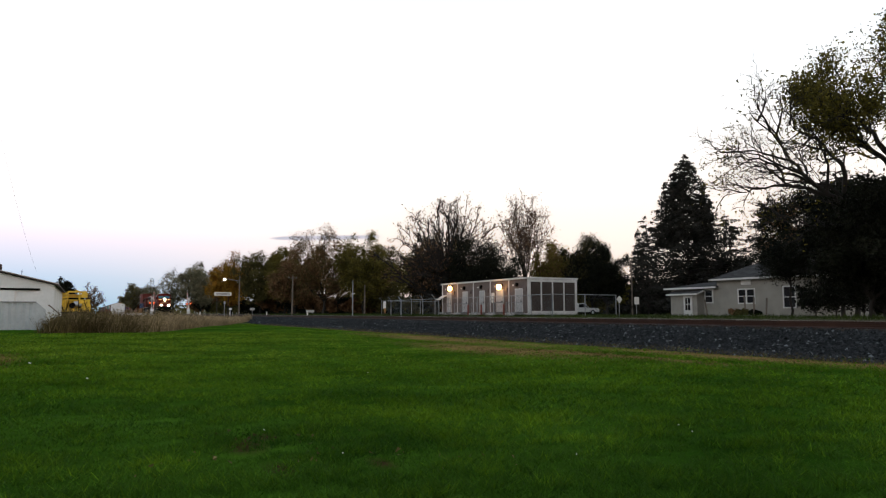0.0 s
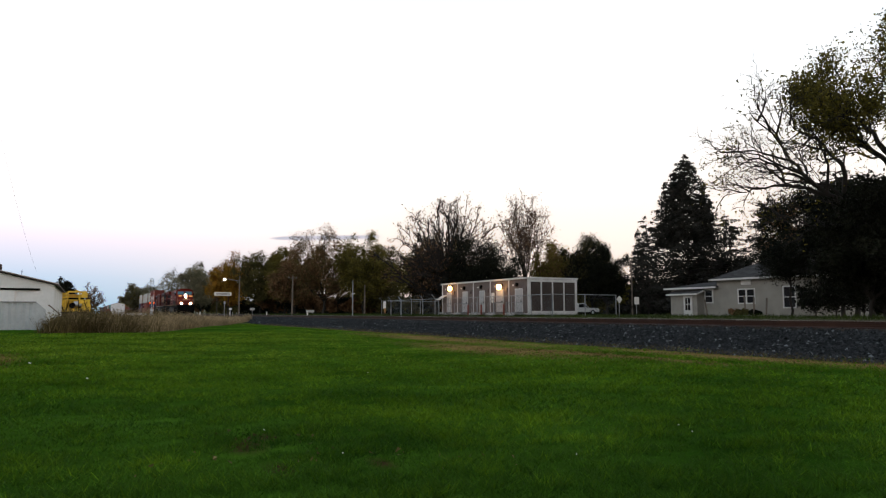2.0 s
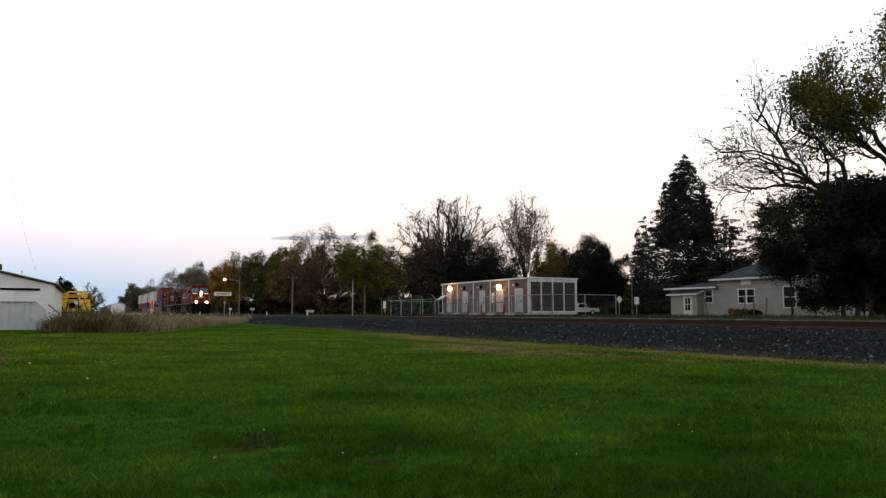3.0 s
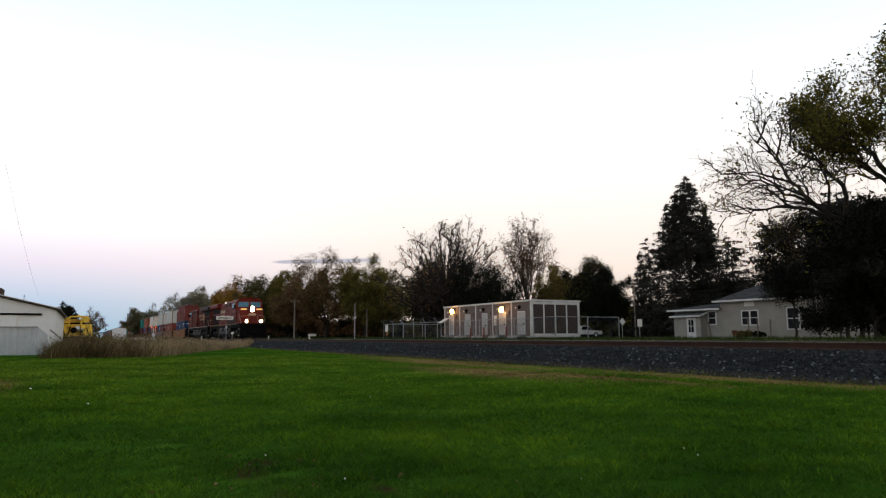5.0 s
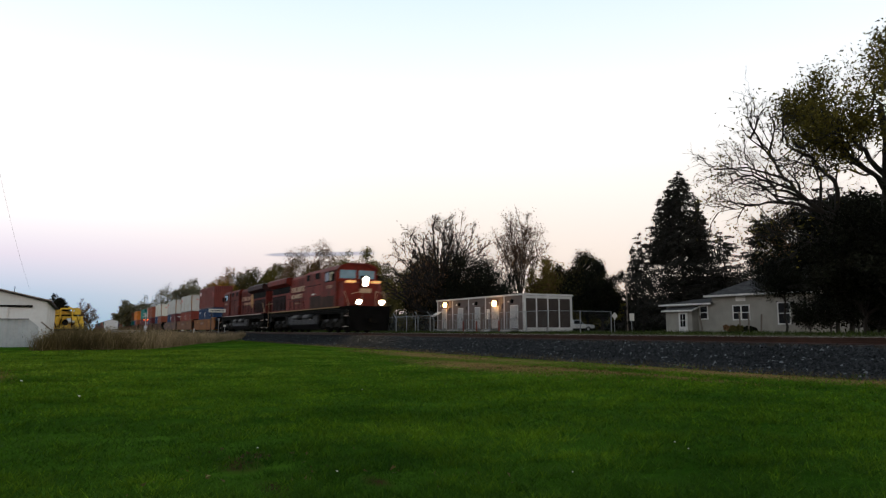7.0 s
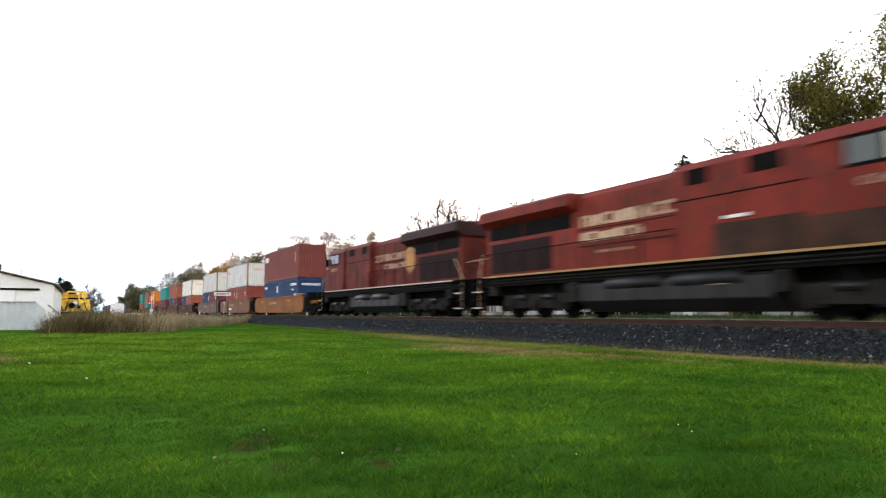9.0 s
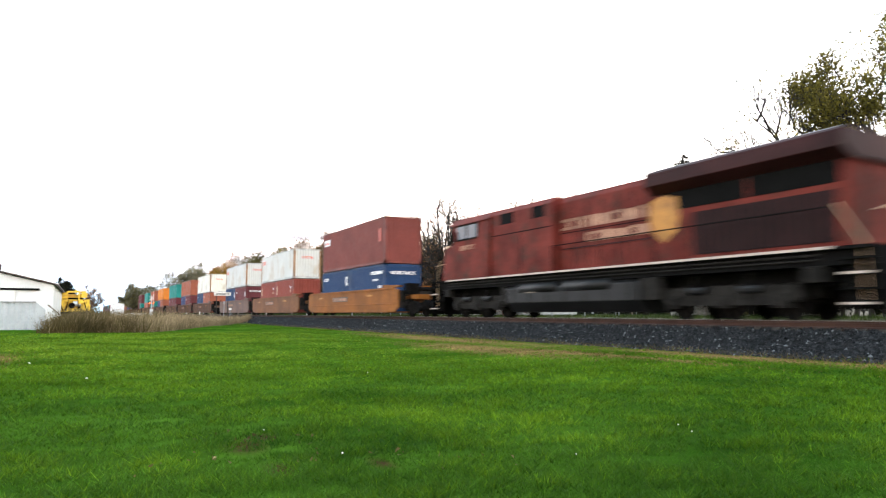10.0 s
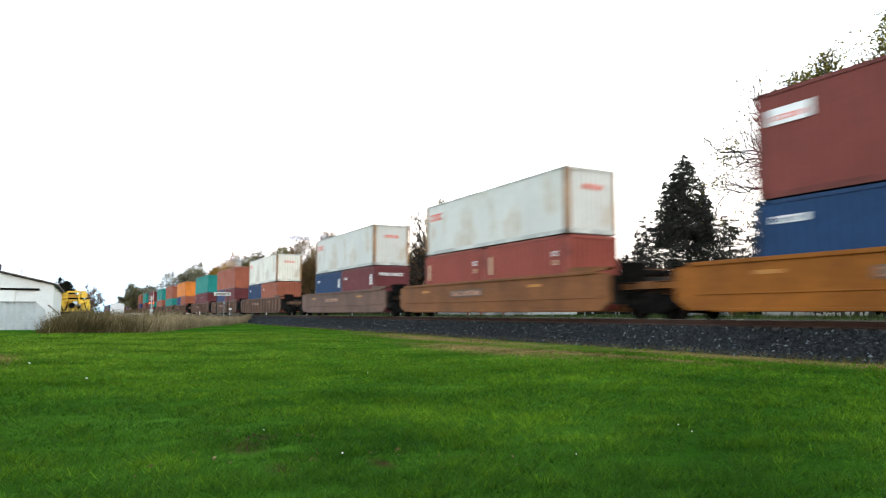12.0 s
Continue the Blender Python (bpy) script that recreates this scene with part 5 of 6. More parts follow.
            part("rim", G().tube((px, s * 0.92, 0.36), (px, s * 0.93, 0.36), 0.2, n=10), "silver", w)


pickup(-74.7, 60.5, 80, "white pickup truck parked behind the equipment building", "white_trim")
low = thing("low_sign", pose(-141.0, 42.5, 0.7, 0, 0, 0), "low white sign board standing far behind the track", "sign")
part("board", G().box(-0.04, 0.04, -0.85, 0.85, 0.45, 0.95), "sign", low, bevel=0.01)
for y_ in (-0.6, 0.6):
    part("leg", G().box(-0.04, 0.04, y_ - 0.05, y_ + 0.05, 0, 0.45), "galv", low)

# service wire to the shed roof
cw = thing("service_wire", pose(0, 0, 0), "thin black service wire running to the shed", "cable")
g = G()
a, b = Vector((-48.9, -2.6, 3.5)), Vector((-27.0, -2.7, 6.9))
for k in range(12):
    f0, f1 = k / 12, (k + 1) / 12
    sagged = lambda f: a.lerp(b, f) - Vector((0, 0, 1.2 * f * (1 - f)))
    g.tube(sagged(f0), sagged(f1), 0.004, n=4)
part("wire", g, "galv", cw)


# ---- vegetation ----
def fast_mesh(name, verts, faces, material, smooth=False):
    """Mesh from arrays; all faces with the same number of corners."""
    verts, faces = np.asarray(verts, dtype=np.float32), np.asarray(faces, dtype=np.int32)
    me = bpy.data.meshes.new(name)
    me.vertices.add(len(verts))
    me.vertices.foreach_set("co", verts.ravel())
    me.loops.add(faces.size)
    me.loops.foreach_set("vertex_index", faces.ravel())
    me.polygons.add(len(faces))
    me.polygons.foreach_set("loop_start", np.arange(0, faces.size, faces.shape[1], dtype=np.int32))
    me.update(calc_edges=True)
    me.materials.append(M[material])
    if smooth:
        me.polygons.foreach_set("use_smooth", np.ones(len(faces), dtype=bool))
    return me


def leaf_mesh(name, centres, size, material, rng, narrow=0.6, flat=0.0):
    c = np.asarray(centres)
    n = len(c)
    a = rng.normal(size=(n, 3))
    a[:, 2] *= 1 - flat
    a /= np.linalg.norm(a, axis=1, keepdims=True)
    b = np.cross(a, rng.normal(size=(n, 3)))
    b /= np.linalg.norm(b, axis=1, keepdims=True) + 1e-6
    s = (size * rng.uniform(0.6, 1.4, n))[:, None]
    v = np.stack([c - a * s * 0.55 - b * s * 0.42 * narrow, c - a * s * 0.3 + b * s * 0.6 * narrow, c + a * s * 0.72], 1).reshape(-1, 3)
    return fast_mesh(name, v, np.arange(3 * n).reshape(-1, 3), material)


class Limbs:
    """Collects tapered, bent branches as tubes."""

    def __init__(self):
        self.v, self.f, self.n = [], [], 0

    def branch(self, pts, r0, r1, sides):
        pts = np.asarray(pts, dtype=float)
        n = len(pts)
        d = np.gradient(pts, axis=0)
        d /= np.linalg.norm(d, axis=1, keepdims=True) + 1e-9
        ref = np.array([0.3, 0.9, 0.1]) if abs(d[0][2]) > 0.8 else np.array([0, 0, 1.0])
        u = np.cross(d, ref)
        u /= np.linalg.norm(u, axis=1, keepdims=True) + 1e-9
        w = np.cross(d, u)
        r = np.linspace(r0, r1, n)[:, None]
        base = self.n
        self.n += n * sides
        ang = np.arange(sides) * 2 * np.pi / sides
        ring = pts[:, None, :] + r[:, None, :] * (u[:, None, :] * np.cos(ang)[None, :, None] + w[:, None, :] * np.sin(ang)[None, :, None])
        self.v.append(ring.reshape(-1, 3))
        i, j = np.meshgrid(np.arange(n - 1), np.arange(sides), indexing="ij")
        i, j = i.ravel(), j.ravel()
        k = (j + 1) % sides
        self.f.append(base + np.stack([i * sides + j, i * sides + k, (i + 1) * sides + k, (i + 1) * sides + j], 1))

    def mesh(self, name, material):
        return fast_mesh(name, np.concatenate(self.v), np.concatenate(self.f), material, True)


def bent(p, q, rng, wobble, lift=0.0, n=6):
    """A crooked line from p to q."""
    p, q = np.asarray(p, float), np.asarray(q, float)
    t = np.linspace(0, 1, n)[:, None]
    length = np.linalg.norm(q - p)
    pts = p + (q - p) * t + np.array([0, 0, 1.0]) * lift * length * np.sin(np.pi * t) * 0.5
    off = rng.normal(size=(n, 3)) * wobble * length
    off[0] = off[-1] = 0
    return pts + off


def broad_tree(name, m, h, w, seed, leaves, leaf_size, leaf_material, label, base=0.22, limbs=11, subs=7, twigs=6, bare_top=0.0, shift=(0, 0), trunk_r=None, bark="bark", second=None, spread=0.5, category="tree", fill=0.5, loose=0.075, twig_r=0.012):
    """A broadleaved tree: limbs reach for points spread through the crown, carry side branches and twigs, and leaves sit on these."""
    rng = np.random.default_rng(seed)
    T = thing(name, m, label, category)
    R, c0 = w / 2, h * base
    tr = trunk_r or h * 0.016
    L_ = Limbs()
    fork = np.array([shift[0] * 0.3, shift[1] * 0.3, c0 + h * 0.12])
    L_.branch(bent((0, 0, -0.2), fork, rng, 0.02, n=6), tr * 1.25, tr * 0.8, 9)
    ends, inner = [], []
    for i in range(limbs):
        az = i * 2.399 + rng.uniform(-0.3, 0.3)
        k = (i + 0.5) / limbs
        up = c0 + (h - c0) * (0.22 + 0.78 * k) * rng.uniform(0.9, 1.0)
        out = R * math.sqrt(max(0.06, 1 - (max(0.0, (up - c0) / (h - c0) - 0.42) / 0.6) ** 2)) * rng.uniform(0.62, 1.0)
        q = np.array([math.cos(az) * out + shift[0], math.sin(az) * out + shift[1], up])
        main = bent(fork * (1, 1, 0.75 + 0.25 * k), q, rng, 0.035, 0.12, 8)
        L_.branch(main, tr * (0.62 - 0.1 * k), tr * 0.09, 6)
        for j in range(subs):
            f = 0.3 + 0.7 * (j + rng.uniform(0, 1)) / subs
            a = main[min(7, int(f * 7))]
            d = rng.normal(size=3)
            d /= np.linalg.norm(d)
            d[2] = abs(d[2]) * 0.9 + 0.1
            d = d + (q - fork) / np.linalg.norm(q - fork) * 0.7
            b = a + d / np.linalg.norm(d) * R * spread * (1.2 - 0.6 * f) * rng.uniform(0.7, 1.2)
            sub = bent(a, b, rng, 0.05, 0.05, 6)
            inner += list(sub[1:])
            L_.branch(sub, max(twig_r * 1.5, tr * 0.16), max(twig_r, tr * 0.045), 4)
            for t in range(twigs):
                a2 = sub[rng.integers(2, 6)]
                d2 = rng.normal(size=3)
                d2[2] += 0.35
                d2 = d2 / np.linalg.norm(d2) + (b - a) / np.linalg.norm(b - a) * 0.8
                b2 = a2 + d2 / np.linalg.norm(d2) * R * 0.2 * rng.uniform(0.5, 1.3)
                tw = bent(a2, b2, rng, 0.06, 0, 4)
                L_.branch(tw, max(twig_r, tr * 0.04), max(twig_r * 0.5, tr * 0.014), 3)
                ends.append(tw[2]), ends.append(tw[3])
    part("trunk", L_.mesh("trunk", bark), None, T, "dark trunk with many crooked limbs")
    if leaves:
        e = np.array(ends)
        if bare_top:
            keep = rng.uniform(size=len(e)) > bare_top * np.clip((e[:, 2] - c0) / (h - c0) * 1.4, 0, 1)
            e = e[keep]
        inn = np.array(inner)

        def places(k):
            q = e[rng.integers(0, len(e), k)] + np.clip(rng.normal(size=(k, 3)), -1.4, 1.4) * R * loose
            f = rng.uniform(size=k) < fill
            q[f] = inn[rng.integers(0, len(inn), f.sum())] + np.clip(rng.normal(size=(f.sum(), 3)), -1.2, 1.2) * R * 0.14
            q[:, 2] = np.maximum(q[:, 2], 0.15)
            return q

        part("crown", leaf_mesh("crown", places(leaves), leaf_size, leaf_material, rng), None, T, "uneven crown of small leaves")
        if second:
            part("crown_tint", leaf_mesh("crown_tint", places(int(leaves * second[0])), leaf_size, second[1], rng), None, T)
    return T


def conifer(name, m, h, w, seed, label, whorl=0.5, per=8, sparse=0.0, droop=0.25, power=0.6, quads=40, size=0.3, start=0.04, material="needle", leaders=0):
    """A conifer: whorls of boughs, each a flat spray of needles that hangs at its sides; extra leaders stand beside the tip."""
    rng = np.random.default_rng(seed)
    T = thing(name, m, label, "conifer")
    L_ = Limbs()
    stems = [(0.0, 0.0, 0.0, h, w / 2)]
    for k in range(leaders):
        az, out = k * 2.4 + 0.5, w * rng.uniform(0.10, 0.20)
        stems.append((math.cos(az) * out, math.sin(az) * out, h * rng.uniform(0.40, 0.5), h * rng.uniform(0.80, 0.95), w * rng.uniform(0.09, 0.13)))
    pts = []
    for sx, sy, z0, z1, half in stems:
        L_.branch(bent((sx, sy, z0 - 0.2), (sx, sy, z1), rng, 0.004, n=8), (z1 - z0) * 0.014, 0.012, 8)
        z = z0 + (z1 - z0) * start
        while z < z1 * 0.99:
            reach = half * max(0.0, 1 - (z - z0) / (z1 - z0)) ** power + 0.06
            for k in range(max(2, int(per * min(1.0, 0.2 + reach / 2.5)))):
                if rng.uniform() < sparse:
                    continue
                az, ln = rng.uniform(0, 6.283), reach * rng.uniform(0.45, 1.12)
                out = np.array([math.cos(az), math.sin(az), 0.0])
                q = np.array([sx, sy, z]) + out * ln + np.array([0, 0, ln * (0.10 - droop * rng.uniform(0.3, 1.4))])
                br = bent((sx, sy, z), q, rng, 0.03, 0.12, 5)
                L_.branch(br, 0.02 + 0.008 * ln, 0.01, 3)
                n = int(quads * min(1.6, ln / 2.0)) + 4
                t = rng.uniform(0.12, 1.0, n) ** 0.75
                i = np.minimum((t * 4).astype(int), 3)
                fr = (t * 4 - i)[:, None]
                side = rng.normal(size=n) * 0.16 * ln * (1.15 - t)
                across = np.array([-out[1], out[0], 0.0])
                hang = np.stack([np.zeros(n), np.zeros(n), -np.abs(side) * 0.5 - rng.exponential(0.10, n)], 1)
                pts.append(br[i] * (1 - fr) + br[i + 1] * fr + side[:, None] * across + hang)
            z += whorl * rng.uniform(0.6, 1.4)
    part("trunk", L_.mesh("trunk", "bark"), None, T)
    part("foliage", leaf_mesh("foliage", np.concatenate(pts), size, material, rng, 0.4), None, T, "dark drooping needles with gaps")
    return T


def grow(limbs, pts, r, level, rng, ends, counts, ratio, thin, rise):
    """A branch and, level by level, the branches that leave it; collects the ends of the last."""
    limbs.branch(pts, r, max(thin, r * 0.10), (3, 4, 5, 7)[level])
    if level == 0:
        ends += [pts[-1], pts[len(pts) // 2]]
        return
    length = float(np.linalg.norm(np.diff(pts, axis=0), axis=1).sum())
    n = counts[level - 1]
    for j in range(n):
        f = 0.22 + 0.78 * (j + rng.uniform()) / n
        i = min(int(f * (len(pts) - 1)), len(pts) - 2)
        a = pts[i] + (pts[i + 1] - pts[i]) * (f * (len(pts) - 1) - i)
        d = pts[i + 1] - pts[i]
        d = d / (np.linalg.norm(d) + 1e-9)
        s = np.cross(d, rng.normal(size=3))
        s /= np.linalg.norm(s) + 1e-9
        turn = rng.uniform(0.45, 1.0)
        way = d * math.cos(turn) + s * math.sin(turn) + np.array([0, 0, rise])
        b = a + way / np.linalg.norm(way) * length * ratio * (1.2 - 0.7 * f) * rng.uniform(0.6, 1.3)
        b[2] = max(b[2], 0.6)
        grow(limbs, bent(a, b, rng, 0.05, 0.1, 5 if level > 1 else 4), max(thin, r * (0.5 - 0.18 * f)), level - 1, rng, ends, counts, ratio, thin, rise)


def limbed_tree(name, m, seed, trunk, limbs, r, label, counts=(4, 6, 8), ratio=0.45, thin=0.012, rise=0.25, bark="bark", leaves=0, leaf_size=0.15, leaf_material="leaf_olive", second=None, leafy_at=None, puff=0.25):
    """A tree from the course of its trunk and of its main limbs; leafy_at gives how leafy a place of its crown is."""
    rng = np.random.default_rng(seed)
    T = thing(name, m, label, "tree")
    L_, ends = Limbs(), []
    L_.branch(np.array(trunk, float), r * 1.2, r * 0.45, 10)
    for k, pts in limbs:
        pts = np.array(pts, float)
        t, u = np.linspace(0, 1, len(pts)), np.linspace(0, 1, 3 * len(pts))
        fine = np.stack([np.interp(u, t, pts[:, c]) for c in range(3)], 1)
        fine[1:-1] = (fine[:-2] + 2 * fine[1:-1] + fine[2:]) / 4 + rng.normal(size=(len(fine) - 2, 3)) * 0.06
        grow(L_, fine, r * k, 3 if k > 0.2 else 1, rng, ends, counts, ratio, thin, rise)
    part("trunk", L_.mesh("trunk", bark), None, T, "dark trunk with many crooked limbs")
    e = np.array(ends)
    if leafy_at is not None:
        e = e[rng.uniform(size=len(e)) < leafy_at(e)]
    if leaves:
        place = lambda n: e[rng.integers(0, len(e), n)] + np.clip(rng.normal(size=(n, 3)), -1.6, 1.6) * puff
        part("crown", leaf_mesh("crown", place(leaves), leaf_size, leaf_material, rng), None, T, "uneven crown of small leaves")
        if second:
            part("crown_tint", leaf_mesh("crown_tint", place(int(leaves * second[0])), leaf_size, second[1], rng), None, T)
    return T


def fan(seed, n, low, high, half, top, fork):
    """Courses of n limbs that fan out of a fork, from elevation low to high, to the edge of a domed crown."""
    rng = np.random.default_rng(seed)
    out = []
    for i in range(n):
        el = radians(low + (high - low) * (i + rng.uniform(0.2, 0.8)) / n)
        az = i * 2.399 + rng.uniform(-0.3, 0.3)
        k = rng.uniform(0.82, 1.0)
        end = np.array([math.cos(az) * math.cos(el) * half * k, math.sin(az) * math.cos(el) * half * k, fork + (top - fork) * math.sin(el) ** 0.8 * k])
        a = np.array([0, 0, fork * rng.uniform(0.6, 1.5)])
        mid = a + (end - a) * 0.5 + np.array([0, 0, -0.06 * np.linalg.norm(end - a) * math.cos(el)]) + rng.normal(size=3) * 0.35
        out.append((rng.uniform(0.38, 0.6), [a, mid, end]))
    return out


def at(x, y, turn=0, z=FAR_Z - 0.05):
    return pose(x, y, z, 0, 0, turn)


# the far row, from the crossing to the equipment building
broad_tree("tree", at(-252, 15.1), 10.3, 8.4, 1, 18200, 0.30, "leaf_hazy", "grey-green broadleaf tree beyond the crossing, paled with painted haze", base=0.05, second=(0.3, "leaf_olive"), fill=0.5)
broad_tree("tree", at(-247, 20.0), 9.6, 10.0, 51, 9000, 0.32, "leaf_hazy", "grey-green tree beyond the crossing, paled with painted haze", base=0.05, second=(0.3, "leaf_green"), fill=0.55, loose=0.055, limbs=14)
broad_tree("tree", at(-234, 25.5), 15.6, 9.6, 2, 6400, 0.31, "leaf_hazy", "thin half-bare tree beyond the crossing", base=0.05, twigs=5, bark="twig", fill=0.55, loose=0.055, limbs=14)
broad_tree("tree", at(-220.5, 32), 15.4, 14.4, 3, 30500, 0.33, "leaf_hazy", "rounded dull green broadleaf tree", base=0.05, fill=0.55, loose=0.055, limbs=14)
broad_tree("tree", at(-230, 40), 13.5, 14.4, 31, 26100, 0.35, "leaf_rust", "brownish broadleaf tree in the far row", base=0.05, fill=0.55, loose=0.055, limbs=14)
broad_tree("tree", at(-195, 36.4), 15.8, 13.8, 4, 32700, 0.29, "leaf_orange", "orange autumn maple in the far row", base=0.05, second=(0.25, "leaf_olive"), fill=0.55, loose=0.055, limbs=14)
broad_tree("tree", at(-181, 41.2), 16.8, 14.2, 5, 39200, 0.28, "leaf_green", "dense dark green broadleaf tree", base=0.05, fill=0.55, loose=0.055, limbs=14)
broad_tree("tree", at(-173, 45.5), 17.4, 12.2, 6, 37100, 0.26, "leaf_olive", "yellow-green broadleaf tree in the far row", base=0.05, second=(0.4, "leaf_green"), fill=0.55, loose=0.055, limbs=14)
broad_tree("tree", at(-162, 45), 13.0, 13.8, 7, 34800, 0.26, "leaf_rust", "rust-brown autumn tree in the far row", base=0.05, second=(0.4, "leaf_green"), fill=0.55, loose=0.055, limbs=14)
broad_tree("tree", at(-144, 46.5), 19.2, 16.3, 8, 28300, 0.23, "leaf_rust", "tall rusty tree with thinning leaves on top", base=0.05, bare_top=0.55, second=(0.7, "leaf_green"), fill=0.55, loose=0.055, limbs=14)
broad_tree("tree", at(-131, 50.5), 16.2, 13.8, 9, 32700, 0.23, "leaf_olive", "olive broadleaf tree with gaps in its crown", base=0.05, second=(0.6, "leaf_green"), bare_top=0.25, fill=0.55, loose=0.055, limbs=14)
broad_tree("tree", at(-138, 58), 14.0, 15.6, 10, 39200, 0.26, "leaf_green", "dark green broadleaf tree behind the row", base=0.05, fill=0.55, loose=0.055, limbs=14)
broad_tree("tree", at(-112, 57), 13.0, 14.4, 11, 39200, 0.23, "leaf_green", "dark green broadleaf tree behind the row", base=0.05, second=(0.4, "leaf_olive"), fill=0.55, loose=0.055, limbs=14)
# the big bare tree and the pale one
limbed_tree("bare_tree", at(-96.0, 51.0), 12, [(0, 0, -0.2), (0.1, 0, 2.0), (0, 0.1, 4.5), (0.1, 0, 8)], fan(12, 36, 2, 88, 12.2, 18.4, 3.0), 0.50,
            "wide spreading tree almost bare of leaves", counts=(4, 5, 8), ratio=0.37, thin=0.026, rise=0.14, bark="twig", leaves=5000, leaf_size=0.22, leaf_material="leaf_rust", second=(0.4, "leaf_dark"), puff=0.4,
            leafy_at=lambda e: np.where(e[:, 2] > 13, 0.45, 0.8))
limbed_tree("bare_tree", at(-94.3, 65), 13, [(0, 0, -0.2), (0, 0.1, 3.0), (0, 0, 7.0), (0.1, 0, 10)], fan(13, 18, 35, 89, 6.2, 18.6, 4.5), 0.20,
            "slender pale twiggy tree with few leaves", counts=(4, 5, 8), ratio=0.42, thin=0.018, rise=0.45, bark="pale_twig", leaves=4500, leaf_size=0.20, leaf_material="leaf_rust", puff=0.5)
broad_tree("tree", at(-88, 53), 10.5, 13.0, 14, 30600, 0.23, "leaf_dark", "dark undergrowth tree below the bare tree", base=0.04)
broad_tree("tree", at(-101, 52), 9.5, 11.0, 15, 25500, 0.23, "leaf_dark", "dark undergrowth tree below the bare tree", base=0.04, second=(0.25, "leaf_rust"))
broad_tree("tree", at(-89, 68), 11.0, 11.0, 16, 22900, 0.23, "leaf_olive", "olive-brown tree behind the equipment building", base=0.05, second=(0.5, "leaf_rust"))
broad_tree("tree", at(-100.4, 76.4), 12.4, 8.0, 17, 11400, 0.25, "leaf_rust", "rusty yellow autumn tree", base=0.1, second=(0.5, "leaf_olive"))
broad_tree("tree", at(-92, 80), 9.5, 9.0, 27, 14000, 0.25, "leaf_olive", "olive tree in the gap between trees", base=0.05)
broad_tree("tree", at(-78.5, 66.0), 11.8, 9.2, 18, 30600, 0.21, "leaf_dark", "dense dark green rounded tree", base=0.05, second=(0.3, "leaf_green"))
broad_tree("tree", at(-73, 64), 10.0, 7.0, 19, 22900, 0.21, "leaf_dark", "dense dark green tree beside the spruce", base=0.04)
conifer("spruce", at(-72.0, 69.0), 12.4, 5.6, 20, "small dark spruce before taller trees", per=9, whorl=0.4, power=0.75, quads=34)
conifer("pine", at(-68.1, 66.8), 13.6, 6.6, 21, "ragged dark pine beside the tall spruce", whorl=0.42, per=8, sparse=0.25, power=0.35, droop=0.12, quads=44, size=0.28, start=0.2)
conifer("spruce", at(-62.1, 67.8), 20.9, 17.0, 22, "tall dark spruce rising behind the house", per=15, whorl=0.42, power=0.74, quads=44, size=0.28, droop=0.14, sparse=0.15, leaders=5)
conifer("pine", at(-57.0, 69.5), 12.3, 7.5, 23, "ragged dark pine behind the house", whorl=0.42, per=8, sparse=0.3, power=0.35, droop=0.12, quads=44, size=0.28, start=0.2)
conifer("pine", at(-51.0, 69.0), 13.6, 9.0, 24, "ragged dark pine behind the house roof", whorl=0.42, per=8, sparse=0.3, power=0.35, droop=0.12, quads=46, size=0.28, start=0.25)
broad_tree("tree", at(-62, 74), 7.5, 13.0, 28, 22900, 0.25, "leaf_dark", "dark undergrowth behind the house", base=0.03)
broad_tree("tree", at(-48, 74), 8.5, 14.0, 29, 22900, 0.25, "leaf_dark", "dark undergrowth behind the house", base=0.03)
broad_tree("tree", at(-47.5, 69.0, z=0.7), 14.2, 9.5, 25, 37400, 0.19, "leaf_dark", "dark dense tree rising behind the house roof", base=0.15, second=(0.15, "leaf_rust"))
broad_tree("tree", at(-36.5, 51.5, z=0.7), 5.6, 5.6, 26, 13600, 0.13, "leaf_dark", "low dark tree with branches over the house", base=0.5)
# the large tree at the edge of the yard and the dark mass below it
ACROSS, BEYOND = np.array([-0.4656, -0.885, 0]), np.array([-0.885, 0.4656, 0])


def yard_limb(k, *pts):
    """A limb of the large tree: metres towards the yard, beyond, and up."""
    return k, [ACROSS * a + BEYOND * b + np.array([0, 0, z]) for a, b, z in pts]


def yard_leaves(e):
    """Leaves hang in patches in the upper crown and thin out towards the yard."""
    a, b, z = e @ ACROSS, e @ BEYOND, e[:, 2]
    patch = 0.5 + 0.5 * np.sin(a * 1.9 + 1.0) * np.sin(b * 1.6 + 0.4) * np.sin(z * 1.7)
    return np.where((a < 5.2) & (z > 9.0 + 0.25 * np.maximum(a, 0)), 0.14 + 0.7 * patch ** 1.6, 0.02)


limbed_tree("large_tree", at(-21.6, 40.0, z=0.7), 41, [(0, 0, -0.2), (0.05, 0, 3), (-0.1, 0.1, 6), (0.1, 0, 8.5), (0.2, 0.1, 11), (0, 0, 13)],
            [yard_limb(0.55, (0, 0, 5.6), (1.8, 0.3, 6.5), (3.3, 0.5, 6.8), (4.8, 0.2, 7.8), (5.8, 0, 9.0), (6.8, -0.2, 10.3), (8.2, -0.4, 11.6)),
             yard_limb(0.42, (2.6, 0.4, 6.7), (2.9, -0.3, 8.2), (3.9, -0.6, 9.3), (5.2, -0.8, 10.2), (6.4, -0.9, 10.8)),
             yard_limb(0.34, (3.6, 0.4, 7.0), (5.2, 0.8, 7.6), (7.0, 1.0, 7.5), (9.2, 1.1, 7.0)),
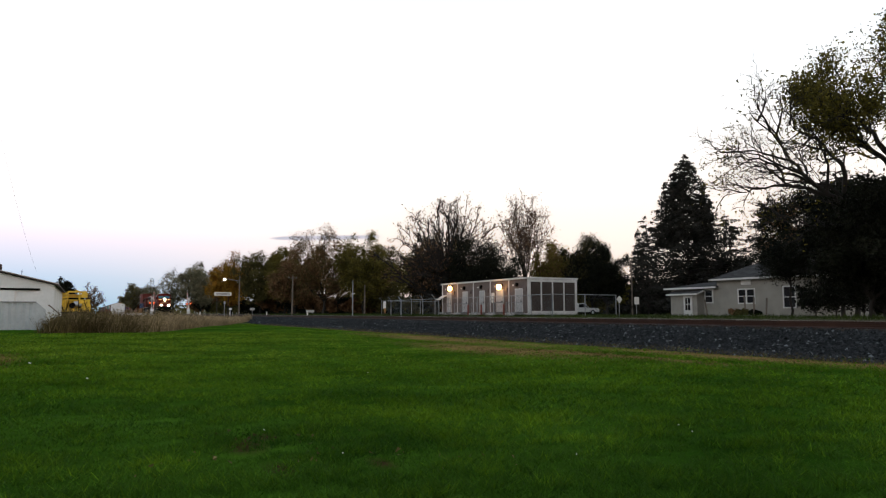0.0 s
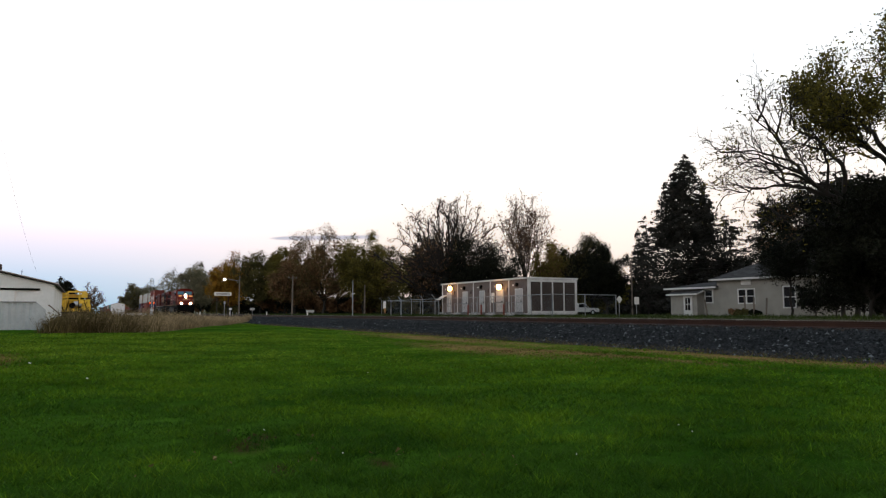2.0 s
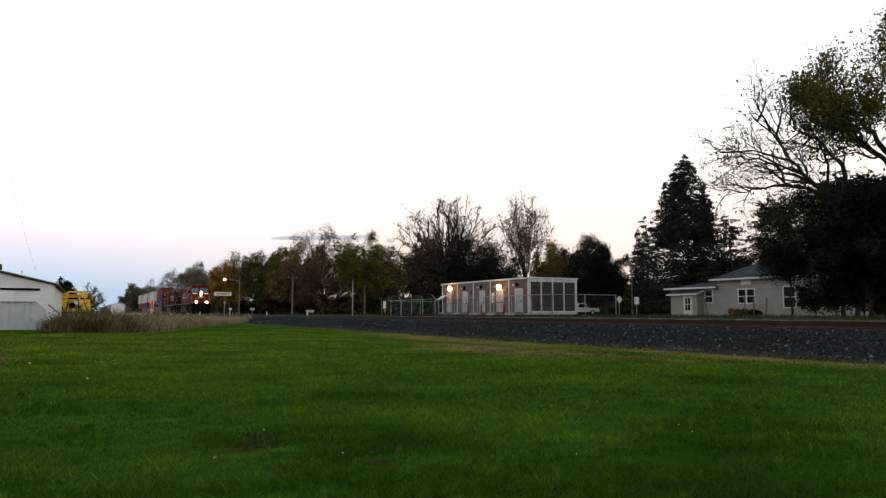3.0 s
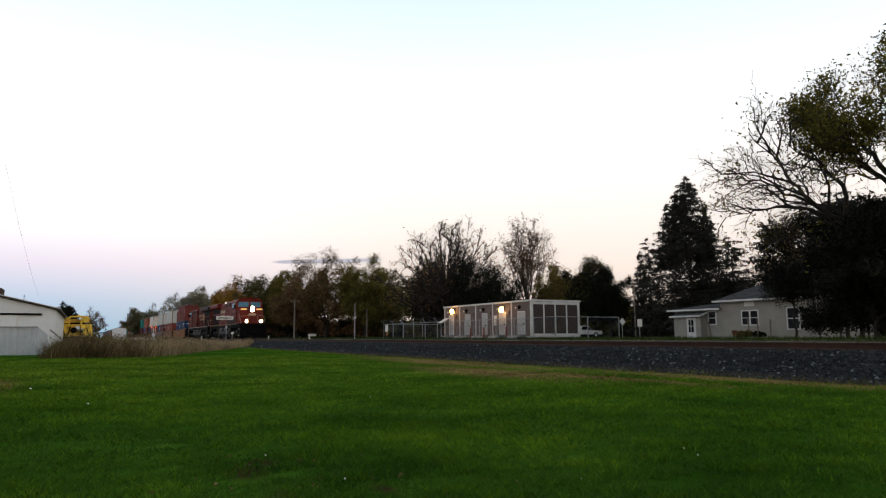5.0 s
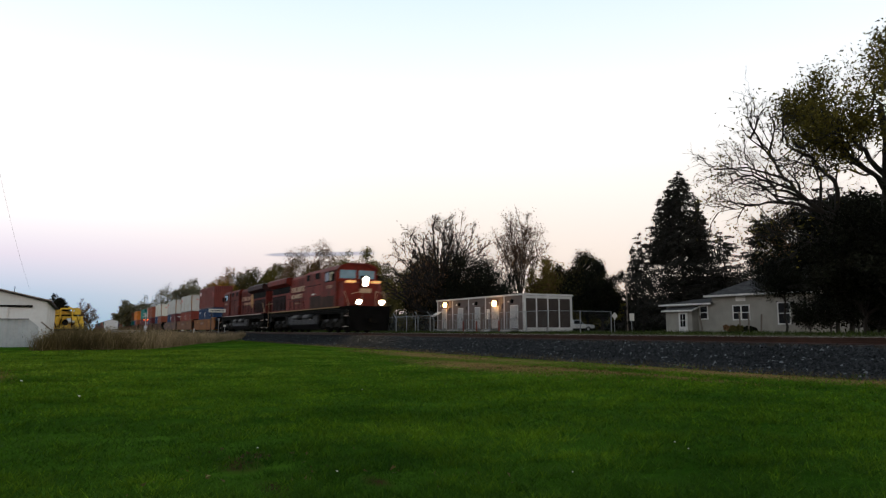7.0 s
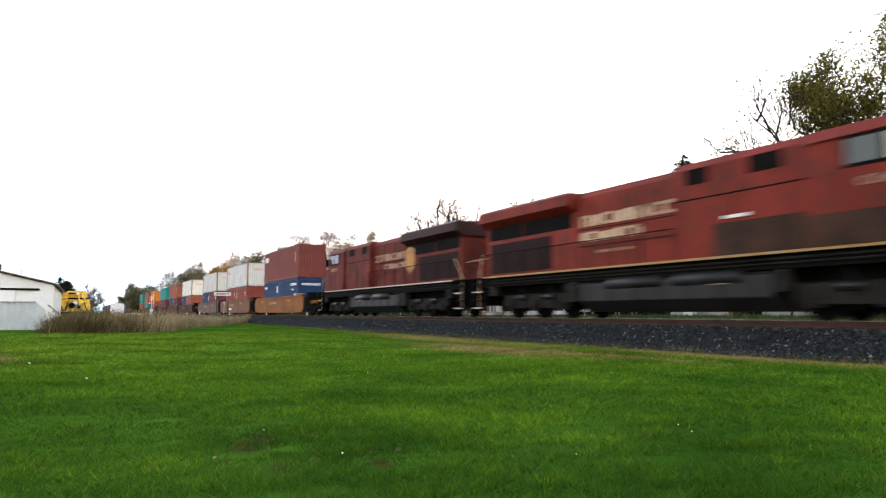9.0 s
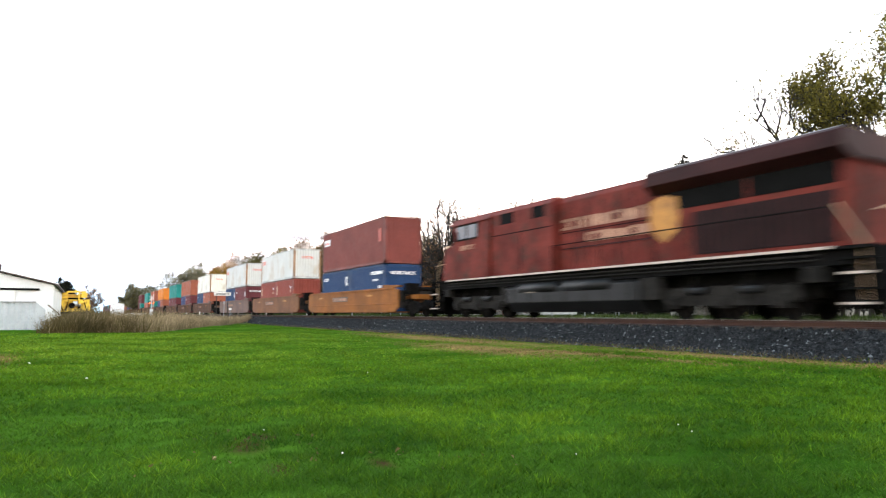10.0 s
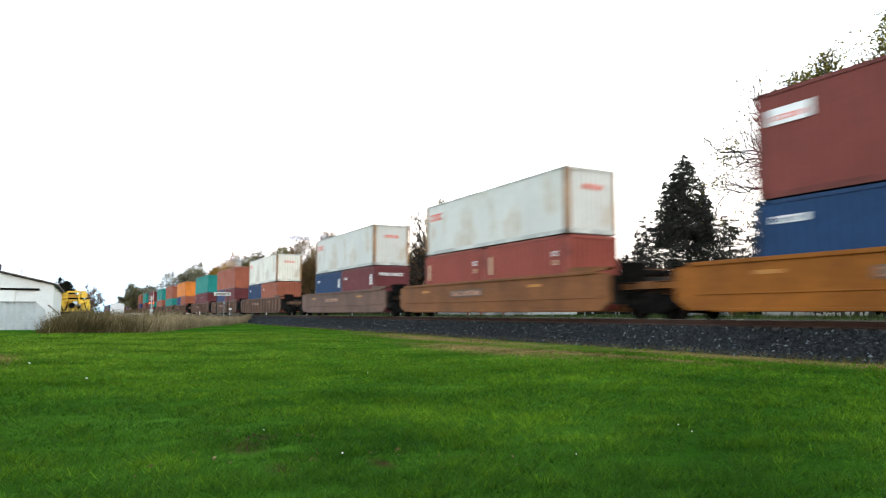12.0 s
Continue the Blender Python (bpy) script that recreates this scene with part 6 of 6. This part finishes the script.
             yard_limb(0.28, (4.4, 0.3, 7.6), (6.2, 0.9, 8.6), (7.6, 1.2, 9.2), (8.8, 1.2, 9.4)),
             yard_limb(0.10, (6.4, -0.2, 10.2), (6.9, -0.2, 11.8), (7.3, -0.2, 13.0), (7.8, -0.2, 14.6)),
             yard_limb(0.40, (0, 0, 5.0), (2.4, 1.0, 5.2), (4.6, 1.6, 5.4), (6.2, 1.8, 6.4)),
             yard_limb(0.45, (0, 0, 8.0), (1.4, -0.8, 9.2), (3.0, -1.0, 10.4), (4.4, -1.2, 11.4)),
             yard_limb(0.45, (0, 0, 9.0), (0.9, 0.6, 10.8), (1.9, 1.2, 12.4), (2.7, 1.8, 13.4)),
             yard_limb(0.45, (0, 0, 9.5), (0.2, -1.2, 11.4), (0.6, -2.0, 13.4), (0.4, -2.6, 15.0)),
             yard_limb(0.42, (0, 0, 8.5), (-1.4, 0.5, 10.6), (-2.2, 0.9, 12.8), (-2.6, 1.0, 14.8)),
             yard_limb(0.42, (0, 0, 7.0), (-2.0, -0.6, 9.0), (-4.2, -0.8, 11.0), (-5.4, -1.0, 13.0)),
             yard_limb(0.34, (0, 0, 8.5), (1.6, 1.0, 10.4), (3.0, 1.4, 12.0), (3.6, 1.6, 13.2)),
             yard_limb(0.36, (0, 0, 8.0), (0.6, -2.0, 9.4), (1.4, -3.6, 10.4), (2.2, -4.4, 11.6))],
            0.38, "large old tree, leafy above and bare towards the track", counts=(5, 7, 10), ratio=0.50, thin=0.008, rise=0.04, leaves=19000, leaf_size=0.165,
            second=(0.45, "leaf_green"), puff=0.42, leafy_at=yard_leaves)
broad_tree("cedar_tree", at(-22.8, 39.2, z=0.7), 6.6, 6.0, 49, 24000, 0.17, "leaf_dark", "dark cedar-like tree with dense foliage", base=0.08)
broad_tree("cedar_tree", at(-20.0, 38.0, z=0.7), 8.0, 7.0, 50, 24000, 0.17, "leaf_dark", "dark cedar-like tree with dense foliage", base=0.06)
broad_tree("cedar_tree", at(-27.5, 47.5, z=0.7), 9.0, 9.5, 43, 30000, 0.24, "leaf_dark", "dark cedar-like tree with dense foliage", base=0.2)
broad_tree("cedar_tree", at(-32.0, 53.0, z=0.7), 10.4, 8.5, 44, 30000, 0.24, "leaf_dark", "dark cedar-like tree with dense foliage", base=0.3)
conifer("pine", at(-31.5, 50.5), 11.4, 7.5, 45, "ragged dark pine at the yard's edge", whorl=0.42, sparse=0.25, power=0.35, droop=0.12, quads=70, size=0.22, start=0.2)
conifer("spruce", at(-17.2, 40.5), 16.5, 7.0, 46, "dark spruce beside the large tree", per=10, whorl=0.4, size=0.24, quads=46)
broad_tree("tree", at(-169, 1.3, z=0.45), 6.5, 6.0, 47, 2500, 0.19, "leaf_rust", "half-bare bushy tree beyond the yellow machine", base=0.1, bark="twig", fill=0.1, twig_r=0.03)
broad_tree("tree", at(-150, -3.2, z=0.45), 7.2, 5.0, 48, 8900, 0.29, "leaf_dark", "dark tree behind the shed", base=0.1)


def shrub(name, x, y, h, w, seed, material, label, n=2600, size=0.16):
    return broad_tree(name, at(x, y, 0, ground_z(x, y)), h, w, seed, n, size, material, label, base=0.05, limbs=8, subs=5, twigs=4, trunk_r=0.05, category="shrub")


for i, (x, y, h, w, k) in enumerate(((-43.2, 53.0, 0.5, 1.2, "leaf_rust"), (-42.0, 52.5, 0.45, 1.3, "leaf_green"), (-40.6, 52.4, 0.45, 1.0, "leaf_dark"), (-30.0, 45.0, 2.0, 3.6, "leaf_dark"),
                                     (-25.5, 43.0, 2.4, 4.2, "leaf_dark"), (-27.6, 43.5, 2.4, 4.0, "leaf_dark"), (-23.4, 41.4, 2.4, 4.2, "leaf_dark"))):
    shrub("shrub", x, y, h, w, 160 + i, k, "low ragged shrub growing in the house yard")
for i in range(22):
    x = -240 + i * 7.6 + random.uniform(-2, 2)
    y = 30 + (x + 240) * 0.21 + random.uniform(-2, 4)
    shrub("shrub", x, y + 4, random.uniform(2.5, 5.0), random.uniform(6, 9), 80 + i, random.choice(("leaf_dark", "leaf_green", "leaf_dark", "leaf_rust")), "dark brush under the far row of trees", 3600, 0.45)

# far woods along the horizon
rng = np.random.default_rng(77)
n = 26000
fx = rng.uniform(-900, 60, n)
fy = np.where(fx < -330, rng.uniform(-260, 260, n), rng.uniform(95, 190, n))
top = 5.0 + 3.5 * np.sin(fx * 0.05) * np.sin(fy * 0.041 + 2) + rng.normal(size=n) * 1.2
fz = 0.6 + np.abs(top) * rng.uniform(0, 1, n) ** 0.6
clear = ~((fx < -300) & (fy > 9) & (fy < 26))
woods = new("far_woods", leaf_mesh("far_woods", np.stack([fx, fy, fz], 1)[clear], 2.0, "leaf_green", rng))
tagged(woods, "low dark woods along the horizon", "trees", kind="stuff")


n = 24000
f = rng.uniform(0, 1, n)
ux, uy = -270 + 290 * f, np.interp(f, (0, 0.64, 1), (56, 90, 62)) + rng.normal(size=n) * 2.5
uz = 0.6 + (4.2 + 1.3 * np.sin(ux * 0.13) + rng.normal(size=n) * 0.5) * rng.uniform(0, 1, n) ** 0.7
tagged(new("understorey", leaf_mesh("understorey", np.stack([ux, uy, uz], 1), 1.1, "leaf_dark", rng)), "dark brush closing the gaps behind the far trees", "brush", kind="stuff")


# ---- lawn, weeds and ballast stones ----
def smooth_noise(x, y, s, seed):
    rs = np.random.default_rng(seed)
    out = np.zeros_like(x)
    for _ in range(6):
        a, k, ph = rs.uniform(0, 6.283), s * rs.uniform(0.6, 1.8), rs.uniform(0, 6.283)
        out += np.sin((x * math.cos(a) + y * math.sin(a)) * k + ph)
    return out / 6


def lawn_height(x, y):
    return np.array([ground_z(a, b) for a, b in zip(x, y)])


def blades(name, x, y, h, w, lean, material, label, category, rng):
    n = len(x)
    z = lawn_height(x, y) - 0.01
    a = rng.uniform(0, 6.283, n)
    t = np.stack([np.cos(a), np.sin(a), np.zeros(n)], 1) * w[:, None]
    d = rng.normal(size=(n, 2)) * (lean * h)[:, None]
    p = np.stack([x, y, z], 1)
    tip = p + np.stack([d[:, 0], d[:, 1], h], 1)
    v = np.stack([p - t, p + t, tip], 1).reshape(-1, 3)
    ob = new(name, fast_mesh(name, v, np.arange(3 * n).reshape(-1, 3), material))
    return tagged(ob, label, category, kind="stuff")


def scatter(rng, n, r0, r1):
    """Points over the sector of lawn before the track, thinning with distance."""
    r = r0 * (r1 / r0) ** rng.uniform(0, 1, n)
    a = radians(90 + YAW) + rng.uniform(-0.66, 0.66, n)
    x, y = r * np.cos(a), r * np.sin(a)
    k = (y < 14.3) & (x > np.interp(y, (-2.6, 3.0, 15.2), (-38.5, -40.0, -72.0)) - 0.5)
    return x[k], y[k], r[k]


def dryness(x, y, patches):
    out = np.zeros_like(x)
    for cx, cy, sx, sy in patches:
        out = np.maximum(out, np.exp(-((x - cx) / sx) ** 2 - ((y - cy) / sy) ** 2))
    return out


rng = np.random.default_rng(11)
x, y, r = scatter(rng, 470000, 3.6, 78)
tall = 0.045 * (1 + 0.4 * smooth_noise(x, y, 0.9, 3) + 0.5 * smooth_noise(x, y, 3.4, 4) + 0.75 * smooth_noise(x, y, 0.14, 5))
tall = np.maximum(tall, 0.016)
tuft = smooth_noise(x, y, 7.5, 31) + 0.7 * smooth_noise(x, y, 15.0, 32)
h = tall * (1 + 0.7 * tuft) * rng.uniform(0.4, 1.2, len(x)) * 0.85
h = np.clip(h, 0.012, 0.072)
w = 0.0042 * rng.uniform(0.6, 1.4, len(x)) * np.maximum(1, r / 4.5)
thin = dryness(x, y, BARE) * 0.72 < rng.uniform(0, 1, len(x))
x, y, r, h, w, tuft = (q[thin] for q in (x, y, r, h, w, tuft))
dry = dryness(x, y, DRY) * 0.92 > rng.uniform(0, 1, len(x))
# tanh term puts the lawn's left-bright, right-dark falloff into the blade tones
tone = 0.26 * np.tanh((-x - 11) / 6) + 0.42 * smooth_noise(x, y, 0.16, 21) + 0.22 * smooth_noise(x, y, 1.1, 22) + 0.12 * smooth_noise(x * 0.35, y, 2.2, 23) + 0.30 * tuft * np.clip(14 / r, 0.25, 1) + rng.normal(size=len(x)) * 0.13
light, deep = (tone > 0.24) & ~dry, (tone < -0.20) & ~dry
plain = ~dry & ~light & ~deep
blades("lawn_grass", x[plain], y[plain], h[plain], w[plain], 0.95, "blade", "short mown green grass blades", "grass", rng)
blades("light_grass", x[light], y[light], h[light], w[light], 0.9, "blade_light", "yellow-green patches of mown grass, more of them leftwards to brighten it", "grass", rng)
blades("deep_grass", x[deep], y[deep], h[deep] * 0.95, w[deep], 1.0, "blade_dark", "deep green clumps of thicker grass, more of them rightwards to darken it", "grass", rng)
blades("dry_grass", x[dry], y[dry], h[dry] * 0.95, w[dry], 0.9, "straw", "dry straw-coloured grass in thin patches", "grass", rng)

# tall dead weeds before the shed, paler grass towards the track
n = 42000
f = rng.uniform(0, 1, n)
ex, ey = np.interp(f, (0, 0.3, 1), (-38.5, -40.0, -72.0)), np.interp(f, (0, 0.3, 1), (-1.7, 3.0, 15.2))
back = rng.uniform(0, 1, n) ** 1.3 * np.interp(f, (0, 0.3, 1), (7.0, 9.0, 3.0))
x, y = ex - back * 0.9, ey + back * 0.12 + rng.normal(size=n) * 0.2
h = np.interp(f, (0, 0.06, 0.3, 0.55, 1), (0.7, 1.15, 1.05, 0.75, 0.45)) * (1 + 0.35 * smooth_noise(x, y, 1.2, 8)) * rng.uniform(0.35, 1.15, n)
w = rng.uniform(0.006, 0.018, n)
pale = np.interp(f, (0, 0.2, 0.42, 1), (0.06, 0.2, 0.8, 0.97)) > rng.uniform(0, 1, n)
k = y < 15.6
blades("dead_weeds", x[~pale & k], y[~pale & k], h[~pale & k], w[~pale & k], 0.38, "weed", "tall dead brown weeds before the shed", "weeds", rng)
blades("tan_weeds", x[pale & k], y[pale & k], h[pale & k], w[pale & k], 0.4, "tan_grass", "pale dry grass along the track", "grass", rng)

# seed heads and dry leaves among the weeds
q = rng.integers(0, n, 26000)
q = q[y[q] < 15.6]
heads = np.stack([x[q], y[q], lawn_height(x[q], y[q]) + h[q] * rng.uniform(0.35, 1.0, len(q))], 1) + rng.normal(size=(len(q), 3)) * 0.09
pq = pale[q]
tagged(new("weed_heads", leaf_mesh("weed_heads", heads[~pq], 0.075, "weed", rng)), "brown seed heads of dead weeds", "weeds", kind="stuff")
tagged(new("grass_heads", leaf_mesh("grass_heads", heads[pq], 0.065, "tan_grass", rng)), "pale seed heads of dry grass", "grass", kind="stuff")

# rough grass on the far side
n = 40000
x, y = rng.uniform(-130, 5, n), 20.6 + rng.uniform(0, 1, n) ** 1.5 * 26
h = rng.uniform(0.08, 0.3, n) * (1 + 0.5 * smooth_noise(x, y, 0.5, 15))
blades("rough_grass", x, y, h, rng.uniform(0.01, 0.03, n), 0.4, "rough", "rough green grass behind the track", "grass", rng)
n = 11000
x = rng.uniform(-60, 8, n)
y = 13.9 + 0.25 * smooth_noise(x, x * 0, 1.3, 41) + rng.normal(size=n) * 0.24
blades("edge_grass", x, y, rng.uniform(0.03, 0.13, n), rng.uniform(0.004, 0.012, n), 0.6, "weed", "dry grass fringe along the ballast", "grass", rng)

# ballast
n = 76000
x = 8 - 88 * rng.uniform(0, 1, n) ** 1.6
y = np.where(rng.uniform(0, 1, n) < 0.86, rng.uniform(13.75, 16.65, n), rng.uniform(18.2, 20.6, n))
z = lawn_height(x, y)
size = rng.uniform(0.022, 0.06, n) * np.where(x < -35, 1.25, 1.0)
octa = np.array([(1, 0, 0), (-1, 0, 0), (0, 1, 0), (0, -1, 0), (0, 0, 0.8), (0, 0, -0.8)])
v = np.stack([x, y, z], 1)[:, None, :] + (octa[None] + rng.normal(size=(n, 6, 3)) * 0.28) * size[:, None, None]
tri = np.array([(0, 2, 4), (2, 1, 4), (1, 3, 4), (3, 0, 4)])
fc = (np.arange(n) * 6)[:, None, None] + tri[None]
tagged(new("ballast_stones", fast_mesh("ballast_stones", v.reshape(-1, 3), fc.reshape(-1, 3), "stone")), "dark crushed stone ballast with pale chips", "gravel", kind="stuff")


def litter(x, y, s, label, material):
    K = thing("litter_scrap", pose(x, y, ground_z(x, y) + 0.05, 20, 15, random.uniform(0, 180)), label, "litter", "scraps lying in the lawn")
    part("scrap", G().prism([(-s, -s * 0.6), (s * 0.7, -s), (s, s * 0.5), (-s * 0.4, s)], 0, 0.006, "z"), material, K)


for x, y, s in ((-4.24, 4.46, 0.025), (-3.95, 4.3, 0.02), (-15.1, -0.84, 0.10), (-11.4, 0.1, 0.06), (-10.9, 4.3, 0.04), (-5.7, 1.35, 0.022), (-4.5, 1.6, 0.022), (-3.7, 2.95, 0.015)):
    litter(x, y, s * 0.27, "small pale scrap lying in the grass", "sign")

# a few dead leaves in the thin spots of the lawn
spots = np.array([(-5.46, 1.18), (-5.2, 1.5), (-4.6, 1.62), (-5.9, 0.9), (-4.9, 0.7), (-4.1, 2.2)])
pick = spots[rng.integers(0, 6, 60)] + rng.normal(size=(60, 2)) * np.array([0.16, 0.22])
fallen = np.stack([pick[:, 0], pick[:, 1], lawn_height(pick[:, 0], pick[:, 1]) + rng.uniform(0.02, 0.05, 60)], 1)
tagged(new("fallen_leaves", leaf_mesh("fallen_leaves", fallen, 0.027, "weed", rng, 0.7)), "small brown dead leaves lying in the grass", "leaves", kind="stuff")


# ---- motion ----
def motions():
    end = 12.0
    for thing_, u, turned, *lift in ROLLING:
        m = rail_pose(u, turned) @ Matrix.Translation((0, 0, lift[0] if lift else 0))
        walk(thing_, [(t, Matrix.Translation((SPEED * t, 0, 0)) @ m) for t in (0.0, 4.0, 8.0, end)])
    # the axles of the locomotives and of the first cars roll with the train
    for ob, place, r, sign in WHEELSETS[:22]:
        per_row = SPEED / FPS / r * sign
        walk(ob, [(k / FPS, Matrix.Translation(place) @ Matrix.Rotation(per_row * k, 4, "Y")) for k in range(int(end * FPS) + 1)])


motions()
